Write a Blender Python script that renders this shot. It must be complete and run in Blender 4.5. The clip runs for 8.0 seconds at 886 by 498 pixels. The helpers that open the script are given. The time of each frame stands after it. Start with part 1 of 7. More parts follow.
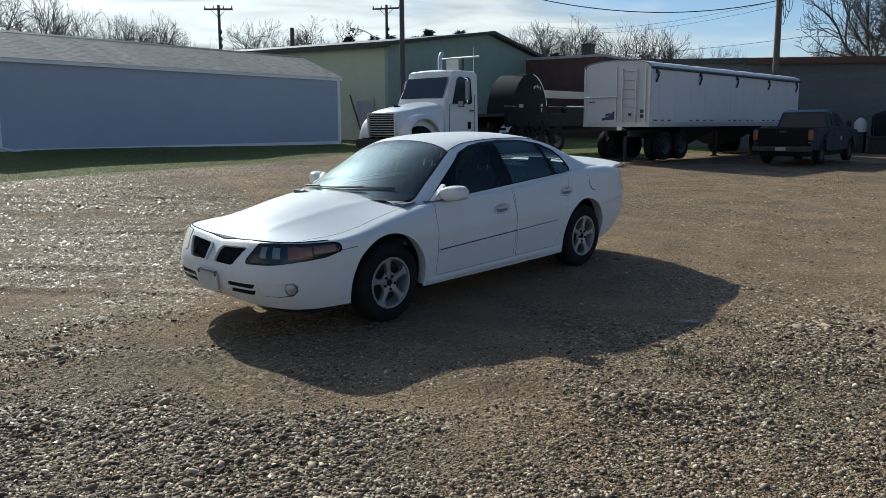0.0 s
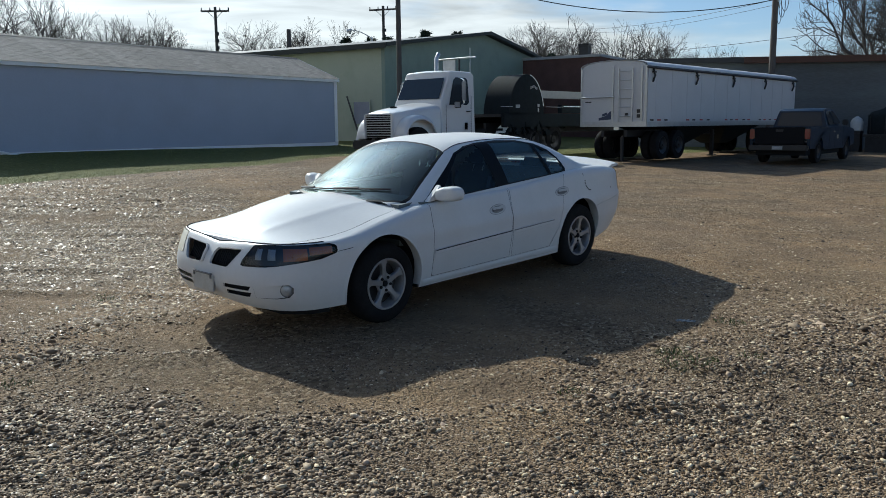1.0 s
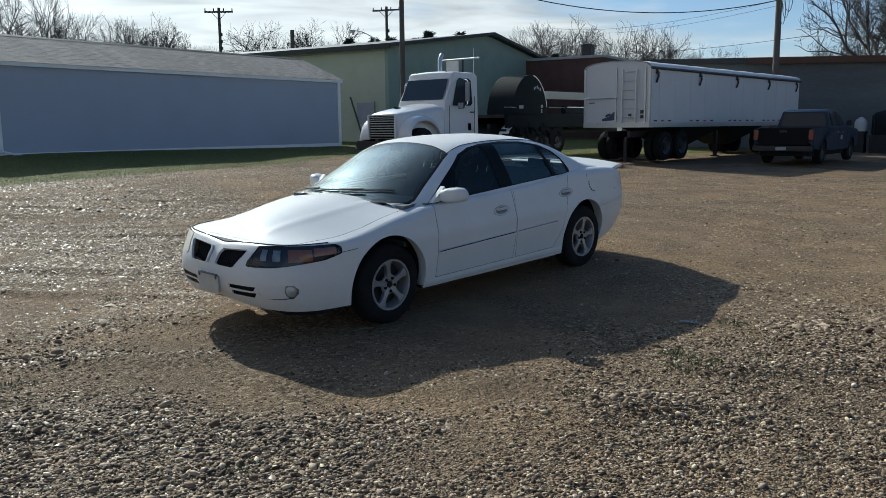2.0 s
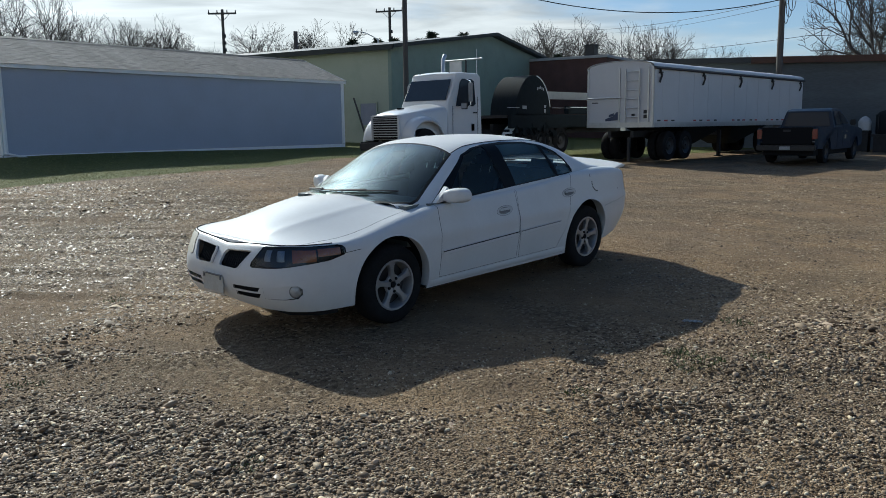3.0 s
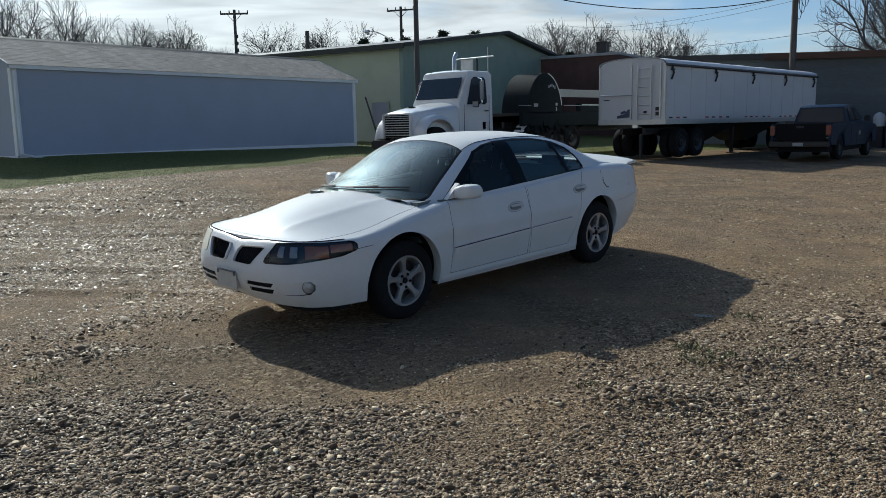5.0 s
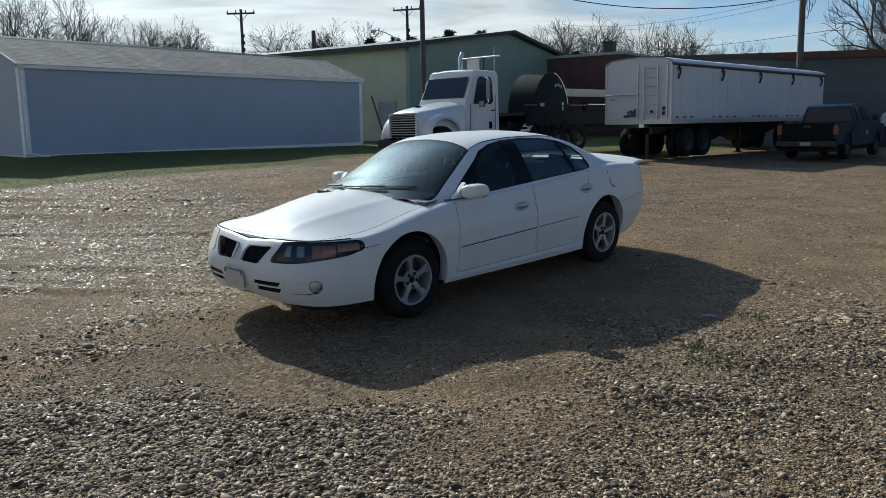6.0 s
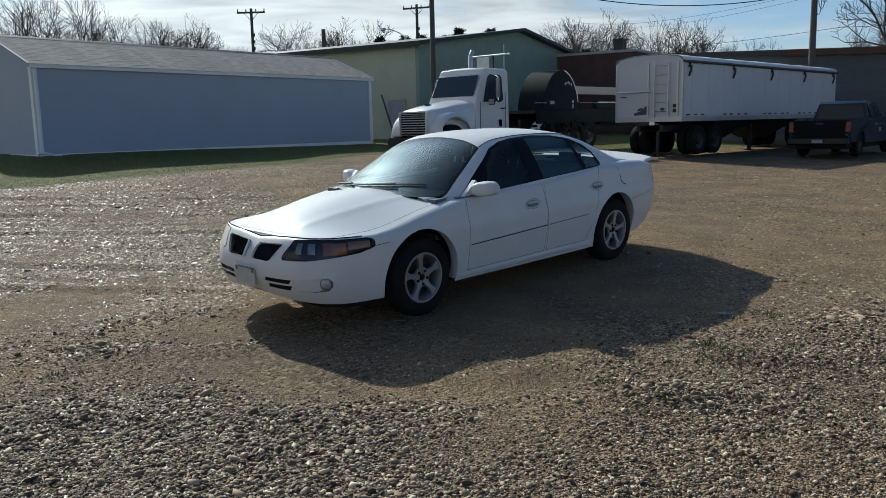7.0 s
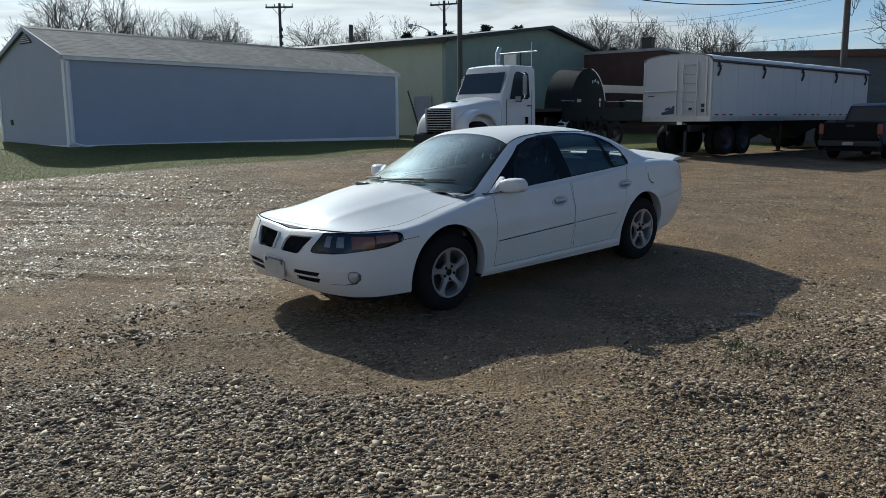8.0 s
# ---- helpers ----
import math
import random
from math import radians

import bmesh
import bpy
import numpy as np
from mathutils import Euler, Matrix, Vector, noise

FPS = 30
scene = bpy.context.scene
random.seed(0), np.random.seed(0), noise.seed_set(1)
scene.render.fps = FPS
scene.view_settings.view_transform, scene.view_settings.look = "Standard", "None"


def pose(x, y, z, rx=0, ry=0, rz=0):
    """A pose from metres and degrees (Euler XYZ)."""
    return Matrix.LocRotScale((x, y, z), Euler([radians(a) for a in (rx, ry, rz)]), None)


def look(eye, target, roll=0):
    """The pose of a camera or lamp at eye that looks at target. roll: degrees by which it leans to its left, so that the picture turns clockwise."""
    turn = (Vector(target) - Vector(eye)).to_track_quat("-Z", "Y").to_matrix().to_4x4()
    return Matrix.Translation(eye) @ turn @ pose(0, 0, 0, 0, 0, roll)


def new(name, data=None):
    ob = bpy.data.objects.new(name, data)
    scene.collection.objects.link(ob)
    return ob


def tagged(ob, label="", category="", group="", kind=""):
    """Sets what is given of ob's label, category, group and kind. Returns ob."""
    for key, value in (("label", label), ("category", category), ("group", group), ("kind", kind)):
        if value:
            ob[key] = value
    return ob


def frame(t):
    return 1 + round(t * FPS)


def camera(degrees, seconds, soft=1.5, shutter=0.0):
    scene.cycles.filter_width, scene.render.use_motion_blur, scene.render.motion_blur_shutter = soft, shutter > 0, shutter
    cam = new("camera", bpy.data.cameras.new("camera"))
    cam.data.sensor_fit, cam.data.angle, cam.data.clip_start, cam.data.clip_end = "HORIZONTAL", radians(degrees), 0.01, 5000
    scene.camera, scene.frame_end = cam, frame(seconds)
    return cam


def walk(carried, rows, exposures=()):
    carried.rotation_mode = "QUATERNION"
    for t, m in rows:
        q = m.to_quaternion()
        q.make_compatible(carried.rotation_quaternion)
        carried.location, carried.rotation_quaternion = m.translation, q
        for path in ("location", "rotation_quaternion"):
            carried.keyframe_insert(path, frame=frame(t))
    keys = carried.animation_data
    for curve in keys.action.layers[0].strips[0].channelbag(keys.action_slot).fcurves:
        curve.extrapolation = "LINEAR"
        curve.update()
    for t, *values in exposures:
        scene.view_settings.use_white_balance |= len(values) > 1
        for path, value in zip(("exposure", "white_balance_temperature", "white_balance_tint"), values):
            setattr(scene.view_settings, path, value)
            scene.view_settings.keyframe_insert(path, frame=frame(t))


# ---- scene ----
cam = camera(57.59, 8.0, soft=0.8)
PATH = [
    (0, (-5.915, -5.661, 1.547), (-4.4714, -4.3108, 1.2422), -0.27),
    (0.5, (-5.906, -5.669, 1.539), (-4.4594, -4.3218, 1.2359), -0.40),
    (1, (-5.902, -5.679, 1.548), (-4.4552, -4.3319, 1.2449), -0.57),
    (1.5, (-5.909, -5.679, 1.553), (-4.4656, -4.3284, 1.2505), -0.58),
    (3, (-5.936, -5.701, 1.555), (-4.5002, -4.3413, 1.2547), -0.76),
    (3.5, (-5.932, -5.709, 1.554), (-4.5046, -4.3406, 1.2562), -1.00),
    (4, (-5.943, -5.724, 1.546), (-4.5191, -4.3514, 1.2489), -0.97),
    (4.5, (-5.955, -5.735, 1.536), (-4.5372, -4.3573, 1.2353), -1.07),
    (6, (-5.976, -5.738, 1.537), (-4.5719, -4.3470, 1.2335), -1.09),
    (6.5, (-5.976, -5.742, 1.531), (-4.5833, -4.3391, 1.2262), -1.26),
    (7, (-5.983, -5.739, 1.531), (-4.5963, -4.3307, 1.2240), -1.24),
    (7.5, (-6.005, -5.742, 1.531), (-4.6462, -4.3074, 1.2176), -0.89),
    (8, (-6.039, -5.740, 1.526), (-4.6936, -4.2938, 1.2119), -0.45),
]
walk(cam, [(t, look(eye, goal, lean)) for t, eye, goal, lean in PATH],
     exposures=((0.0, 0.31, 5500, 5), (1.5, 0.26, 5500, 5), (4.0, 0.15, 5480, 5), (6.0, 0.14, 5480, 5), (8.0, 0.12, 5480, 5)))
# ---- light ----
SUN_AZ, SUN_EL = radians(76.0), radians(33.3)      # where the sun stands: direction in plan, height
SUN_DIR = Vector((math.cos(SUN_AZ) * math.cos(SUN_EL), math.sin(SUN_AZ) * math.cos(SUN_EL), math.sin(SUN_EL)))
world = bpy.data.worlds.new("world")
scene.world = world
world.use_nodes = True
wn, wl = world.node_tree.nodes, world.node_tree.links
wn.clear()
w_out, w_bg = wn.new("ShaderNodeOutputWorld"), wn.new("ShaderNodeBackground")
sky = wn.new("ShaderNodeTexSky")
sky.sky_type, sky.sun_disc = "NISHITA", False
sky.sun_elevation, sky.sun_rotation = SUN_EL, math.pi / 2 - SUN_AZ
sky.air_density, sky.dust_density = 1.0, 0.4
w_geo = wn.new("ShaderNodeTexCoord")
w_map = wn.new("ShaderNodeMapping")
w_map.inputs["Scale"].default_value = (1.4, 1.4, 7.0)
w_map.inputs["Rotation"].default_value = (0, 0, radians(-25))
w_noise = wn.new("ShaderNodeTexNoise")
w_noise.inputs["Scale"].default_value, w_noise.inputs["Detail"].default_value = 1.6, 7.0
w_noise.inputs["Roughness"].default_value = 0.55
w_ramp = wn.new("ShaderNodeValToRGB")
w_ramp.color_ramp.elements[0].position, w_ramp.color_ramp.elements[1].position = 0.40, 0.58
w_side = wn.new("ShaderNodeVectorMath")
w_side.operation = "DOT_PRODUCT"
w_side.inputs[1].default_value = (-0.34, 0.94, 0.0)            # the cloud bank lies to the north-west
w_bank = wn.new("ShaderNodeMapRange")
w_bank.inputs[1].default_value, w_bank.inputs[2].default_value = 0.10, 0.62
w_bank.inputs[3].default_value, w_bank.inputs[4].default_value = -0.06, 0.26
w_add = wn.new("ShaderNodeMath")
w_add.operation = "ADD"
w_mix = wn.new("ShaderNodeMix")
w_mix.data_type = "RGBA"
w_cloud = wn.new("ShaderNodeVectorMath")
w_cloud.operation = "MULTIPLY_ADD"
w_cloud.inputs[1].default_value = (0.42, 0.36, 0.30)
w_cloud.inputs[2].default_value = (10.6, 7.3, 4.9)
wl.new(w_geo.outputs["Generated"], w_map.inputs["Vector"])
wl.new(w_geo.outputs["Generated"], w_side.inputs[0])
wl.new(w_map.outputs["Vector"], w_noise.inputs["Vector"])
wl.new(w_side.outputs["Value"], w_bank.inputs[0])
wl.new(w_noise.outputs["Fac"], w_add.inputs[0])
wl.new(w_bank.outputs[0], w_add.inputs[1])
w_up = wn.new("ShaderNodeSeparateXYZ")                         # clear overhead: the clouds lie low
wl.new(w_geo.outputs["Generated"], w_up.inputs[0])
w_low = wn.new("ShaderNodeMapRange")
w_low.inputs[1].default_value, w_low.inputs[2].default_value = 0.26, 0.55
w_low.inputs[3].default_value, w_low.inputs[4].default_value = 0.0, -0.32
wl.new(w_up.outputs["Z"], w_low.inputs[0])
w_add2 = wn.new("ShaderNodeMath")
w_add2.operation = "ADD"
wl.new(w_add.outputs[0], w_add2.inputs[0])
wl.new(w_low.outputs[0], w_add2.inputs[1])
wl.new(w_add2.outputs[0], w_ramp.inputs["Fac"])
w_n2 = wn.new("ShaderNodeTexNoise")
w_n2.inputs["Scale"].default_value, w_n2.inputs["Detail"].default_value = 3.1, 8.0
w_n2.inputs["Distortion"].default_value = 0.6
w_map2 = wn.new("ShaderNodeMapping")                           # long flat streaks in the cloud bank
w_map2.inputs["Scale"].default_value = (1.7, 1.7, 13.0)
w_map2.inputs["Rotation"].default_value = (0, 0, radians(-25))
wl.new(w_geo.outputs["Generated"], w_map2.inputs["Vector"])
wl.new(w_map2.outputs["Vector"], w_n2.inputs["Vector"])
w_grey = wn.new("ShaderNodeMapRange")
w_grey.inputs[1].default_value, w_grey.inputs[2].default_value = 0.35, 0.62
w_grey.inputs[3].default_value, w_grey.inputs[4].default_value = 0.62, 1.22
wl.new(w_n2.outputs["Fac"], w_grey.inputs[0])
w_tone = wn.new("ShaderNodeVectorMath")
w_tone.operation = "SCALE"
wl.new(w_cloud.outputs["Vector"], w_tone.inputs[0])
wl.new(w_grey.outputs[0], w_tone.inputs["Scale"])
wl.new(sky.outputs["Color"], w_cloud.inputs[0])
wl.new(w_ramp.outputs["Color"], w_mix.inputs["Factor"])
wl.new(sky.outputs["Color"], w_mix.inputs["A"])
wl.new(w_tone.outputs["Vector"], w_mix.inputs["B"])
# pale haze along the horizon, and the glow of thin cloud about the sun
w_sep = wn.new("ShaderNodeSeparateXYZ")
wl.new(w_geo.outputs["Generated"], w_sep.inputs[0])
w_haze = wn.new("ShaderNodeMapRange")
w_haze.inputs[1].default_value, w_haze.inputs[2].default_value = 0.0, 0.22
w_haze.inputs[3].default_value, w_haze.inputs[4].default_value = 0.5, 0.0
wl.new(w_sep.outputs["Z"], w_haze.inputs[0])
w_mix2 = wn.new("ShaderNodeMix")
w_mix2.data_type = "RGBA"
w_mix2.inputs["B"].default_value = (13.0, 10.9, 9.0, 1)
wl.new(w_haze.outputs[0], w_mix2.inputs["Factor"])
wl.new(w_mix.outputs["Result"], w_mix2.inputs["A"])
w_dot = wn.new("ShaderNodeVectorMath")
w_dot.operation = "DOT_PRODUCT"
w_dot.inputs[1].default_value = tuple(SUN_DIR)
wl.new(w_geo.outputs["Generated"], w_dot.inputs[0])
w_max = wn.new("ShaderNodeMath")
w_max.operation = "MAXIMUM"
w_max.inputs[1].default_value = 0.0
wl.new(w_dot.outputs["Value"], w_max.inputs[0])
w_pow = wn.new("ShaderNodeMath")
w_pow.operation = "POWER"
w_pow.inputs[1].default_value = 40.0
wl.new(w_max.outputs[0], w_pow.inputs[0])
w_glow = wn.new("ShaderNodeVectorMath")
w_glow.operation = "SCALE"
w_glow.inputs[0].default_value = (40.0, 40.0, 39.0)
wl.new(w_pow.outputs[0], w_glow.inputs["Scale"])
w_wide = wn.new("ShaderNodeMath")                              # the sky brightens broadly towards the sun
w_wide.operation = "POWER"
w_wide.inputs[1].default_value = 6.0
wl.new(w_max.outputs[0], w_wide.inputs[0])
w_rise = wn.new("ShaderNodeVectorMath")
w_rise.operation = "SCALE"
w_rise.inputs[0].default_value = (6.8, 5.5, 4.3)
wl.new(w_wide.outputs[0], w_rise.inputs["Scale"])
w_glows = wn.new("ShaderNodeVectorMath")
w_glows.operation = "ADD"
wl.new(w_glow.outputs["Vector"], w_glows.inputs[0])
wl.new(w_rise.outputs["Vector"], w_glows.inputs[1])
w_sum = wn.new("ShaderNodeVectorMath")
w_sum.operation = "ADD"
wl.new(w_mix2.outputs["Result"], w_sum.inputs[0])
wl.new(w_glows.outputs["Vector"], w_sum.inputs[1])
w_tint = wn.new("ShaderNodeVectorMath")                        # a clear cool sky
w_tint.operation = "MULTIPLY"
w_tint.inputs[1].default_value = (0.81, 1.0, 1.18)
wl.new(w_sum.outputs["Vector"], w_tint.inputs[0])
wl.new(w_tint.outputs["Vector"], w_bg.inputs["Color"])
wl.new(w_bg.outputs["Background"], w_out.inputs["Surface"])
w_bg.inputs["Strength"].default_value = 0.059
sun = new("sun", bpy.data.lights.new("sun", "SUN"))
sun.data.energy, sun.data.angle, sun.data.color = 4.25, radians(0.55), (1.0, 0.90, 0.71)
sun.matrix_world = look(SUN_DIR * 50, (0, 0, 0))


# ---- materials ----
def mat(name, color, rough=0.6, metal=0.0, var=0.12, scale=6.0, fine=60.0, bump=0.0, bump_scale=None, coat=0.0, coat_rough=0.06,
        dirt=None, dirt_amount=0.0, dirt_scale=1.5, spec=0.5, rand=0.0, island=0.0, stretch=None):
    """A painted or raw surface: base colour with broad and fine variation, stains and fine relief, at real-world size."""
    m = bpy.data.materials.new(name)
    m.use_nodes = True
    n, l = m.node_tree.nodes, m.node_tree.links
    b = n["Principled BSDF"]
    b.inputs["Roughness"].default_value, b.inputs["Metallic"].default_value = rough, metal
    b.inputs["Coat Weight"].default_value, b.inputs["Coat Roughness"].default_value = coat, coat_rough
    b.inputs["Specular IOR Level"].default_value = spec
    tc = n.new("ShaderNodeTexCoord")
    vec = tc.outputs["Object"]
    if stretch:
        mp = n.new("ShaderNodeMapping")
        mp.inputs["Scale"].default_value = stretch
        l.new(vec, mp.inputs["Vector"])
        vec = mp.outputs["Vector"]
    broad, small = n.new("ShaderNodeTexNoise"), n.new("ShaderNodeTexNoise")
    for node, s in ((broad, scale), (small, fine)):
        node.inputs["Scale"].default_value, node.inputs["Detail"].default_value = s, 5.0
        l.new(vec, node.inputs["Vector"])
    mean = n.new("ShaderNodeMix")
    mean.data_type = "FLOAT"
    mean.inputs["Factor"].default_value = 0.45
    l.new(broad.outputs["Fac"], mean.inputs["A"])
    l.new(small.outputs["Fac"], mean.inputs["B"])
    lo, hi = [c * (1 - var) for c in color], [min(1.0, c * (1 + var)) for c in color]
    ramp = n.new("ShaderNodeValToRGB")
    ramp.color_ramp.elements[0].position, ramp.color_ramp.elements[1].position = 0.32, 0.68
    ramp.color_ramp.elements[0].color, ramp.color_ramp.elements[1].color = (*lo, 1), (*hi, 1)
    l.new(mean.outputs["Result"], ramp.inputs["Fac"])
    out = ramp.outputs["Color"]
    if rand or island:
        src = n.new("ShaderNodeObjectInfo").outputs["Random"] if rand else n.new("ShaderNodeNewGeometry").outputs["Random Per Island"]
        amount = rand or island
        mr = n.new("ShaderNodeMapRange")
        mr.inputs[3].default_value, mr.inputs[4].default_value = 1 - amount, 1 + amount
        l.new(src, mr.inputs[0])
        hs = n.new("ShaderNodeHueSaturation")
        l.new(mr.outputs[0], hs.inputs["Value"])
        l.new(out, hs.inputs["Color"])
        out = hs.outputs["Color"]
    if dirt:
        dn = n.new("ShaderNodeTexNoise")
        dn.inputs["Scale"].default_value, dn.inputs["Detail"].default_value, dn.inputs["Roughness"].default_value = dirt_scale, 8.0, 0.65
        l.new(vec, dn.inputs["Vector"])
        dr = n.new("ShaderNodeMapRange")
        dr.inputs[1].default_value, dr.inputs[2].default_value = 0.48, 0.72
        dr.inputs[4].default_value = dirt_amount
        l.new(dn.outputs["Fac"], dr.inputs[0])
        dm = n.new("ShaderNodeMix")
        dm.data_type = "RGBA"
        dm.inputs["B"].default_value = (*dirt, 1)
        l.new(dr.outputs[0], dm.inputs["Factor"])
        l.new(out, dm.inputs["A"])
        out = dm.outputs["Result"]
    l.new(out, b.inputs["Base Color"])
    rr = n.new("ShaderNodeMapRange")
    rr.inputs[3].default_value, rr.inputs[4].default_value = max(0.02, rough - 0.08), min(1.0, rough + 0.08)
    l.new(broad.outputs["Fac"], rr.inputs[0])
    l.new(rr.outputs[0], b.inputs["Roughness"])
    if bump:
        bp = n.new("ShaderNodeBump")
        bp.inputs["Strength"].default_value, bp.inputs["Distance"].default_value = 0.6, bump
        src = small
        if bump_scale:
            src = n.new("ShaderNodeTexNoise")
            src.inputs["Scale"].default_value, src.inputs["Detail"].default_value = bump_scale, 4.0
            l.new(vec, src.inputs["Vector"])
        l.new(src.outputs["Fac"], bp.inputs["Height"])
        l.new(bp.outputs["Normal"], b.inputs["Normal"])
    return m


def glass(name, color, rough=0.0, ior=1.45, dust=0.0):
    """Clear or tinted glass; dust: how much of a dull film lies on it."""
    m = bpy.data.materials.new(name)
    m.use_nodes = True
    n, l = m.node_tree.nodes, m.node_tree.links
    n.clear()
    out, tr, gl, mx, fr = (n.new("ShaderNode" + k) for k in ("OutputMaterial", "BsdfTransparent", "BsdfGlossy", "MixShader", "Fresnel"))
    tr.inputs["Color"].default_value = (*color, 1)
    gl.inputs["Roughness"].default_value = rough
    fr.inputs["IOR"].default_value = ior
    l.new(fr.outputs["Fac"], mx.inputs["Fac"])
    l.new(tr.outputs["BSDF"], mx.inputs[1])
    l.new(gl.outputs["BSDF"], mx.inputs[2])
    last = mx.outputs["Shader"]
    if dust:
        film, m2, nz, tc = (n.new("ShaderNode" + k) for k in ("BsdfGlossy", "MixShader", "TexNoise", "TexCoord"))
        film.inputs["Color"].default_value = (0.78, 0.95, 0.92, 1)
        film.inputs["Roughness"].default_value = 0.30
        nz.inputs["Scale"].default_value, nz.inputs["Detail"].default_value = 1.6, 4.0
        l.new(tc.outputs["Object"], nz.inputs["Vector"])
        mr = n.new("ShaderNodeMapRange")
        mr.inputs[1].default_value, mr.inputs[2].default_value = 0.3, 0.75
        mr.inputs[3].default_value, mr.inputs[4].default_value = dust * 0.7, dust * 1.3
        l.new(nz.outputs["Fac"], mr.inputs[0])
        l.new(mr.outputs[0], m2.inputs["Fac"])
        l.new(last, m2.inputs[1])
        l.new(film.outputs["BSDF"], m2.inputs[2])
        last = m2.outputs["Shader"]
    l.new(last, out.inputs["Surface"])
    return m


M_PAINT = mat("white_car_paint", (0.63, 0.63, 0.625), 0.62, var=0.03, scale=3, fine=30, coat=0.40, coat_rough=0.25, spec=0.12, dirt=(0.42, 0.38, 0.32), dirt_amount=0.10, dirt_scale=2.2)
M_BLACK = mat("black_plastic", (0.022, 0.022, 0.024), 0.55, var=0.2, bump=0.0006)
M_SEAM = mat("soft_shadow_line", (0.40, 0.40, 0.41), 0.6)
M_HANDLE = mat("dull_handle", (0.50, 0.50, 0.50), 0.5, var=0.06, dirt=(0.3, 0.28, 0.26), dirt_amount=0.3, dirt_scale=14)
M_STRIP = mat("grey_strip", (0.20, 0.20, 0.205), 0.6, var=0.1, dirt=(0.45, 0.45, 0.45), dirt_amount=0.4, dirt_scale=4)
M_FOG = mat("fog_glass", (0.45, 0.46, 0.46), 0.3, 0.2, var=0.15, scale=20, coat=0.4)
M_SHUT = mat("grey_shadow_line", (0.16, 0.16, 0.165), 0.7)
M_GAP = mat("dark_gap", (0.017, 0.018, 0.020), 0.9, spec=0.1)
M_PILLAR = mat("black_pillar", (0.008, 0.010, 0.013), 0.5, var=0.15, spec=0.08)
M_RUBBER = mat("tyre_rubber", (0.013, 0.013, 0.014), 0.9, var=0.3, spec=0.15, dirt=(0.035, 0.032, 0.03), dirt_amount=0.25, dirt_scale=6, bump=0.001)
M_ALLOY = mat("alloy", (0.33, 0.33, 0.34), 0.40, 0.55, var=0.08, dirt=(0.20, 0.18, 0.16), dirt_amount=0.35, dirt_scale=9)
M_CHROME = mat("chrome", (0.75, 0.75, 0.76), 0.12, 1.0, var=0.04)
M_LAMP_IN = mat("lamp_reflector", (0.50, 0.53, 0.57), 0.35, 0.5, var=0.1)
M_LAMP_DARK = mat("lamp_housing", (0.05, 0.055, 0.065), 0.3, 0.3, var=0.2)
M_AMBER = mat("amber_lens", (0.44, 0.13, 0.045), 0.3, var=0.2, scale=20, coat=0.6)
M_RED = mat("red_lens", (0.17, 0.010, 0.012), 0.2, var=0.2, scale=20, coat=0.6)
M_CLEAR = glass("clear_lens", (0.72, 0.76, 0.80), 0.05)
M_HAZE = mat("hazed_lens", (0.62, 0.58, 0.46), 0.4, var=0.1, coat=0.4)
M_GLASS = glass("windscreen_glass", (0.52, 0.72, 0.68), 0.02, 1.42, dust=0.038)
M_REARGLASS = glass("rear_side_glass", (0.74, 0.86, 0.83), 0.01, 1.5, dust=0.045)
M_TINT = glass("tinted_glass", (0.66, 0.76, 0.73), 0.01, 1.45, dust=0.0)
M_CLOTH = mat("seat_cloth", (0.055, 0.058, 0.065), 0.9, var=0.25, fine=120, bump=0.002)
M_DASH = mat("dashboard", (0.10, 0.12, 0.125), 0.6, var=0.15, bump=0.001)
M_SIDING = mat("blue_grey_siding", (0.375, 0.415, 0.505), 0.65, var=0.05, scale=0.9, fine=22, dirt=(0.33, 0.35, 0.41), dirt_amount=0.4, dirt_scale=0.5, bump=0.002, bump_scale=9)
M_TRIM = mat("white_trim", (0.82, 0.83, 0.84), 0.5, var=0.05, scale=3, dirt=(0.50, 0.40, 0.40), dirt_amount=0.3)
M_SHINGLE_ISLE = mat("roof_shingle_rest", (0.185, 0.172, 0.158), 0.95, var=0.22, scale=4, fine=90, bump=0.004, island=0.16)
M_CONCRETE = mat("concrete", (0.42, 0.41, 0.39), 0.9, var=0.15, scale=3, bump=0.004)
M_GREEN = mat("green_metal_wall", (0.235, 0.295, 0.245), 0.6, var=0.07, scale=0.6, fine=14, dirt=(0.12, 0.16, 0.13), dirt_amount=0.4, dirt_scale=0.7)
M_YELLOW = mat("pale_green_metal_wall", (0.44, 0.46, 0.34), 0.6, var=0.06, scale=0.6, fine=14, dirt=(0.28, 0.31, 0.20), dirt_amount=0.35, dirt_scale=0.8)
M_EAVE = mat("green_grey_eave", (0.04, 0.045, 0.042), 0.7, var=0.15)
M_FASCIA = mat("dark_fascia", (0.045, 0.045, 0.045), 0.7, var=0.25)
M_ROOFMETAL = mat("roof_metal", (0.13, 0.13, 0.13), 0.6, 0.2, var=0.12)
M_MORTAR = mat("brick_wall", (0.115, 0.062, 0.05), 0.92, var=0.3, scale=1.5, fine=18, bump=0.006)
M_BLOCK = mat("weathered_block_wall", (0.115, 0.124, 0.128), 0.9, var=0.22, scale=0.5, fine=8, stretch=(0.5, 0.5, 2.6), dirt=(0.18, 0.215, 0.215), dirt_amount=0.55, dirt_scale=0.3, bump=0.005)
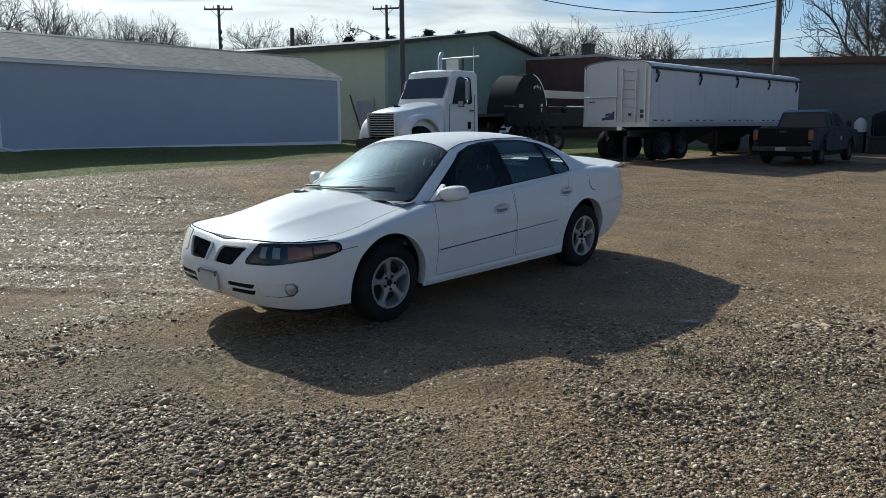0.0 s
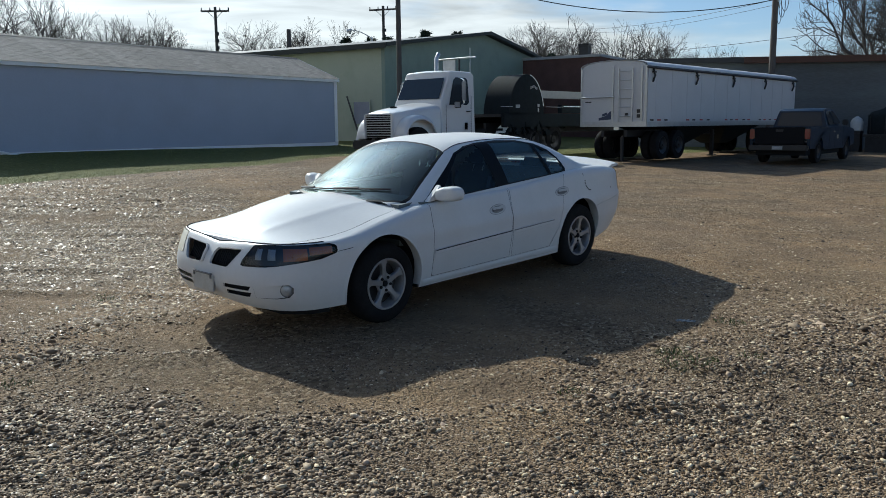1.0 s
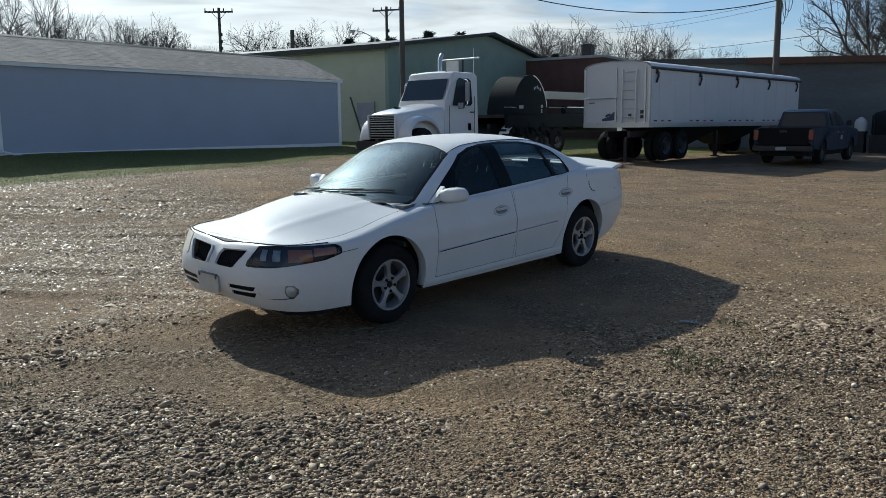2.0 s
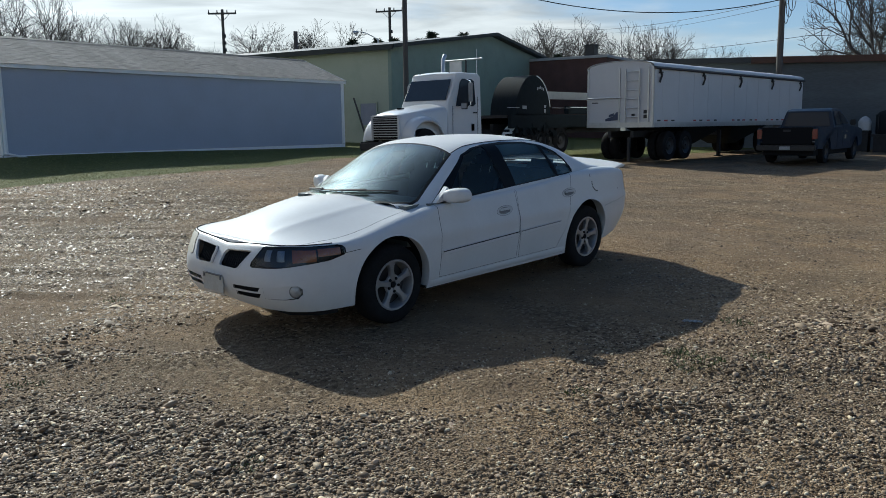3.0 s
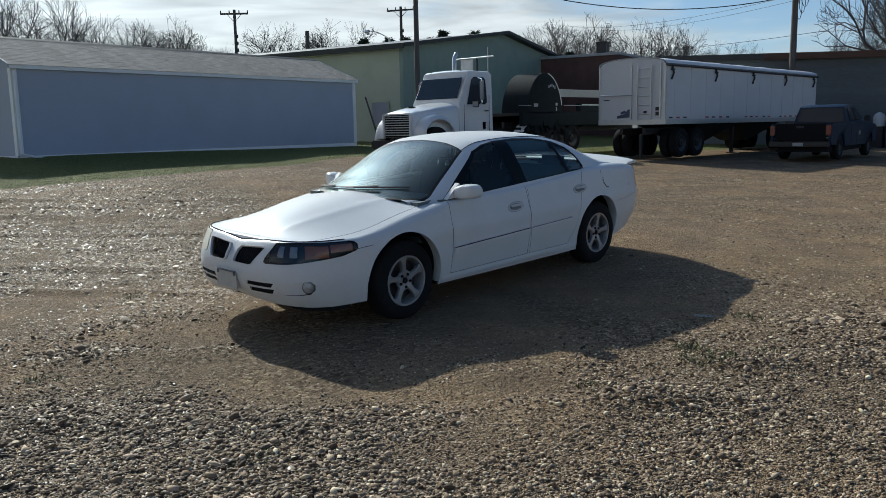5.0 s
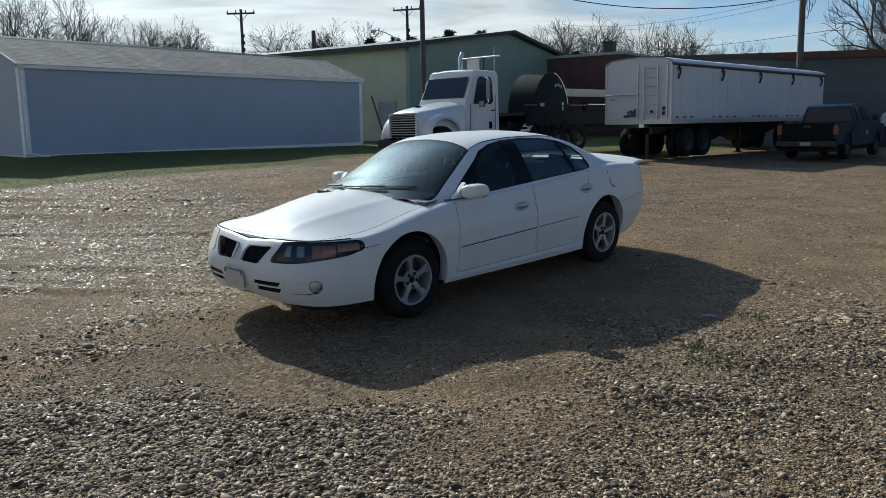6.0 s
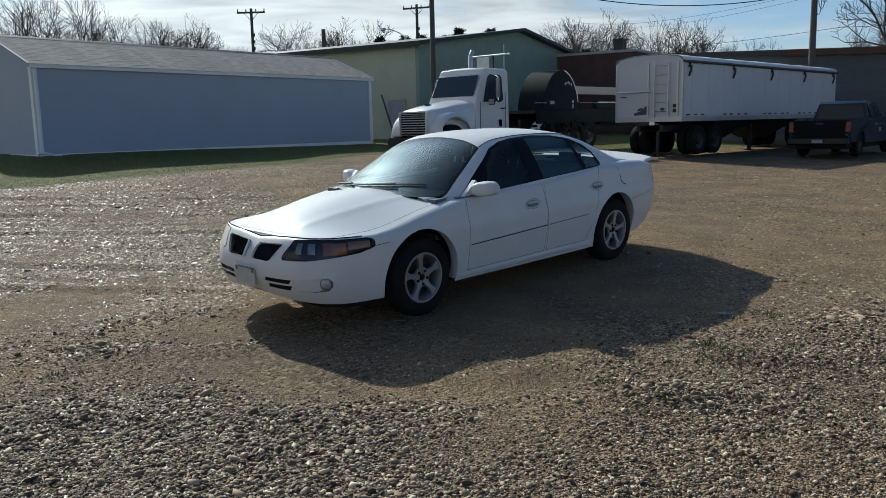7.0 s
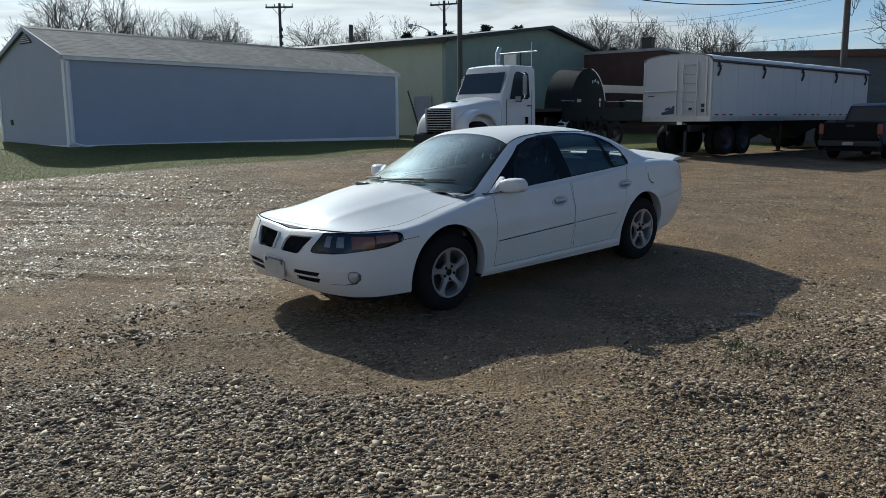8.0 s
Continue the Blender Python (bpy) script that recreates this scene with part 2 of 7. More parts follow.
M_RUST = mat("rusty_sheet", (0.105, 0.055, 0.038), 0.85, var=0.35, scale=1.2, dirt=(0.08, 0.05, 0.04), dirt_amount=0.6)
M_WOODPOLE = mat("weathered_pole_wood", (0.095, 0.085, 0.078), 0.9, var=0.3, scale=2, fine=30, bump=0.004, stretch=(8, 8, 0.6))
M_BARK = mat("bark", (0.070, 0.060, 0.053), 0.95, var=0.3, scale=4, bump=0.01)
M_TWIG = mat("twigs", (0.095, 0.083, 0.074), 0.95, var=0.3, scale=3)
M_NEEDLE = mat("needles", (0.035, 0.05, 0.028), 0.9, var=0.4, scale=5, island=0.35)
M_TRUCK = mat("white_truck_paint", (0.68, 0.68, 0.68), 0.32, var=0.03, coat=0.5, dirt=(0.45, 0.42, 0.38), dirt_amount=0.2)
M_TRAILER = mat("white_trailer_skin", (0.57, 0.575, 0.59), 0.42, var=0.05, scale=1.2, fine=20, dirt=(0.5, 0.5, 0.5), dirt_amount=0.3, dirt_scale=0.8)
M_ALU = mat("aluminium", (0.52, 0.53, 0.54), 0.4, 0.8, var=0.12)
M_DARKSTEEL = mat("dark_steel", (0.03, 0.03, 0.032), 0.5, 0.3, var=0.3, dirt=(0.05, 0.045, 0.04), dirt_amount=0.3)
M_BLACKPAINT = mat("black_trailer_paint", (0.014, 0.019, 0.022), 0.8, var=0.3, spec=0.1, dirt=(0.014, 0.012, 0.011), dirt_amount=0.25)
M_NAVY = mat("navy_truck_paint", (0.010, 0.024, 0.050), 0.45, 0.0, var=0.12, coat=0.12, spec=0.15)
M_TARP = mat("tarp", (0.045, 0.045, 0.05), 0.6, var=0.2)
M_WIRE = mat("wire", (0.02, 0.02, 0.02), 0.7)
M_GRAPHIC = mat("dark_blue_graphic", (0.045, 0.06, 0.11), 0.5)
M_REDPAINT = mat("red_graphic", (0.35, 0.04, 0.05), 0.5)
M_WHITE = mat("white_paint", (0.78, 0.78, 0.77), 0.5, var=0.05)


# ---- mesh helpers ----
def part(name, bm, material, parent=None, label="", smooth=False):
    """Links a bmesh as one mesh object, under a thing or a part."""
    me = bpy.data.meshes.new(name)
    bmesh.ops.recalc_face_normals(bm, faces=bm.faces)
    bm.to_mesh(me)
    bm.free()
    me.materials.append(material)
    if smooth:
        me.shade_smooth()
        if smooth != True:
            me.set_sharp_from_angle(angle=radians(smooth))
    ob = new(name, me)
    ob.parent = parent
    if label:
        ob["label"] = label
    return ob


def thing(name, m, label, category, group="", kind=""):
    ob = new(name)
    ob.empty_display_size = 0.3
    ob.matrix_world = m
    return tagged(ob, label, category, group, kind)


def box(bm, lo, hi, bevel=0.0, m=None):
    r = bmesh.ops.create_cube(bm, size=1.0)
    vs = r["verts"]
    for v in vs:
        v.co = Vector([(a + b) / 2 + c * (b - a) for a, b, c in zip(lo, hi, v.co)])
    if bevel:
        es = list({e for v in vs for e in v.link_edges})
        vs = list({v for f in bmesh.ops.bevel(bm, geom=es, offset=bevel, segments=2, affect="EDGES")["faces"] for v in f.verts} | {v for v in vs if v.is_valid})
    if m:
        bmesh.ops.transform(bm, matrix=m, verts=[v for v in vs if v.is_valid])
    return bm


def boxes(*rows, bevel=0.0):
    bm = bmesh.new()
    for lo, hi in rows:
        box(bm, lo, hi, bevel)
    return bm


def rod(bm, a, b, r, r2=None, seg=12, caps=True):
    """A round bar from a to b."""
    a, b = Vector(a), Vector(b)
    m = Matrix.Translation((a + b) / 2) @ (b - a).to_track_quat("Z", "Y").to_matrix().to_4x4()
    bmesh.ops.create_cone(bm, cap_ends=caps, segments=seg, radius1=r, radius2=r if r2 is None else r2, depth=(b - a).length, matrix=m)
    return bm


def rods(*rows, r=0.02, seg=10):
    bm = bmesh.new()
    for a, b in rows:
        rod(bm, a, b, r, seg=seg)
    return bm


def tube(bm, path, r, seg=8):
    """One round bar bent along a path."""
    path = [Vector(p) for p in path]
    rings = []
    for i, p in enumerate(path):
        d = (path[min(i + 1, len(path) - 1)] - path[max(i - 1, 0)]).normalized()
        u = d.orthogonal().normalized() if not rings else (u - d * u.dot(d)).normalized()
        v = d.cross(u)
        rings.append([bm.verts.new(p + r * (u * math.cos(a) + v * math.sin(a))) for a in np.linspace(0, 2 * math.pi, seg, endpoint=False)])
    for r1, r2 in zip(rings, rings[1:]):
        for i in range(seg):
            j = (i + 1) % seg
            bm.faces.new((r1[i], r1[j], r2[j], r2[i]))
    bm.faces.new(rings[0][::-1])
    bm.faces.new(rings[-1])
    return bm


def prism(bm, outline, axis, lo, hi):
    """An outline in the plane across axis (its other two coordinates in order), drawn out from lo to hi."""
    def at(p, v):
        p = list(p)
        p.insert(axis, v)
        return p
    a = [bm.verts.new(at(p, lo)) for p in outline]
    b = [bm.verts.new(at(p, hi)) for p in outline]
    bm.faces.new(a)
    bm.faces.new(b[::-1])
    for i in range(len(a)):
        j = (i + 1) % len(a)
        bm.faces.new((a[i], b[i], b[j], a[j]))
    return bm


def grid(bm, rows, close=False):
    """Faces between rows of points."""
    vs = [[bm.verts.new(p) for p in row] for row in rows]
    for r1, r2 in zip(vs, vs[1:]):
        n = len(r1)
        for i in range(n if close else n - 1):
            j = (i + 1) % n
            bm.faces.new((r1[i], r1[j], r2[j], r2[i]))
    return vs


def spin(bm, profile, centre, axis=1, seg=40, flip=1):
    """A profile of (along, radius) turned about an axis through centre."""
    rows = []
    for along, r in profile:
        row = []
        for k in range(seg):
            a = 2 * math.pi * k / seg
            p = [r * math.cos(a), r * math.sin(a)]
            p.insert(axis, along * flip)
            row.append(Vector(centre) + Vector(p))
        rows.append(row)
    grid(bm, rows, close=True)
    return bm


def curve_at(knots, x):
    """A smooth curve through (x, value) knots."""
    xs, vs = zip(*knots)
    if x <= xs[0]:
        return vs[0]
    if x >= xs[-1]:
        return vs[-1]
    n = len(xs)
    d = [(vs[i + 1] - vs[i]) / (xs[i + 1] - xs[i]) for i in range(n - 1)]
    m = [d[0]] + [0 if d[i - 1] * d[i] <= 0 else 2 * d[i - 1] * d[i] / (d[i - 1] + d[i]) for i in range(1, n - 1)] + [d[-1]]
    for i in range(n - 1):
        if x <= xs[i + 1]:
            h = xs[i + 1] - xs[i]
            s = (x - xs[i]) / h
            return (vs[i] * (1 + 2 * s) * (1 - s) ** 2 + h * m[i] * s * (1 - s) ** 2 + vs[i + 1] * s * s * (3 - 2 * s) - h * m[i + 1] * s * s * (1 - s))


def carve(bm, outline, axis, inside=None):
    """Cuts the convex outline (seen along axis) into the faces that inside() accepts, and returns the faces within it."""
    others = [i for i in range(3) if i != axis]
    cen = [sum(p[k] for p in outline) / len(outline) for k in (0, 1)]
    lo = [min(p[k] for p in outline) - 0.03 for k in (0, 1)]
    hi = [max(p[k] for p in outline) + 0.03 for k in (0, 1)]

    def near(f):
        c = f.calc_center_median()
        if inside and not inside(c):
            return False
        pts = [(v.co[others[0]], v.co[others[1]]) for v in f.verts]
        return all(max(p[k] for p in pts) >= lo[k] and min(p[k] for p in pts) <= hi[k] for k in (0, 1))

    faces = [f for f in bm.faces if near(f)]
    planes = []
    for p, q in zip(outline, outline[1:] + outline[:1]):
        nx, ny = q[1] - p[1], p[0] - q[0]
        if (cen[0] - p[0]) * nx + (cen[1] - p[1]) * ny > 0:
            nx, ny = -nx, -ny
        co, no = [0, 0, 0], [0, 0, 0]
        co[others[0]], co[others[1]], no[others[0]], no[others[1]] = p[0], p[1], nx, ny
        planes.append((Vector(co), Vector(no).normalized()))
    live = faces
    for co, no in planes:
        geom = list({v for f in live for v in f.verts}) + list({e for f in live for e in f.edges}) + live
        res = bmesh.ops.bisect_plane(bm, geom=geom, dist=1e-5, plane_co=co, plane_no=no)
        live = [f for f in set(live) | {g for g in res["geom"] if isinstance(g, bmesh.types.BMFace)} if f.is_valid and (f.calc_center_median() - co).dot(no) < 0]
    return [f for f in live if all((f.calc_center_median() - co).dot(no) < 0 for co, no in planes)]


def lift(bm, faces):
    """Takes faces out of a bmesh into one of their own."""
    out = bmesh.new()
    seen = {}
    for f in faces:
        vs = []
        for v in f.verts:
            if v not in seen:
                seen[v] = out.verts.new(v.co)
            vs.append(seen[v])
        out.faces.new(vs)
    bmesh.ops.delete(bm, geom=faces, context="FACES")
    return out


def thicken(bm, depth):
    """Gives an open sheet a thickness, inwards along its normals."""
    bmesh.ops.recalc_face_normals(bm, faces=bm.faces)
    bmesh.ops.solidify(bm, geom=list(bm.faces), thickness=depth)
    return bm


LOT_RISE = [(1.0, 0.035), (2.0, 0.07), (4.0, 0.11), (7.0, 0.09), (12.0, 0.01), (18.0, -0.05), (26.0, -0.05), (60.0, 0.0)]


def ease(t):
    t = min(1.0, max(0.0, t))
    return t * t * (3 - 2 * t)


def ground_z(x, y):
    """The lot rises gently from where the camera stands towards the buildings."""
    gx = max(0.035 * x, -0.5) if x < 2 else curve_at(LOT_RISE, x)
    pad = min(1.0, max(0.0, (y - 15.5) / 5.0))
    gy = 0.10 * pad * pad * (3 - 2 * pad)
    gy += 0.03 * y if y < 24 else 0.72 + 0.15 * (1 - math.exp(-(y - 24) / 5))
    if 10.5 < y < 20.6 and x < 12:                             # a shallow swale before the long building's pad
        gy -= 0.13 * ease((y - 10.5) / 4.0) * ease((20.6 - y) / 3.6) * ease((12 - x) / 3.5)
    return gx + max(gy, -0.4)


# ---- ground ----
def gravel_material():
    m = bpy.data.materials.new("gravel")
    m.use_nodes = True
    n, l = m.node_tree.nodes, m.node_tree.links
    b = n["Principled BSDF"]
    geo = n.new("ShaderNodeTexCoord")
    pos = geo.outputs["Object"]

    def noise_tex(s, detail=4.0, rough=0.6):
        k = n.new("ShaderNodeTexNoise")
        k.inputs["Scale"].default_value, k.inputs["Detail"].default_value, k.inputs["Roughness"].default_value = s, detail, rough
        l.new(pos, k.inputs["Vector"])
        return k.outputs["Fac"]

    def mix(fac, a, c, kind="MIX"):
        k = n.new("ShaderNodeMix")
        k.data_type, k.blend_type = "RGBA", kind
        for value, slot in ((fac, "Factor"), (a, "A"), (c, "B")):
            if isinstance(value, (tuple, float)):
                k.inputs[slot].default_value = value
            else:
                l.new(value, k.inputs[slot])
        return k.outputs["Result"]

    def ranged(src, a, c, lo=0.0, hi=1.0):
        k = n.new("ShaderNodeMapRange")
        for i, v in enumerate((a, c, lo, hi)):
            k.inputs[i + 1].default_value = v
        l.new(src, k.inputs[0])
        return k.outputs[0]

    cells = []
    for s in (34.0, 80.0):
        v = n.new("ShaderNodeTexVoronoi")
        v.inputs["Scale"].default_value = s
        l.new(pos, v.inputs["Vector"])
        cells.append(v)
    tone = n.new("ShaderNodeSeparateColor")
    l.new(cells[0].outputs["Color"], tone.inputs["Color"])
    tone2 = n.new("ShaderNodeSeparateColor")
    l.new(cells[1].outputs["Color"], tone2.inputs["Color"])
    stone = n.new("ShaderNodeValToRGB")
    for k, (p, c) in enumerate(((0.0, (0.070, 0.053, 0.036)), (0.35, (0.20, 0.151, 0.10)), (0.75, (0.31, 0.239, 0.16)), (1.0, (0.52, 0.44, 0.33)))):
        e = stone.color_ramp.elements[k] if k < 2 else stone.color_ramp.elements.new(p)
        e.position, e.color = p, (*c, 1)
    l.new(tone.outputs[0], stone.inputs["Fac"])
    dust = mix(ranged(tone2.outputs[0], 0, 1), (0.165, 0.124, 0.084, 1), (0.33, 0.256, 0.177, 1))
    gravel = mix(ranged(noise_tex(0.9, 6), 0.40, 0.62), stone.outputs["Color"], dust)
    earth = mix(ranged(noise_tex(0.35, 5), 0.42, 0.66), gravel, (0.30, 0.223, 0.149, 1))
    patch = mix(ranged(noise_tex(0.12, 4), 0.3, 0.7), (0.86, 0.84, 0.83, 1), (1.12, 1.04, 0.93, 1))
    clods = mix(ranged(noise_tex(1.1, 7, 0.7), 0.36, 0.64), (0.84, 0.83, 0.83, 1), (1.24, 1.24, 1.20, 1))
    rust = mix(ranged(noise_tex(0.55, 5, 0.6), 0.45, 0.65), (1.0, 1.0, 1.0, 1), (1.06, 1.00, 0.93, 1))
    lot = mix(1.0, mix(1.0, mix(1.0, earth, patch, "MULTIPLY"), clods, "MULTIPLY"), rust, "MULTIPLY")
    # grass verge beside the long building, and turf beyond the lot
    sep = n.new("ShaderNodeSeparateXYZ")
    l.new(pos, sep.inputs[0])
    edge = n.new("ShaderNodeMath")
    edge.operation = "MULTIPLY_ADD"
    l.new(noise_tex(0.8, 6, 0.7), edge.inputs[0])
    edge.inputs[1].default_value = 1.0
    l.new(sep.outputs["Y"], edge.inputs[2])
    slant = n.new("ShaderNodeMath")
    slant.operation = "MULTIPLY_ADD"
    past = n.new("ShaderNodeMath")                             # the edge runs out round the building's corner, and back behind the trucks
    past.operation = "SUBTRACT"
    l.new(ranged(sep.outputs["X"], 4.0, 12.0, 0.0, 2.4), past.inputs[0])
    l.new(ranged(sep.outputs["X"], 15.0, 20.0, 0.0, 6.0), past.inputs[1])
    l.new(past.outputs[0], slant.inputs[0])
    slant.inputs[1].default_value = -1.0
    l.new(edge.outputs[0], slant.inputs[2])
    turf = mix(ranged(noise_tex(9.0, 6), 0.35, 0.65), (0.12, 0.14, 0.042, 1), (0.21, 0.205, 0.075, 1))
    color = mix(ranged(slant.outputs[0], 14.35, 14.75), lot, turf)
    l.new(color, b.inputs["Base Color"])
    b.inputs["Roughness"].default_value = 0.85
    b.inputs["Specular IOR Level"].default_value = 0.1
    h = n.new("ShaderNodeMath")
    h.operation = "ADD"
    l.new(cells[0].outputs["Distance"], h.inputs[0])
    l.new(cells[1].outputs["Distance"], h.inputs[1])
    inv = ranged(h.outputs[0], 0.0, 1.4, 1.0, 0.0)
    bp = n.new("ShaderNodeBump")
    bp.inputs["Strength"].default_value, bp.inputs["Distance"].default_value = 1.0, 0.05
    l.new(inv, bp.inputs["Height"])
    l.new(bp.outputs["Normal"], b.inputs["Normal"])
    return m


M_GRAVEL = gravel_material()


RUTS = ((5.9, 0.16, 0.040), (4.9, 0.10, 0.022), (3.9, 0.14, 0.036), (3.1, 0.10, 0.022), (2.4, 0.12, 0.036), (1.3, 0.12, 0.020), (0.25, 0.13, 0.040), (-0.4, 0.09, 0.02), (-0.85, 0.10, 0.028))
HEAPS = ((-3.30, -0.12, 0.50, 0.13, 0.055, -0.85), (-2.95, -0.42, 0.20, 0.12, 0.04, -0.85), (-1.55, -3.35, 0.50, 0.16, 0.05, -1.05), (-1.95, -3.10, 0.55, 0.14, 0.03, -0.9), (-0.70, -3.45, 0.38, 0.17, 0.05, -0.95), (-0.2, -3.9, 0.5, 0.2, 0.03, -0.9),
         (-4.2, -0.9, 0.6, 0.2, 0.03, -0.8), (-3.4, -1.9, 0.7, 0.2, 0.025, -0.85))
LANE = ((-4.9, 0.75), (-4.05, 0.10), (-3.45, -0.60), (-3.10, -1.15), (-2.87, -1.61), (-2.66, -2.10), (-2.30, -2.50), (-1.95, -2.72))


def off_lane(x, y):
    """Distance from the middle of the worn wheel lane that bends past the car."""
    best = 9.0
    for (ax, ay), (bx, by) in zip(LANE, LANE[1:]):
        t = min(1.0, max(0.0, ((x - ax) * (bx - ax) + (y - ay) * (by - ay)) / ((bx - ax) ** 2 + (by - ay) ** 2)))
        best = min(best, math.hypot(x - ax - t * (bx - ax), y - ay - t * (by - ay)))
    return best


def lot_relief(x, y):
    """Ruts, loose ridges and humps in the gravel."""
    fade = ease(3.4 - max(abs(x), abs(y)) / 4.5)
    if fade == 0:
        return 0.0
    z = 0.018 * noise.noise((x * 0.8, y * 0.8, 0)) + 0.012 * noise.noise((x * 2.3, y * 2.3, 3)) + 0.007 * noise.noise((x * 6, y * 6, 7))
    if x > 0.3:                                                # clods and shallow tracks on the packed earth
        z += ease((x - 0.3) / 1.5) * (0.014 * abs(noise.noise((x * 3.4, y * 3.4, 31))) + 0.010 * noise.noise((x * 7.0, y * 7.0, 17)) + 0.012 * noise.noise((0.9 * x + 0.5 * y, 2.6 * y - 1.2 * x, 23)))
    for cx, cy, rx, ry, h, turn in HEAPS:
        dx, dy = x - cx, y - cy
        if dx * dx + dy * dy < 3:
            a, c = dx * math.cos(turn) + dy * math.sin(turn), dy * math.cos(turn) - dx * math.sin(turn)
            z += h * math.exp(-((a / rx) ** 2 + (c / ry) ** 2))
    c = 0.79 * x + 0.61 * y + 0.25 * noise.noise((x * 0.35, y * 0.35, 21))
    a = 0.61 * x - 0.79 * y
    if a < -0.6 and c > -1.4:                                  # wheel ruts that run across the lot beyond the nose
        for k, (at, wide, h) in enumerate(RUTS):
            q = (c - at) / wide
            if abs(q) < 3:
                z += h * (math.exp(-q * q) - 0.6 * math.exp(-(q + 1.5) ** 2)) * ease((-0.6 - a) / 1.0) * (0.55 + 0.9 * noise.noise((a * 0.5, k * 3.7, 2)))
    z += 0.03 * math.exp(-((x + 2.0) ** 2 + (y + 1.9) ** 2) / 0.6) - 0.065 * math.exp(-((x - 1.6) ** 2 + (y + 2.7) ** 2) / 1.5)
    d = off_lane(x, y)
    if d < 0.5:                                                # the lane: pressed in, with fine tread lines along it
        w = math.exp(-(d / 0.2) ** 2)
        z = z * (1 - 0.6 * w) - 0.014 * w
    keep = min(1.0, max(0.0, (math.hypot(x / 2.9, y / 1.3) - 0.8) * 2))
    return z * fade * (0.25 + 0.75 * keep)


def looseness(x, y):
    """How thickly loose stones lie: few under the car and on worn ground, many on the heaps."""
    v = 0.62 + 0.75 * noise.noise((x * 0.45 + 0.3 * y, y * 0.9 - 0.2 * x, 5)) + 0.35 * noise.noise((x * 1.7, y * 2.2, 9))
    worn = math.exp(-((x + 0.55) / 2.1) ** 4 - ((y + 0.95) / 1.75) ** 4)          # where cars park
    v = v * (1 - worn) + 0.10 * worn
    v *= 1 - 0.80 * math.exp(-(off_lane(x, y) / 0.27) ** 2)
    if x > 1.0:
        v *= 1 - 0.82 * ease((x - 1.0) / 2.0)                                      # packed earth towards the trailers
    if -3.2 - y + 0.35 * x > -1.6:
        v += 0.28 * ease((-3.2 - y + 0.35 * x + 1.6) / 1.2) * (1 - worn)
    v += 0.35 * ease((-0.6 - 0.61 * x + 0.79 * y) / 1.0) * ease((0.79 * x + 0.61 * y + 1.2) / 1.0) * (1 - worn)     # beyond the nose
    if x < -3.0 and y < 0.6:
        v += 0.25 * ease((-3.0 - x) / 0.8)
    for cx, cy, rx, ry, h, turn in HEAPS:
        dx, dy = x - cx, y - cy
        a, c = dx * math.cos(turn) + dy * math.sin(turn), dy * math.cos(turn) - dx * math.sin(turn)
        v += 12 * h * math.exp(-((a / rx) ** 2 + (c / ry) ** 2))
    return v


def steps(lo, hi, step, far, grow=1.28):
    out = list(np.arange(lo, hi + step / 2, step))
    d, x = step, hi
    while x < far:
        d *= grow
        x += d
        out.append(x)
    d, x, left = step, lo, []
    while x > -far:
        d *= grow
        x -= d
        left.append(x)
    return left[::-1] + out


gbm = bmesh.new()
gx, gy = steps(-6.0, 6.0, 0.065, 2500, 1.12), steps(-5.2, 11.0, 0.065, 2500, 1.12)
LOT_Z = np.array([[ground_z(x, y) + lot_relief(x, y) for x in gx] for y in gy])
LOT_X, LOT_Y = np.array(gx), np.array(gy)
grid(gbm, [[(x, y, float(z)) for x, z in zip(gx, row)] for y, row in zip(gy, LOT_Z)])


def on_lot(x, y):
    """The ground's height under many points at once."""
    i, j = np.clip(np.searchsorted(LOT_X, x) - 1, 0, len(LOT_X) - 2), np.clip(np.searchsorted(LOT_Y, y) - 1, 0, len(LOT_Y) - 2)
    u, v = (x - LOT_X[i]) / (LOT_X[i + 1] - LOT_X[i]), (y - LOT_Y[j]) / (LOT_Y[j + 1] - LOT_Y[j])
    return (LOT_Z[j, i] * (1 - u) + LOT_Z[j, i + 1] * u) * (1 - v) + (LOT_Z[j + 1, i] * (1 - u) + LOT_Z[j + 1, i + 1] * u) * v


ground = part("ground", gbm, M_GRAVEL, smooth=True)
tagged(ground, "tan and grey gravel lot with loose stones, ruts and a grass verge", "ground", kind="structure")


# ---- buildings ----
def frame_at(x, y, z, turn):
    return Matrix.Translation((x, y, z)) @ Matrix.Rotation(turn, 4, "Z")


BLUE_TURN = math.atan2(0.119, 0.993)
BL, BW, BH, BR = 14.8, 5.0, 2.75, 3.74                        # length, depth, eaves, ridge of the long building


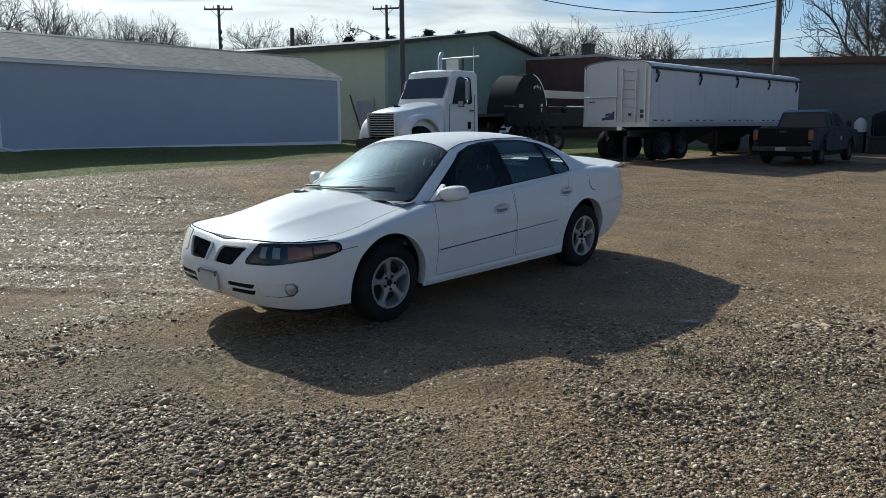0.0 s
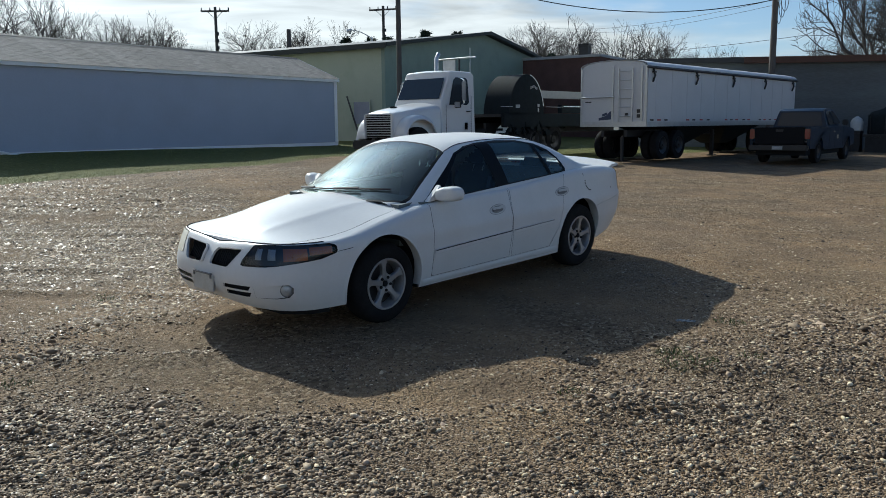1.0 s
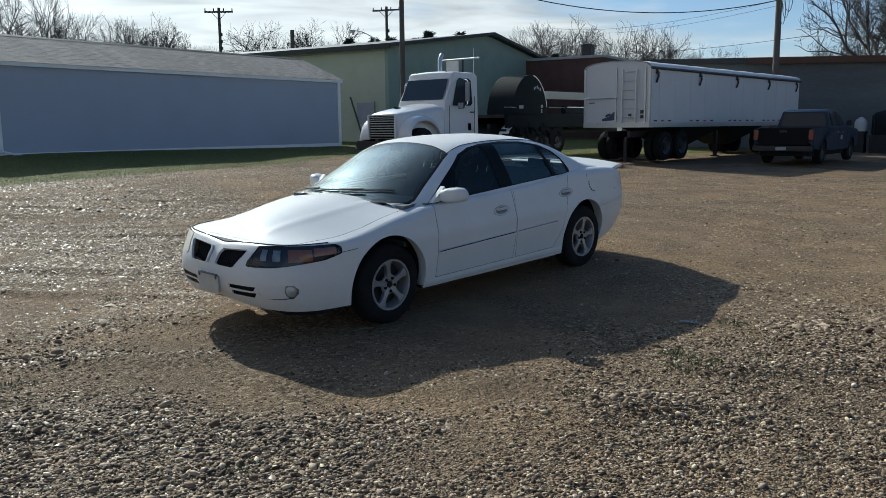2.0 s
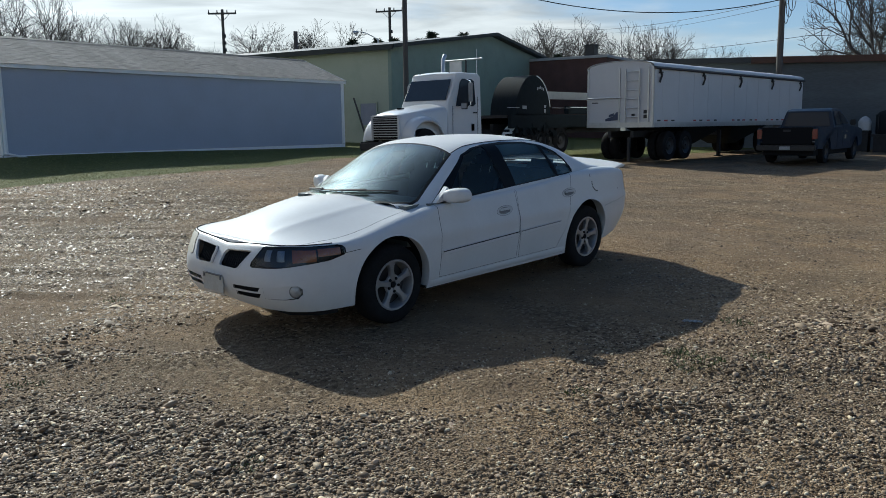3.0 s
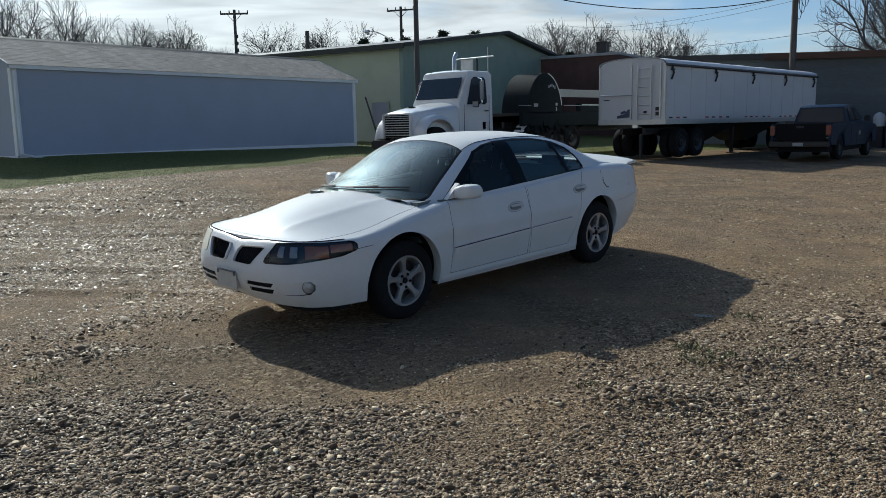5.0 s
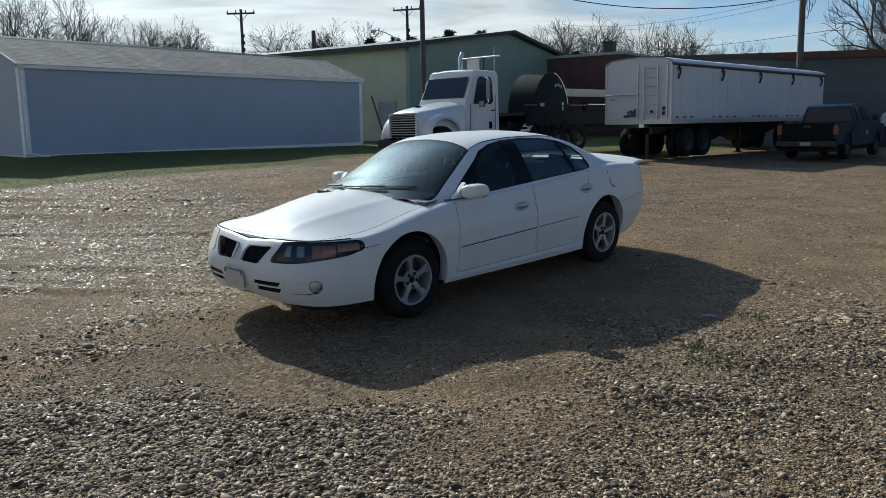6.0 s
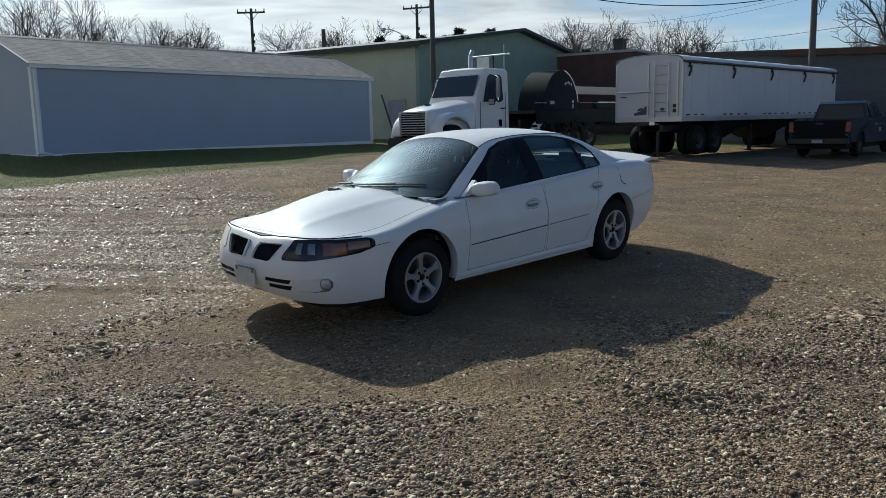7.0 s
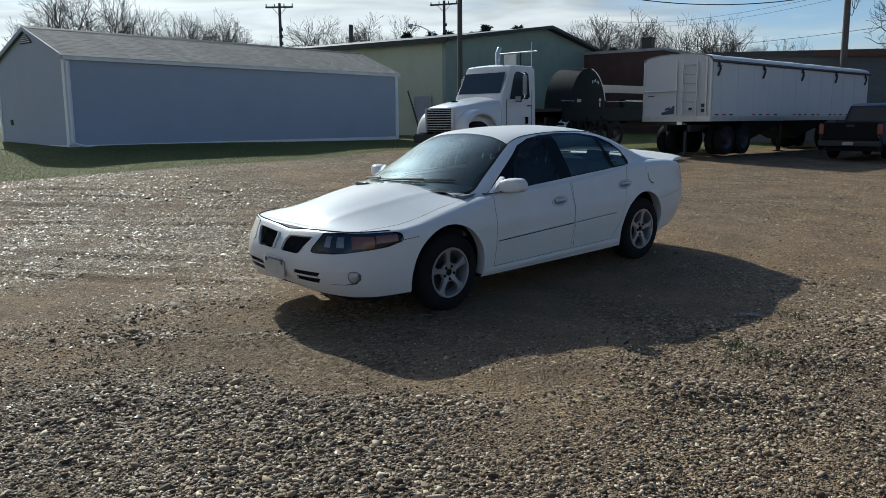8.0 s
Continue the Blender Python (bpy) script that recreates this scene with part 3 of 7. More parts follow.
def long_building():
    b = thing("long_building", frame_at(2.707, 20.605, 0.87, BLUE_TURN), "long blue-grey sided building with a low shingle roof", "building")
    t = 0.15
    for nm, lo, hi in (("wall_front", (0, 0, 0), (BL, t, BH)), ("wall_back", (0, BW - t, 0), (BL, BW, BH))):
        part(nm.split("_")[0], boxes((lo, hi)), M_SIDING, b)
    for x0 in (0, BL - t):
        bm = prism(bmesh.new(), [(t, 0), (BW - t, 0), (BW - t, BH), (BW / 2, BR - 0.12), (t, BH)], 0, x0, x0 + t)
        part("gable_wall", bm, M_SIDING, b)
    # lap siding boards on the front and on the near gable
    n = 17
    for k in range(n):
        z0, z1 = k * (BH - 0.14) / n, (k + 1) * (BH - 0.14) / n
        bm = prism(bmesh.new(), [(-0.004, z0), (-0.009, z0), (-0.006, z1 - 0.004), (-0.004, z1 - 0.004)], 0, 0.16, BL - 0.16)
        part("siding_board", bm, M_SIDING, b)
        bm = prism(bmesh.new(), [(-0.004, z0), (-0.009, z0), (-0.006, z1 - 0.004), (-0.004, z1 - 0.004)], 1, 0.16, BW - 0.16)
        part("siding_board", bm, M_SIDING, b)
    part("foundation", boxes(((-0.02, -0.03, -1.2), (BL + 0.02, BW + 0.02, 0.0))), M_CONCRETE, b)
    part("base_trim", boxes(((0.0, -0.050, -0.19), (BL, -0.032, -0.01)), bevel=0.004), M_TRIM, b, "white base board")
    part("base_trim", boxes(((-0.040, 0.0, -0.19), (-0.022, BW, -0.01)), bevel=0.004), M_TRIM, b)
    for x0, x1, y0, y1 in ((-0.03, 0.15, -0.034, -0.004), (-0.034, -0.004, -0.03, 0.15), (BL - 0.15, BL + 0.03, -0.034, -0.004), (-0.034, -0.004, BW - 0.15, BW + 0.03)):
        part("corner_trim", boxes(((x0, y0, 0.0), (x1, y1, BH - 0.03)), bevel=0.004), M_TRIM, b)
    # roof with overhang, fascia, gutter
    ov, slope = 0.10, (BR - BH) / (BW / 2)
    for side in (0, 1):
        f = (lambda y: y) if side == 0 else (lambda y: BW - y)
        bm = prism(bmesh.new(), [(f(-ov), BH - slope * ov + 0.02), (f(BW / 2), BR + 0.02), (f(BW / 2), BR - 0.08), (f(-ov), BH - slope * ov - 0.08)], 0, -ov, BL + ov)
        part("roof_slope", bm, M_SHINGLE_ISLE, b, "weathered grey shingle roof")
    part("fascia", boxes(((-ov, -ov - 0.03, BH - slope * ov - 0.115), (BL + ov, -ov - 0.002, BH - slope * ov + 0.015)), bevel=0.004), M_TRIM, b)
    part("soffit", boxes(((-ov, -ov, BH - slope * ov - 0.095), (BL + ov, -0.004, BH - slope * ov - 0.083))), M_TRIM, b)
    for x0, x1 in ((-ov - 0.03, -ov - 0.002), (BL + ov + 0.002, BL + ov + 0.03)):
        for side in (0, 1):
            f = (lambda y: y) if side == 0 else (lambda y: BW - y)
            bm = prism(bmesh.new(), [(f(-ov), BH - slope * ov + 0.03), (f(BW / 2), BR + 0.03), (f(BW / 2), BR - 0.11), (f(-ov), BH - slope * ov - 0.11)], 0, x0, x1)
            part("rake_trim", bm, M_SIDING, b)
    part("ridge_cap", prism(bmesh.new(), [(BW / 2 - 0.14, BR - 0.015), (BW / 2, BR + 0.055), (BW / 2 + 0.14, BR - 0.015), (BW / 2, BR + 0.02)], 0, -ov, BL + ov), M_FASCIA, b)
    # louvred vent in the near gable
    vent = part("gable_vent", prism(bmesh.new(), [(BW / 2 - 0.42, BR - 0.50), (BW / 2 + 0.42, BR - 0.50), (BW / 2, BR - 0.16)], 0, -0.03, -0.004), M_GAP, b)
    for k in range(5):
        z = BR - 0.48 + k * 0.062
        w = 0.40 * (BR - 0.18 - z) / 0.32
        part("slat", prism(bmesh.new(), [(-0.055, z), (-0.032, z + 0.035), (-0.028, z + 0.035), (-0.05, z)], 1, BW / 2 - w, BW / 2 + w), M_TRIM, vent)
    part("outlet_box", boxes(((-0.05, BW - 1.0, 0.62), (-0.010, BW - 0.85, 0.80)), bevel=0.006), M_BLACK, b, "small dark outlet box")
    # downpipe and its spout
    bm = bmesh.new()
    tube(bm, [(0.05, -0.09, BH - 0.2), (0.05, -0.09, 0.06), (0.75, -0.36, -0.16)], 0.055, 8)
    part("downpipe", bm, M_TRIM, b, smooth=35)
    return b


long_building()

GT = math.atan2(0.2, 0.98)
M_PANEL = mat("grey_violet_pane", (0.30, 0.30, 0.34), 0.7, var=0.12, scale=3)


def green_building():
    b = thing("metal_shop", frame_at(21.45, 23.52, 0.6, GT), "green metal shop with a low gable and dark fascia", "building")
    w, l, he, hr, t = 20.5, 22.0, 4.75, 6.15, 0.2
    gable = part("gable_wall", prism(bmesh.new(), [(0, -0.6), (w, -0.6), (w, he), (w / 2, hr), (0, he)], 1, 0, t), M_GREEN, b)
    side = part("side_wall", boxes(((0, t, -0.6), (t, l, he))), M_YELLOW, b, "pale yellow-green sheet wall")
    part("side_wall", boxes(((w - t, t, -0.6), (w, l, he))), M_GREEN, b)
    part("back_wall", prism(bmesh.new(), [(0, -0.6), (w, -0.6), (w, he), (w / 2, hr), (0, he)], 1, l, l + t), M_GREEN, b)
    ov = 0.35
    s = (hr - he) / (w / 2)
    for sd in (0, 1):
        f = (lambda x: x) if sd == 0 else (lambda x: w - x)
        bm = prism(bmesh.new(), [(f(-ov), he - s * ov + 0.05), (f(w / 2), hr + 0.05), (f(w / 2), hr + 0.17), (f(-ov), he - s * ov + 0.17)], 1, -ov, l + ov)
        part("roof_slope", bm, M_ROOFMETAL, b)
        bm = prism(bmesh.new(), [(f(-ov), he - s * ov + 0.02), (f(w / 2), hr + 0.02), (f(w / 2), hr + 0.20), (f(-ov), he - s * ov + 0.20)], 1, -ov - 0.06, -ov - 0.004)
        part("fascia", bm, M_EAVE, b)
    part("fascia", boxes(((-ov - 0.06, -ov, he - s * ov - 0.06), (-ov - 0.004, l + ov, he - s * ov + 0.19))), M_EAVE, b)
    # window in the pale wall, its pane one dull grey-violet
    win = part("window", boxes(((-0.06, 0.9, 1.05), (-0.03, 1.9, 2.15))), M_PANEL, b, "window with a dull grey-violet pane")
    part("window_frame", boxes(((-0.09, 0.85, 1.0), (-0.061, 0.91, 2.21)), ((-0.09, 1.89, 1.0), (-0.061, 1.95, 2.21)), ((-0.09, 0.91, 2.14), (-0.061, 1.89, 2.21)), ((-0.09, 0.91, 1.0), (-0.061, 1.89, 1.07))), M_YELLOW, win)
    return b


green_building()


def brick_building():
    b = thing("brick_building", frame_at(37.5, 21.5, 0.3, GT), "old red brick building with a flat parapet", "building")
    part("wall", boxes(((0, 0, 0), (9, 0.3, 5.3)), ((0, 0.3, 0), (0.3, 12, 5.3)), ((8.7, 0.3, 0), (9, 12, 5.3)), ((0.3, 11.7, 0), (8.7, 12, 5.3))), M_MORTAR, b)
    part("coping", boxes(((-0.08, -0.08, 5.304), (9.08, 0.38, 5.46)), ((-0.08, 0.38, 5.304), (0.38, 12.08, 5.46))), M_CONCRETE, b)
    part("roof", boxes(((0.3, 0.3, 5.0), (8.7, 11.7, 5.15))), M_FASCIA, b)
    ch = part("chimney", boxes(((1.3, 1.3, 5.154), (1.9, 1.9, 6.15)), ((1.24, 1.24, 6.154), (1.96, 1.96, 6.26))), M_FASCIA, b)
    return b


brick_building()


def dark_building():
    b = thing("warehouse", frame_at(38.0, 6.5, 0.2, GT - 0.06), "long dark weathered block warehouse with a rusty eave", "building")
    l, d, h = 30.0, 14.0, 4.35
    # its long wall runs across the view, behind the trailer
    m = Matrix.Rotation(radians(-62), 4, "Z")
    bm = boxes(((-12, 0, -0.4), (l, 0.3, h)), ((-12, 0.3, -0.4), (-11.7, d, h)), ((l - 0.3, 0.3, -0.4), (l, d, h)), ((-11.7, d - 0.3, -0.4), (l - 0.3, d, h)))
    bmesh.ops.transform(bm, matrix=m, verts=bm.verts)
    part("wall", bm, M_BLOCK, b)
    bm = boxes(((-12.2, -0.25, h + 0.004), (l + 0.2, d + 0.2, h + 0.16)))
    bmesh.ops.transform(bm, matrix=m, verts=bm.verts)
    part("roof", bm, M_ROOFMETAL, b)
    bm = boxes(((-6.0, -0.30, h - 0.12), (l + 0.2, -0.256, h + 0.20)))
    bmesh.ops.transform(bm, matrix=m, verts=bm.verts)
    part("eave", bm, M_RUST, b, "rust-brown eave sheet")
    bm = boxes(((-12.2, -0.30, h - 0.06), (-6.01, -0.256, h + 0.20)))
    bmesh.ops.transform(bm, matrix=m, verts=bm.verts)
    part("eave", bm, M_FASCIA, b)
    return b


dark_building()
# ---- the white sedan ----
CAR_OUT = [(-2.575, 0), (-2.568, 0.15), (-2.552, 0.33), (-2.52, 0.50), (-2.455, 0.64), (-2.345, 0.755), (-2.16, 0.84), (-1.9, 0.893), (-1.6, 0.925), (-1.2, 0.936),
           (-0.6, 0.936), (0, 0.936), (0.6, 0.936), (1.2, 0.934), (1.6, 0.925), (1.95, 0.895), (2.2, 0.845), (2.36, 0.775), (2.46, 0.67), (2.525, 0.52), (2.56, 0.3), (2.57, 0)]


def smooth_line(points, n):
    """Even samples of a smooth line through points in the plane."""
    p = [Vector(points[0]) * 2 - Vector(points[1])] + [Vector(q) for q in points] + [Vector(points[-1]) * 2 - Vector(points[-2])]
    p[0] = Vector((points[1][0], -points[1][1]))
    p[-1] = Vector((points[-2][0], -points[-2][1]))
    raw = []
    for i in range(1, len(p) - 2):
        for k in range(24):
            t = k / 24
            raw.append(0.5 * (2 * p[i] + (p[i + 1] - p[i - 1]) * t + (2 * p[i - 1] - 5 * p[i] + 4 * p[i + 1] - p[i + 2]) * t * t + (3 * p[i] - p[i - 1] - 3 * p[i + 1] + p[i + 2]) * t ** 3))
    raw.append(p[-2])
    d = [0.0]
    for a, b in zip(raw, raw[1:]):
        d.append(d[-1] + (b - a).length)
    us = np.linspace(0, d[-1], n)
    return us, np.interp(us, d, [q[0] for q in raw]), np.interp(us, d, [q[1] for q in raw])


CU, CX, CY = smooth_line(CAR_OUT, 600)
CNX, CNY = np.gradient(CY, CU), -np.gradient(CX, CU)           # inward normal in plan: rotated tangent
_len = np.hypot(CNX, CNY)
CNX, CNY = CNX / _len, CNY / _len
ULEN = CU[-1]


def u_of_x(x):
    return float(np.interp(x, CX, CU))


def u_of_y(y):
    """Along the nose, from the middle outwards."""
    return float(np.interp(y, CY[:200], CU[:200]))


def u_tail(y):
    return float(np.interp(y, CY[::-1][:200], CU[::-1][:200]))


Z_TOP = [(0, 0.742), (0.40, 0.770), (0.75, 0.776), (u_of_x(-1.95), 0.772), (u_of_x(-1.7), 0.806), (u_of_x(-1.4), 0.868), (u_of_x(-1.1), 0.918), (u_of_x(-0.85), 0.942), (u_of_x(0.2), 0.966),
         (u_of_x(0.8), 1.005), (u_of_x(1.25), 1.048), (u_of_x(1.6), 1.058), (u_of_x(2.0), 1.04), (u_of_x(2.3), 1.0), (u_tail(0.5), 0.985), (ULEN, 0.99)]
Z_BOT = [(0, 0.315), (0.6, 0.275), (u_of_x(-2.1), 0.245), (u_of_x(-1.75), 0.245), (u_of_x(-1.1), 0.24), (u_of_x(0.95), 0.222), (u_of_x(1.8), 0.255), (u_of_x(2.2), 0.29), (ULEN, 0.31)]
IN_TOP = [(0, 0.134), (0.13, 0.134), (0.45, 0.122), (0.9, 0.055), (u_of_x(-1.9), 0.03), (u_of_x(-1.3), 0.035), (u_of_x(-0.8), 0.062), (u_of_x(1.0), 0.075), (u_of_x(1.6), 0.06), (u_of_x(2.1), 0.04), (ULEN, 0.05)]
IN_BOT = [(0, 0.085), (0.8, 0.075), (u_of_x(-1.8), 0.05), (u_of_x(-1), 0.05), (u_of_x(1), 0.05), (u_of_x(2.2), 0.10), (ULEN, 0.14)]
FILLET = [(0, 0.022), (0.9, 0.020), (u_of_x(-1.95), 0.03), (u_of_x(-1.6), 0.07), (u_of_x(-1.1), 0.075), (u_of_x(-0.8), 0.02), (u_of_x(1.1), 0.02), (u_of_x(1.6), 0.07), (ULEN, 0.05)]


def car_side(u, z):
    """A point of the body's side: u along the plan outline from the nose, z up."""
    zt, zb = curve_at(Z_TOP, u), curve_at(Z_BOT, u)
    x, y, nx, ny = (float(np.interp(u, CU, a)) for a in (CX, CY, CNX, CNY))
    w = min(1.0, max(0.0, (z - zb) / (zt - zb)))
    low, mid = curve_at(IN_BOT, u), 0.42
    inset = low * (1 - w / mid) ** 2 if w < mid else curve_at(IN_TOP, u) * ((w - mid) / (1 - mid)) ** 2.0
    r = curve_at(FILLET, u)
    if z > zt - r:
        t = min(1.0, (z - zt + r) / r)
        inset += r * (1 - math.sqrt(max(0.0, 1 - t * t)))
    # a soft swage above the wheels and along the doors
    if 0.9 < u < ULEN - 0.5:
        inset -= 0.012 * math.exp(-((z - 0.70) / 0.07) ** 2) - 0.008 * math.exp(-((z - 0.40) / 0.10) ** 2)
    return x + nx * inset, y + ny * inset


SH = []
for _u in np.linspace(0, ULEN, 400):
    _z = curve_at(Z_TOP, _u)
    _x, _y = car_side(_u, _z)
    SH.append((_x, max(0.0, _y), _z))
SHX, SHY, SHZ = (np.array(a) for a in zip(*SH))
Z_MID = [(SHX[0], 0.742), (-2.33, 0.785), (-2.2, 0.842), (-2.0, 0.898), (-1.7, 0.955), (-1.4, 0.990), (-1.2, 1.002), (-0.8, 1.02), (1.4, 1.08), (1.8, 1.07), (2.2, 1.035), (SHX[-1], 0.99)]


def car_top(x, y):
    ysh, zt = float(np.interp(x, SHX, SHY)), float(np.interp(x, SHX, SHZ))
    q = 1 - min(1.0, abs(y) / max(ysh, 1e-4))
    f = 0.5 * (0.5 - 0.5 * math.cos(math.pi * q)) + 0.5 * (1 - (1 - q) ** 2)
    z = zt + max(0.0, curve_at(Z_MID, x) - zt) * f
    if x < -1.0:                                               # the two hood creases that run from the nose
        z += 0.006 * math.exp(-((abs(y) - 0.30 - 0.10 * (x + 2.3)) / 0.05) ** 2) * min(1.0, max(0.0, (x + 2.35) * 5))
    return z


G_MID = [(-1.30, 0.945), (-1.22, 0.988), (-0.95, 1.125), (-0.65, 1.275), (-0.36, 1.402), (-0.15, 1.440), (0.25, 1.458), (0.65, 1.450), (0.95, 1.420), (1.15, 1.378), (1.45, 1.265), (1.75, 1.135), (1.88, 1.08)]
G_BELT_Y = [(-1.30, 0.55), (-1.15, 0.68), (-1.0, 0.775), (-0.8, 0.828), (0.0, 0.842), (0.8, 0.835), (1.3, 0.805), (1.6, 0.775), (1.88, 0.73)]
G_BELT_Z = [(-1.30, 0.93), (-1.0, 0.935), (-0.85, 0.932), (0.2, 0.956), (0.8, 0.995), (1.25, 1.038), (1.6, 1.048), (1.88, 1.045)]
G_CROWN = [(-1.30, 0.02), (-1.15, 0.10), (-1.0, 0.125), (-0.4, 0.07), (-0.1, 0.05), (0.8, 0.05), (1.1, 0.075), (1.6, 0.10), (1.88, 0.02)]


def dome(x, n=30):
    """The roof and glass: half a cross-section from the belt to the middle."""
    zc, zb, yb = curve_at(G_MID, x), curve_at(G_BELT_Z, x), curve_at(G_BELT_Y, x)
    crown = min(curve_at(G_CROWN, x), max(0.004, zc - zb) * 0.7)
    h = max(0.003, zc - crown - zb)
    a = Vector((yb, zb))
    c = Vector((yb - 0.47 * h - 0.02, zb + h))
    e = Vector((0, zc))
    k1, k2 = min(0.11, 0.5 * h), 0.16
    p, q = c + (a - c).normalized() * k1, c + Vector((-k2, 0))
    roof = lambda y: zc - crown * (abs(y) / c[0]) ** 2.2
    q = Vector((c[0] - k2, roof(c[0] - k2)))
    out = []
    for i in range(n + 1):
        s = i / n
        if s < 0.42:
            r = s / 0.42
            pt = a.lerp(p, r) + Vector((0.012 * math.sin(math.pi * r), 0)) * min(1, h / 0.3)
        elif s < 0.62:
            t = (s - 0.42) / 0.20
            pt = p * (1 - t) ** 2 + c * 2 * t * (1 - t) + q * t * t
        else:
            y = q[0] * (1 - (s - 0.62) / 0.38)
            pt = Vector((y, roof(y)))
        out.append(pt)
    return out


def ellipse(cx, cz, rx, rz, n=28):
    return [(cx + rx * math.cos(2 * math.pi * k / n), cz + rz * math.sin(2 * math.pi * k / n)) for k in range(n)]


def grown(outline, d):
    """A convex outline, grown by d."""
    cx, cz = (sum(p[k] for p in outline) / len(outline) for k in (0, 1))
    out = []
    for p in outline:
        v = Vector((p[0] - cx, p[1] - cz))
        out.append(tuple(Vector(p) + v.normalized() * d * 1.25))
    return out


def ux(points):
    return [(u_of_x(x), z) for x, z in points]


def sedan():
    ex = Vector((1, 0, 0.035)).normalized()
    ez = Vector((-0.035, -0.03, 1)).normalized()
    ey = ez.cross(ex)
    m = Matrix((ex, ey, ez)).transposed().to_4x4()
    car = thing("sedan", m, "white four-door sedan, dusty, with five-spoke alloy wheels", "car")

    def put(name, bm, material, sign, label="", parent=car, smooth=40, depth=0.0, push=0.0):
        """Lays a flat sheet of (u, z) onto the body's side; push: how far it stands out."""
        for v in bm.verts:
            u, z = v.co.x, v.co.y
            x, y = car_side(u, z)
            nx, ny = (float(np.interp(u, CU, a)) for a in (CNX, CNY))
            v.co = (x - nx * (push + v.co.z), sign * (y - ny * (push + v.co.z)), z)
        if depth:
            thicken(bm, depth)
        return part(name, bm, material, parent, label, smooth)

    def ring(bm, outline, gap=0.006):
        """Cuts a panel out of the flat sheet with a dark gap round it: the panel, and the gap."""
        whole = lift(bm, carve(bm, grown(outline, gap), 2))
        panel = lift(whole, carve(whole, outline, 2))
        return panel, whole

    arch_f, arch_r = (-1.462, 0.345, 0.405, 0.415), (1.375, 0.345, 0.395, 0.408)
    for sign in (-1, 1):
        bm = bmesh.new()
        us = np.linspace(0, ULEN, 230)
        grid(bm, [[(u, curve_at(Z_BOT, u) + (curve_at(Z_TOP, u) - curve_at(Z_BOT, u)) * (1 - (1 - k / 26) ** 1.25), 0) for u in us] for k in range(27)])
        for cx, cz, rx, rz in (arch_f, arch_r):
            bmesh.ops.delete(bm, geom=carve(bm, ellipse(u_of_x(cx), cz, rx, rz, 36), 2), context="FACES")
        gaps = []
        # headlamp
        ui, uo = u_of_y(0.425), u_of_x(-1.950)
        lamp = [(ui + 0.004, 0.620), (ui + 0.008, 0.650), (ui + 0.085, 0.757), (ui + 0.11, 0.764), (ui + 0.3, 0.768), (uo - 0.06, 0.760), (uo - 0.02, 0.750), (uo, 0.732), (uo + 0.002, 0.700), (uo - 0.012, 0.682), (uo - 0.14, 0.652), (ui + 0.25, 0.617), (ui + 0.03, 0.611)]
        p, g = ring(bm, lamp, 0.007)
        gaps.append(g)
        hazed = sign > 0
        cover = put("headlamp", p, M_HAZE if hazed else M_CLEAR, sign, "yellowed headlamp lens" if hazed else "clear headlamp lens", push=0.002)
        if not hazed:
            inner = bmesh.new()
            grid(inner, [[(ui + 0.01 + (uo - ui - 0.03) * i / 30, 0.614 + (0.150 - 0.02 * max(0, (i - 15) / 15)) * k + 0.05 * max(0, (i - 18) / 12) * (1 - k), -0.05) for i in range(31)] for k in (0, 0.25, 0.5, 0.75, 1)])
            put("housing", inner, M_LAMP_DARK, sign, "dark lamp housing", cover)
            for c, w in ((ui + 0.135, 0.042), (ui + 0.270, 0.046)):
                bm2 = bmesh.new()
                grid(bm2, [[(c + w * (i / 8 - 0.5) * 2 * 0.8, 0.694 + 0.040 * (k / 6 - 0.5) * 2, -0.045 + 0.018 * (1 - ((i / 4 - 1) ** 2 + (k / 3 - 1) ** 2) / 2)) for i in range(9)] for k in range(7)])
                put("reflector", bm2, M_LAMP_IN, sign, "bright square reflector", cover)
            for a0, a1, z0, z1 in ((0.47, 0.71, 0.648, 0.744), (0.73, 0.965, 0.682, 0.742)):
                bm2 = bmesh.new()
                grid(bm2, [[(ui + (uo - ui) * (a0 + (a1 - a0) * i / 10), z0 + (z1 - z0) * k / 4 * (1 - 0.1 * i / 10), -0.018) for i in range(11)] for k in range(5)])
                put("indicator", bm2, M_AMBER, sign, "amber indicator lens", cover)
        # twin grille openings in the nose
        y0, y1 = 0.050, 0.385
        kid = [(u_of_y(y0 + 0.012), 0.588), (u_of_y(y0), 0.600), (u_of_y(y0 + 0.005), 0.680), (u_of_y(y0 + 0.03), 0.706), (u_of_y(y1 - 0.02), 0.724), (u_of_y(y1), 0.718), (u_of_y(y1 - 0.005), 0.708), (u_of_y(y1 - 0.10), 0.592), (u_of_y(y1 - 0.13), 0.584)]
        p, g = ring(bm, kid, 0.007)
        grille = put("grille", p, M_GAP, sign, "black grille opening", push=-0.035)
        put("grille_surround", g, M_PAINT, sign, parent=grille, push=0.003, depth=0.02)
        for k in range(10):
            u = kid[0][0] + 0.03 + k * 0.026
            b2 = bmesh.new()
            box(b2, (u - 0.002, 0.592, -0.034), (u + 0.002, 0.700 if k > 0 else 0.68, -0.022))
            put("grille_bar", b2, M_GAP, sign, parent=grille)
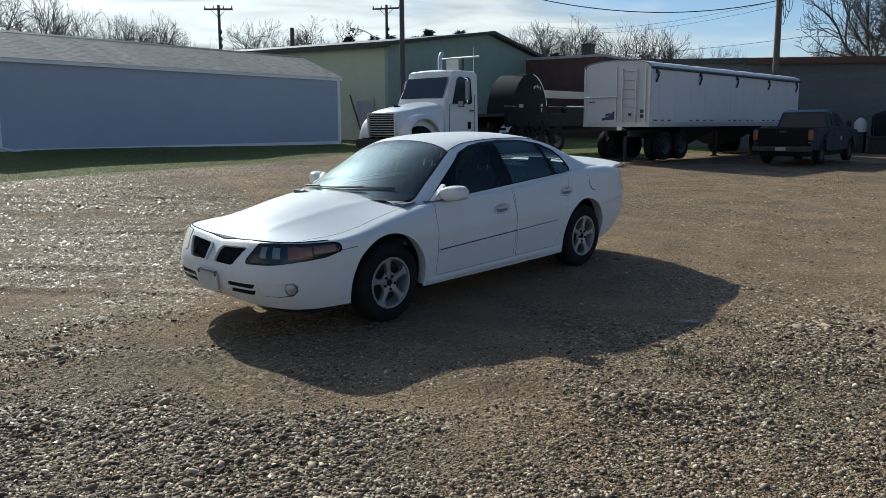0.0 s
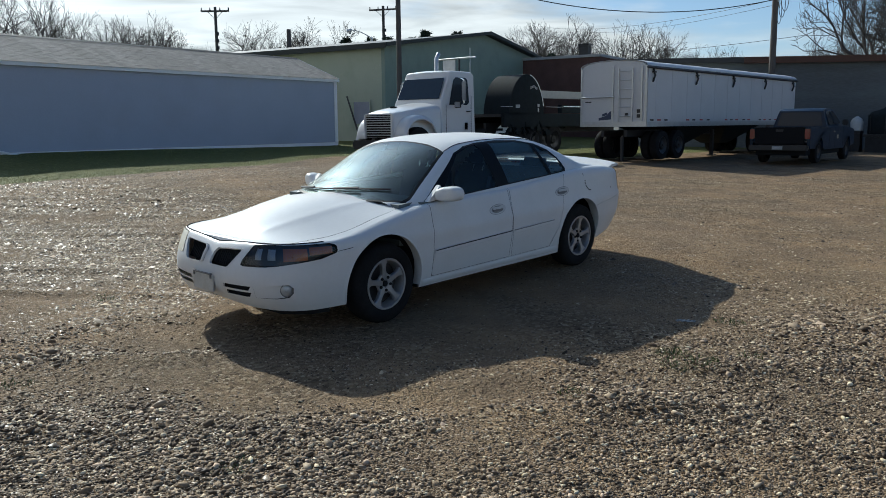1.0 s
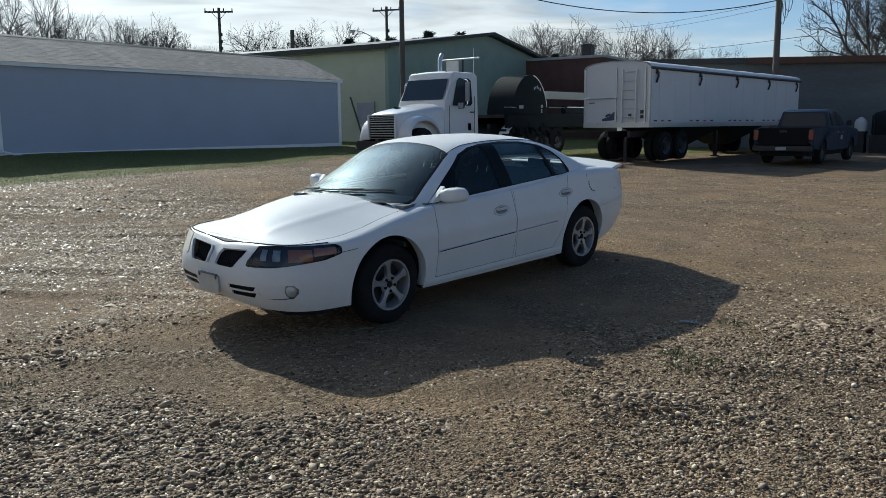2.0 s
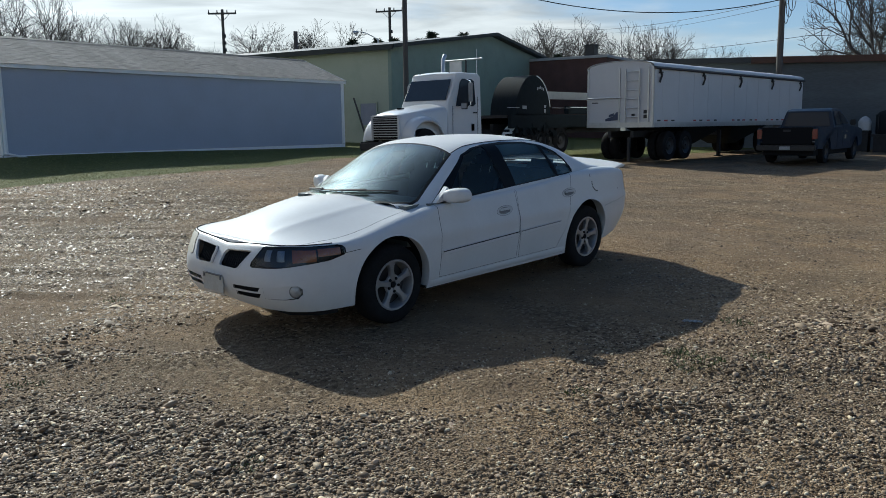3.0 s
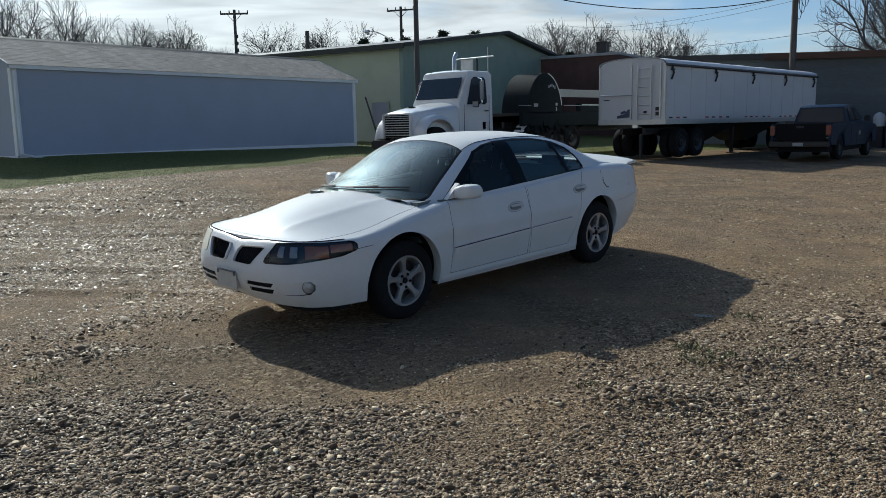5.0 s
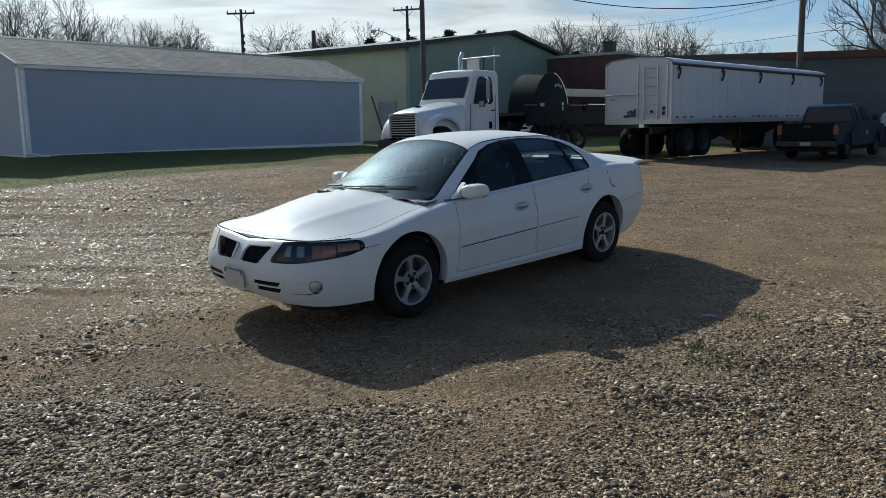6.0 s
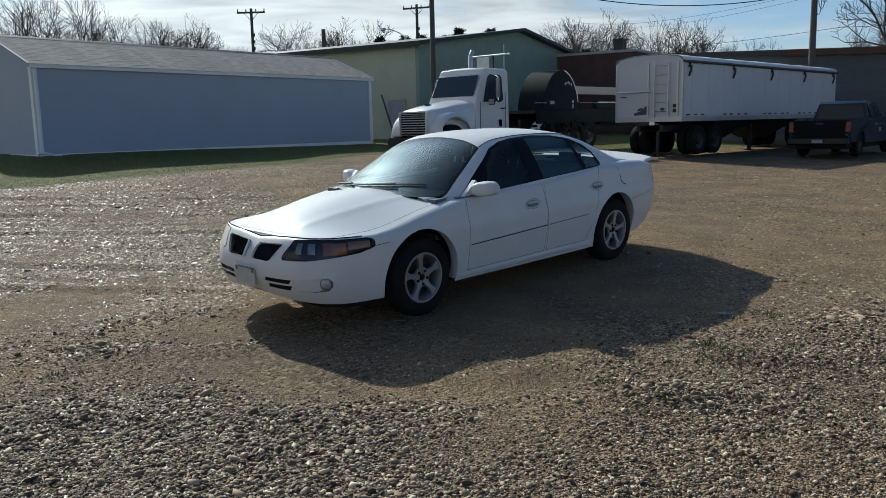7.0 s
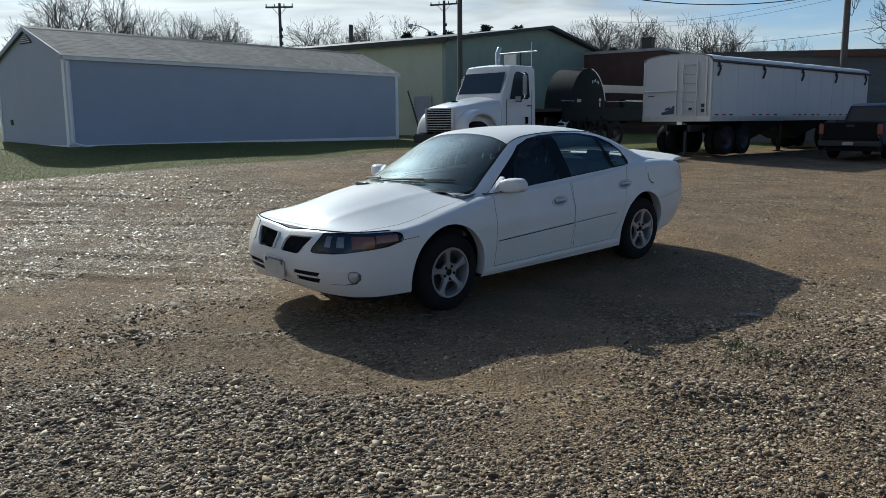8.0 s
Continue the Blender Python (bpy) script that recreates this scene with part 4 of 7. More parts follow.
        # lower slots, with a bar between
        for z0, z1, s0 in ((0.428, 0.458, 0.235), (0.375, 0.408, 0.255)):
            p, g = ring(bm, [(u_of_y(s0), z0), (u_of_y(s0 + 0.01), z1), (u_of_y(0.525), z1 + 0.004), (u_of_y(0.50), z0)], 0.004)
            put("air_slot", p, M_GAP, sign, "black air slot", push=-0.03)
            put("slot_edge", g, M_PAINT, sign, push=-0.006)
        # fog lamp in its pocket
        fu, fz = u_of_y(0.755), 0.432
        p, g = ring(bm, [(u_of_y(0.56), 0.375), (u_of_y(0.55), 0.465), (fu - 0.05, 0.478), (fu + 0.02, 0.478), (fu + 0.055, 0.45), (fu + 0.055, 0.41), (fu + 0.02, 0.375), (fu - 0.08, 0.368)], 0.004)
        for v in p.verts:
            t = min(1.0, max(0.0, (v.co.x - u_of_y(0.56)) / 0.25))
            v.co.z = -0.001 - 0.030 * t ** 1.3
        pocket = put("fog_pocket", p, M_PAINT, sign)
        put("pocket_edge", g, M_PAINT, sign, parent=pocket, push=0.0)
        b2 = bmesh.new()
        grid(b2, [[(fu + 0.048 * r * math.cos(a * math.pi / 10), fz + 0.048 * r * math.sin(a * math.pi / 10), -0.026 + 0.018 * (1 - r * r)) for a in range(20)] for r in (0.05, 0.35, 0.7, 1.0)], close=True)
        put("fog_lamp", b2, M_FOG, sign, "round fog lamp", pocket)
        # dark ring round the lamp, the pocket's shade put into colour
        b2 = bmesh.new()
        grid(b2, [[(fu + 0.004 + r * math.cos(a * math.pi / 10), fz - 0.003 + r * math.sin(a * math.pi / 10), -0.0235) for a in range(20)] for r in (0.046, 0.055)], close=True)
        put("fog_ring", b2, M_SHUT, sign, parent=pocket)
        # doors
        front = ux([(-0.925, 0.318), (-0.915, 0.6), (-0.905, 0.90), (-0.89, 0.99), (0.172, 1.05), (0.178, 0.7), (0.150, 0.318)])
        rear = ux([(0.158, 0.318), (0.186, 0.7), (0.180, 1.05), (1.27, 1.12), (1.262, 0.98), (1.225, 0.86), (1.12, 0.72), (0.955, 0.50), (0.90, 0.318)])
        for name, outline, hx, hz in (("front_door", front, -0.025, 0.797), ("rear_door", rear, 1.035, 0.858)):
            p, g = ring(bm, outline, 0.0042 if name == "front_door" else 0.003)
            if name == "rear_door":
                put("panel_gap", g, M_SHUT, sign, push=-0.003)
            else:
                gaps.append(g)
            door = put(name, p, M_PAINT, sign)
            hu = u_of_x(hx)
            b2 = bmesh.new()
            grid(b2, [[(hu + 0.115 * r * math.cos(a * math.pi / 14), hz + 0.042 * r * math.sin(a * math.pi / 14) + 0.05 * 0.115 * r * math.cos(a * math.pi / 14), 0.003 - 0.02 * max(0, 0.8 - r)) for a in range(28)] for r in (0.05, 0.4, 0.75, 0.86, 1.0)], close=True)
            recess = put("handle_cup", b2, M_HANDLE, sign, parent=door)
            b2 = bmesh.new()
            grid(b2, [[(hu + (0.119 * r) * math.cos(a * math.pi / 14), hz + (0.046 * r) * math.sin(a * math.pi / 14) + 0.05 * 0.115 * r * math.cos(a * math.pi / 14), 0.0018) for a in range(28)] for r in (0.05, 1.0)], close=True)
            put("handle_rim", b2, M_STRIP, sign, parent=door)
            # raised dark plate colours in the shade of the hollow under the handle
            b2 = bmesh.new()
            box(b2, (hu - 0.072, hz - 0.018, 0.004), (hu + 0.072, hz + 0.001, 0.0065))
            put("handle_hollow", b2, M_SHUT, sign, parent=door)
            b2 = bmesh.new()
            box(b2, (hu - 0.080, hz + 0.002, 0.004), (hu + 0.080, hz + 0.024, 0.016), 0.005)
            put("door_handle", b2, M_HANDLE, sign, parent=door)
            b2 = bmesh.new()
            x0, x1 = (-0.905, 0.155) if name == "front_door" else (0.19, 0.845)
            z0, z1 = 0.538 + (x0 + 0.9) * 0.026, 0.538 + (x1 + 0.9) * 0.026
            grid(b2, [[(u_of_x(x0 + (x1 - x0) * i / 20), z0 + (z1 - z0) * i / 20 + dz, h) for i in range(21)] for dz, h in ((-0.032, 0.001), (-0.028, 0.011), (0.004, 0.013), (0.012, 0.010), (0.014, 0.001))])
            put("side_moulding", b2, M_PAINT, sign, parent=door)
            b2 = bmesh.new()
            grid(b2, [[(u_of_x(x0 + (x1 - x0) * i / 20), z0 + (z1 - z0) * i / 20 + dz, 0.0145) for i in range(21)] for dz in (0.001, 0.011)])
            put("moulding_strip", b2, M_BLACK if name == "front_door" else M_STRIP, sign, "dark rubbing strip", door)
        # bumpers, below their seams
        u1 = u_of_x(-1.62)
        fb = [f for f in bm.faces if f.calc_center_median().x < u1 + 0.2]
        p = lift(bm, carve(bm, [(-0.3, 0.1), (-0.3, 0.60), (ui + 0.25, 0.606), (uo - 0.12, 0.645), (uo - 0.01, 0.672), (uo + 0.02, 0.690), (u_of_x(-1.6), 0.712), (u_of_x(-1.6), 0.1)], 2))
        bumper = put("front_bumper", p, M_PAINT, sign)
        b2 = bmesh.new()
        grid(b2, [[(uo - 0.005 + (u_of_x(-1.80) - uo + 0.005) * i / 16, 0.689 + 0.012 * i / 16 + dz, 0.0008) for i in range(17)] for dz in (0.0, 0.0045)])
        put("bumper_seam", b2, M_GAP, sign, parent=bumper)
        p, g = ring(bm, [(u_of_x(1.45), 0.1), (u_of_x(1.45), 0.628), (u_of_x(1.75), 0.655), (u_of_x(2.05), 0.705), (u_of_x(2.28), 0.735), (ULEN + 0.3, 0.735), (ULEN + 0.3, 0.1)], 0.004)
        gaps.append(g)
        put("rear_bumper", p, M_PAINT, sign)
        ut = u_of_x(2.285)
        p, g = ring(bm, [(ut, 0.75), (ut + 0.012, 0.95), (ut + 0.05, 0.985), (u_tail(0.30), 0.985), (u_tail(0.32), 0.75)], 0.005)
        gaps.append(g)
        put("tail_lamp", p, M_RED, sign, "red tail lamp")
        left = lift(bm, [f for f in bm.faces if f.calc_center_median().x < u_of_x(-0.4)])
        put("fender", left, M_PAINT, sign)
        put("quarter_panel", bm, M_PAINT, sign)
        for g in gaps:
            put("panel_gap", g, M_GAP, sign, push=-0.010)
        # wheel housings and lips
        for cx, cz, rx, rz in (arch_f, arch_r):
            b2 = bmesh.new()
            rows = []
            for y in (0.845, 0.70, 0.50):
                rows.append([(cx + (rx + 0.02) * math.cos(a), sign * y, cz + (rz + 0.02) * math.sin(a)) for a in np.linspace(0.0, math.pi, 30)])
            grid(b2, rows)
            end = [b2.verts.new(q) for q in rows[-1]]
            b2.faces.new(end)
            part("wheel_housing", b2, M_GAP, car)
            b2 = bmesh.new()
            grid(b2, [[(u_of_x(cx) + (rx - d) * math.cos(a), cz + (rz - d) * math.sin(a), h) for a in np.linspace(-0.20, math.pi + 0.20, 44)] for d, h in ((-0.012, 0.0), (-0.004, 0.005), (0.002, 0.003), (0.003, -0.02), (-0.015, -0.10))])
            put("arch_lip", b2, M_PAINT, sign)
        # sill below the doors
        b2 = bmesh.new()
        grid(b2, [[(u_of_x(x), z, h) for x in np.linspace(-1.04, 0.96, 30)] for z, h in ((0.305, 0.002), (0.29, 0.010), (0.255, 0.008), (0.240, -0.01), (0.235, -0.06))])
        put("sill", b2, M_PAINT, sign)
    # scuffs on the near rear quarter
    b2 = bmesh.new()
    for k in range(10):
        a0 = math.pi * (0.95 + k * 0.06)
        box(b2, (u_of_x(1.56) + 0.09 * math.cos(a0) - 0.006, 0.915 + 0.09 * math.sin(a0) - 0.006, 0.001), (u_of_x(1.56) + 0.09 * math.cos(a0) + 0.012, 0.915 + 0.09 * math.sin(a0) + 0.004, 0.0025))
    box(b2, (u_of_x(1.45), 0.975, 0.001), (u_of_x(1.455), 1.01, 0.0025))
    box(b2, (u_of_x(2.02), 0.80, 0.001), (u_of_x(2.035), 0.81, 0.0025))
    put("scuff", b2, M_BLACK, -1, "dark scraped scuff")

    # ---- hood, deck ----
    bm = bmesh.new()
    rows = []
    for i in range(len(SH) // 2 * 2):
        if i % 2:
            continue
        x, y, z = SH[i]
        rows.append([(x, -y + 2 * y * k / 44, 0) for k in range(45)])
    grid(bm, rows)
    bmesh.ops.remove_doubles(bm, verts=bm.verts, dist=1e-5)
    bmesh.ops.delete(bm, geom=carve(bm, [(-1.13, -0.62), (-0.95, -0.745), (-0.7, -0.79), (1.2, -0.79), (1.62, -0.66), (1.80, -0.55), (1.80, 0.55), (1.62, 0.66), (1.2, 0.79), (-0.7, 0.79), (-0.95, 0.745), (-1.13, 0.62), (-1.185, 0.3), (-1.185, -0.3)], 2), context="FACES")

    def lay(name, sheet, material, label="", parent=car, push=0.0):
        for v in sheet.verts:
            v.co.z = car_top(v.co.x, v.co.y) + push
        return part(name, sheet, material, parent, label, 40)

    edge = [(-0.05, 0.0), (-0.05, 0.12), (-0.05, 0.26), (-0.05, 0.40), (-0.05, 0.53), (-0.04, 0.63), (-0.01, 0.70)]
    nose = []
    for inset, y in edge:
        k = int(np.argmin(np.abs(SHY[:150] - y)))
        nose.append((float(SHX[k]) + inset, y))
    nose += [(-2.0, 0.735), (-1.75, 0.755), (-1.17, 0.745)]
    hood = [(x, -y) for x, y in nose[::-1]] + nose[1:]
    deck = [(1.86, -0.60), (1.86, 0.60), (2.44, 0.60), (2.47, 0.4), (2.48, 0), (2.47, -0.4), (2.44, -0.60)]
    for name, outline in (("hood", hood), ("boot_lid", deck)):
        whole = lift(bm, carve(bm, grown(outline, 0.0045 if name == "hood" else 0.003), 2))
        panel = lift(whole, carve(whole, outline, 2))
        lay("panel_gap", whole, M_SEAM, push=-0.003)
        lay(name, panel, M_PAINT)
    lay("cowl", bm, M_PAINT)
    for sign in (-1, 1):                                       # the hood's front edge, above grille and lamps
        b2 = bmesh.new()
        tube(b2, [(x - 0.003, sign * y, z + 0.0005) for x, y, z in SH[0:400:3] if x < -1.98], 0.0055, 6)
        part("hood_edge", b2, M_GAP, car)
    b2 = bmesh.new()
    grid(b2, [[(x, y, car_top(x, y) + 0.004) for y in np.linspace(-0.56, 0.56, 30)] for x in (-1.20, -1.15, -1.10)])
    part("cowl_grille", b2, M_BLACK, car)
    # small spoiler on the boot lid
    rows = []
    for y in np.linspace(-0.745, 0.745, 41):
        t = abs(y) / 0.745
        x0, up = 2.215 - 0.04 * t ** 3, 0.040 - 0.016 * t ** 5
        z = car_top(min(2.4, x0), y * 0.95)
        e = 0.012 * math.sqrt(max(0.0, 1 - t ** 8)) + 0.004
        rows.append([(x0, y, z - 0.004), (x0 + 0.08, y, z + up * 0.7 + e), (x0 + 0.17, y, z + up + e), (x0 + 0.215, y, z + up), (x0 + 0.20, y, z + up - 0.02 - e), (x0 + 0.08, y, z - 0.010)])
    b2 = bmesh.new()
    vs = grid(b2, rows, close=True)
    for end in (vs[0], vs[-1]):
        b2.faces.new(end)
    part("spoiler", b2, M_PAINT, car, "white boot spoiler", 45)

    # ---- roof and glass ----
    bm = bmesh.new()
    rows = []
    for x in list(np.arange(-1.28, 1.885, 0.025)):
        half = dome(x)
        rows.append([(x, -p[0], p[1]) for p in half] + [(x, p[0], p[1]) for p in half[-2::-1]])
    grid(bm, rows)
    screen = [(-1.235, -0.2), (-1.215, -0.40), (-1.15, -0.58), (-1.06, -0.700), (-1.0, -0.705), (-0.405, -0.545), (-0.36, -0.30), (-0.345, 0), (-0.36, 0.30), (-0.405, 0.545), (-1.0, 0.705), (-1.06, 0.700), (-1.15, 0.58), (-1.215, 0.40), (-1.235, 0.2)]
    back = [(1.11, -0.50), (1.09, 0), (1.11, 0.50), (1.70, 0.61), (1.80, 0.55), (1.84, 0.0), (1.80, -0.55), (1.70, -0.61)]
    rim = lift(bm, carve(bm, grown(screen, 0.024), 2))
    pane = lift(rim, carve(rim, screen, 2))
    part("screen_seal", rim, M_PILLAR, car, smooth=40)
    part("windscreen", pane, M_GLASS, car, "tinted windscreen", smooth=True)
    rim = lift(bm, carve(bm, grown(back, 0.016), 2))
    pane = lift(rim, carve(rim, back, 2))
    part("screen_seal", rim, M_PILLAR, car, smooth=40)
    part("rear_window", pane, M_REARGLASS, car, smooth=True)
    opening = [(-0.92, 0.942), (1.225, 1.044), (1.235, 1.075), (1.175, 1.19), (1.07, 1.275), (0.90, 1.345), (0.65, 1.390), (0.35, 1.405), (0.05, 1.397), (-0.14, 1.375), (-0.31, 1.325)]
    panes = (("front_side_window", [(-0.72, 0.965), (0.075, 0.998), (0.035, 1.380), (-0.12, 1.360), (-0.29, 1.312)]),
             ("rear_side_window", [(0.255, 1.006), (0.925, 1.038), (0.81, 1.345), (0.62, 1.378), (0.215, 1.388)]),
             ("quarter_window", [(0.968, 1.042), (1.205, 1.053), (1.145, 1.18), (1.05, 1.258), (0.868, 1.328)]))
    for sign in (-1, 1):
        mine = (lambda c: c.y < -0.3) if sign < 0 else (lambda c: c.y > 0.3)
        trim = lift(bm, carve(bm, opening, 1, mine))
        for name, outline in panes:
            pane = lift(trim, carve(trim, outline, 1, mine))
            for v in pane.verts:
                v.co.y -= sign * 0.008
            part(name, pane, M_TINT if name == "front_side_window" else M_REARGLASS, car, "tinted side glass", smooth=True)
        part("window_trim", trim, M_PILLAR, car, "black window surround and pillars", smooth=40)
    bmesh.ops.delete(bm, geom=[f for f in bm.faces if f.calc_center_median().x < -1.18], context="FACES")
    part("roof", bm, M_PAINT, car, smooth=40)
    for sign in (-1, 1):                                       # drip lines where roof and body side meet
        path = []
        for x in np.linspace(-0.38, 1.30, 30):
            h = dome(x)
            path.append((x, sign * (h[17][0] + 0.0), h[17][1] + 0.002))
        b2 = bmesh.new()
        tube(b2, path, 0.004, 6)
        part("roof_seam", b2, M_BLACK, car)
    # ---- mirrors, wipers ----
    for sign in (-1, 1):
        b2 = bmesh.new()
        rows = []
        for i in range(13):
            t = i / 12
            y = 0.845 + (0.235 if sign < 0 else 0.17) * t
            s = (1 - max(0.0, (t - 0.55) / 0.45) ** 3.4 * 0.60) * (0.72 + 0.28 * min(1.0, t / 0.3))
            cx, cz, rx, rz = -0.735 + 0.03 * t, 1.000 + 0.014 * t, 0.078 * s + 0.012, 0.068 * s + 0.006
            row = []
            for k in range(24):
                ca, sa = math.cos(2 * math.pi * k / 24), math.sin(2 * math.pi * k / 24)
                ex, ez = abs(ca) ** 0.5 * (1 if ca > 0 else -1), abs(sa) ** 0.5 * (1 if sa > 0 else -1)
                row.append((cx + rx * ex * (1.0 if ca < 0 else 0.5), sign * y, cz + rz * ez * (1.0 if sa > 0 else 0.72)))
            rows.append(row)
        vs = grid(b2, rows, close=True)
        b2.faces.new(vs[0])
        b2.faces.new(vs[-1])
        mir = part("door_mirror", b2, M_PAINT, car, "white door mirror", 50)
        b2 = bmesh.new()
        prism(b2, [(-0.89, 0.955), (-0.70, 0.962), (-0.655, 0.99), (-0.735, 1.085)], 1, sign * 0.800, sign * 0.845)
        part("mirror_foot", b2, M_PAINT, mir)
        b2 = bmesh.new()
        rod(b2, (-0.695, sign * 0.955, 1.03), (-0.690, sign * 0.955, 1.03), 0.05, seg=18)
        part("mirror_glass", b2, M_CHROME, mir)
    for y0, y1, x0, x1 in ((0.05, -0.52, -1.165, -1.02), (0.60, 0.08, -1.10, -1.165)):
        b2 = bmesh.new()
        pts = []
        for k in range(9):
            t = k / 8
            y, x = y0 + (y1 - y0) * t, x0 + (x1 - x0) * t - 0.03 * math.sin(math.pi * t)
            half = dome(x)
            zz = float(np.interp(abs(y), [q[0] for q in half[::-1]], [q[1] for q in half[::-1]]))
            pts.append((x, y, max(zz, car_top(x, y)) + 0.014))
        tube(b2, pts, 0.008, 6)
        wiper = part("wiper", b2, M_BLACK, car)
        b2 = bmesh.new()
        tube(b2, [(pts[0][0] - 0.035, pts[0][1], pts[0][2] + 0.004), Vector(pts[4]) + Vector((-0.02, 0, 0.012))], 0.010, 6)
        part("wiper_arm", b2, M_BLACK, wiper)

    # ---- plate holder ----
    b2 = bmesh.new()
    rows = []
    for k in range(9):
        z = 0.335 + 0.195 * k / 8
        rows.append([(car_side(u_of_y(abs(y)), z)[0] - 0.016 * (1 - (abs(y) / 0.20) ** 4), y, z) for y in np.linspace(-0.20, 0.20, 15)])
    grid(b2, rows)
    holder = part("plate_holder", b2, M_PAINT, car, smooth=40)
    b2 = bmesh.new()
    box(b2, (car_side(0, 0.45)[0] - 0.024, -0.145, 0.372), (car_side(0, 0.45)[0] - 0.012, 0.145, 0.505), 0.003)
    part("blank_plate", b2, mat("dull_plate", (0.44, 0.44, 0.42), 0.6, var=0.12, scale=12, dirt=(0.35, 0.32, 0.25), dirt_amount=0.6, dirt_scale=9), holder, "dirty blank plate")
    part("plate_bracket", boxes(((car_side(0, 0.5)[0] - 0.03, -0.12, 0.508), (car_side(0, 0.5)[0] - 0.01, 0.12, 0.518)), ((car_side(0, 0.5)[0] - 0.03, -0.125, 0.48), (car_side(0, 0.5)[0] - 0.01, -0.115, 0.518)), ((car_side(0, 0.5)[0] - 0.03, 0.115, 0.48), (car_side(0, 0.5)[0] - 0.01, 0.125, 0.518))), M_SHUT, holder)

    # added slab hidden below the front bumper, keeps sun off the shadowed ground
    b2 = prism(bmesh.new(), [(-2.22, -0.50), (-2.08, -0.68), (-1.92, -0.73), (-1.92, 0.73), (-2.08, 0.68), (-2.22, 0.50)], 2, 0.18, 0.30)
    part("air_dam", b2, M_GAP, car, "dark light-blocking slab hidden under the front bumper")
    # unseen filler in the nose, added to stop sun leaking between panels
    half = [(-2.43, 0.0), (-2.42, 0.26), (-2.37, 0.48), (-2.27, 0.62), (-2.14, 0.70), (-1.93, 0.76)]
    part("crash_bar", prism(bmesh.new(), half + [(x, -y) for x, y in half[:0:-1]], 2, 0.304, 0.572), M_GAP, car)

    # ---- underside and cabin ----
    part("underside", boxes(((-2.2, -0.50, 0.20), (2.3, 0.50, 0.30)), ((-1.0, -0.84, 0.215), (0.92, 0.84, 0.30))), M_GAP, car)
    part("cabin_floor", boxes(((-1.0, -0.80, 0.304), (1.3, 0.80, 0.36))), M_CLOTH, car)
    for sign in (-1, 1):
        part("door_lining", boxes(((-0.95, sign * 0.80 - 0.02, 0.36), (1.2, sign * 0.80 + 0.02, 0.955))), M_DASH, car)
    part("dashboard", prism(bmesh.new(), [(-1.16, 0.60), (-1.16, 0.95), (-0.80, 0.965), (-0.58, 0.93), (-0.50, 0.82), (-0.56, 0.55)], 1, -0.76, 0.76), M_DASH, car, "grey-green dashboard")
    part("parcel_shelf", boxes(((1.25, -0.70, 0.95), (1.82, 0.70, 1.03))), M_DASH, car)
    part("rear_bulkhead", boxes(((1.28, -0.78, 0.36), (1.36, 0.78, 0.95))), M_CLOTH, car)

    def seat(name, x, y, w, h):
        b3 = bmesh.new()
        box(b3, (x - 0.28, y - w / 2, 0.42), (x + 0.26, y + w / 2, 0.60), 0.05)
        s = part(name, b3, M_CLOTH, car, "dark grey cloth seat", 40)
        b3 = bmesh.new()
        box(b3, (-0.07, -w / 2, 0), (0.07, w / 2, h), 0.05, pose(x + 0.24, y, 0.52, 0, 16, 0))
        part("backrest", b3, M_CLOTH, s, smooth=40)
        return s

    for y in (-0.38, 0.38):
        s = seat("front_seat", -0.10, y, 0.52, 0.60)
        b3 = bmesh.new()
        box(b3, (-0.05, -0.13, 0), (0.05, 0.13, 0.19), 0.045, pose(0.325, y, 1.125, 0, 14, 0))
        part("headrest", b3, M_CLOTH, s, smooth=40)
        part("headrest_post", rods(((0.30, y - 0.06, 1.06), (0.335, y - 0.06, 1.16)), ((0.30, y + 0.06, 1.06), (0.335, y + 0.06, 1.16)), r=0.008), M_CHROME, s)
    s = seat("rear_seat", 0.86, 0, 1.36, 0.56)
    for y in (-0.40, 0.40):
        b3 = bmesh.new()
        box(b3, (-0.05, -0.20, 0), (0.05, 0.20, 0.15), 0.05, pose(1.22, y, 1.02, 0, 14, 0))
        part("headrest", b3, M_CLOTH, s, smooth=40)
    b3 = bmesh.new()
    mm = pose(-0.46, -0.38, 0.93, 0, -65, 0)
    ringpts = [mm @ Vector((0.185 * math.cos(a), 0.185 * math.sin(a), 0)) for a in np.linspace(0, 2 * math.pi, 25)]
    tube(b3, ringpts, 0.014, 8)
    rod(b3, mm @ Vector((-0.18, 0, 0)), mm @ Vector((0.18, 0, 0)), 0.018)
    rod(b3, mm @ Vector((0, 0, 0)), mm @ Vector((0, 0, -0.25)), 0.03)
    part("steering_wheel", b3, M_BLACK, car, smooth=40)
    b3 = bmesh.new()
    box(b3, (-0.52, -0.10, 1.285), (-0.49, 0.10, 1.345), 0.01)
    part("rear_view_mirror", b3, M_BLACK, car)

    # ---- wheels ----
    def wheel(x, sign, turn):
        yo = sign * 0.868
        c = (x, yo, 0.335)
        b3 = bmesh.new()
        spin(b3, [(-0.195, 0.205), (-0.205, 0.235), (-0.20, 0.30), (-0.175, 0.328), (-0.14, 0.336), (-0.05, 0.336), (-0.015, 0.328), (0.008, 0.300), (0.014, 0.26), (0.010, 0.222), (-0.004, 0.206), (-0.03, 0.200)], c, 1, 48, sign)
        w = part("wheel", b3, M_RUBBER, car, "dusty black tyre", 50)
        b3 = bmesh.new()
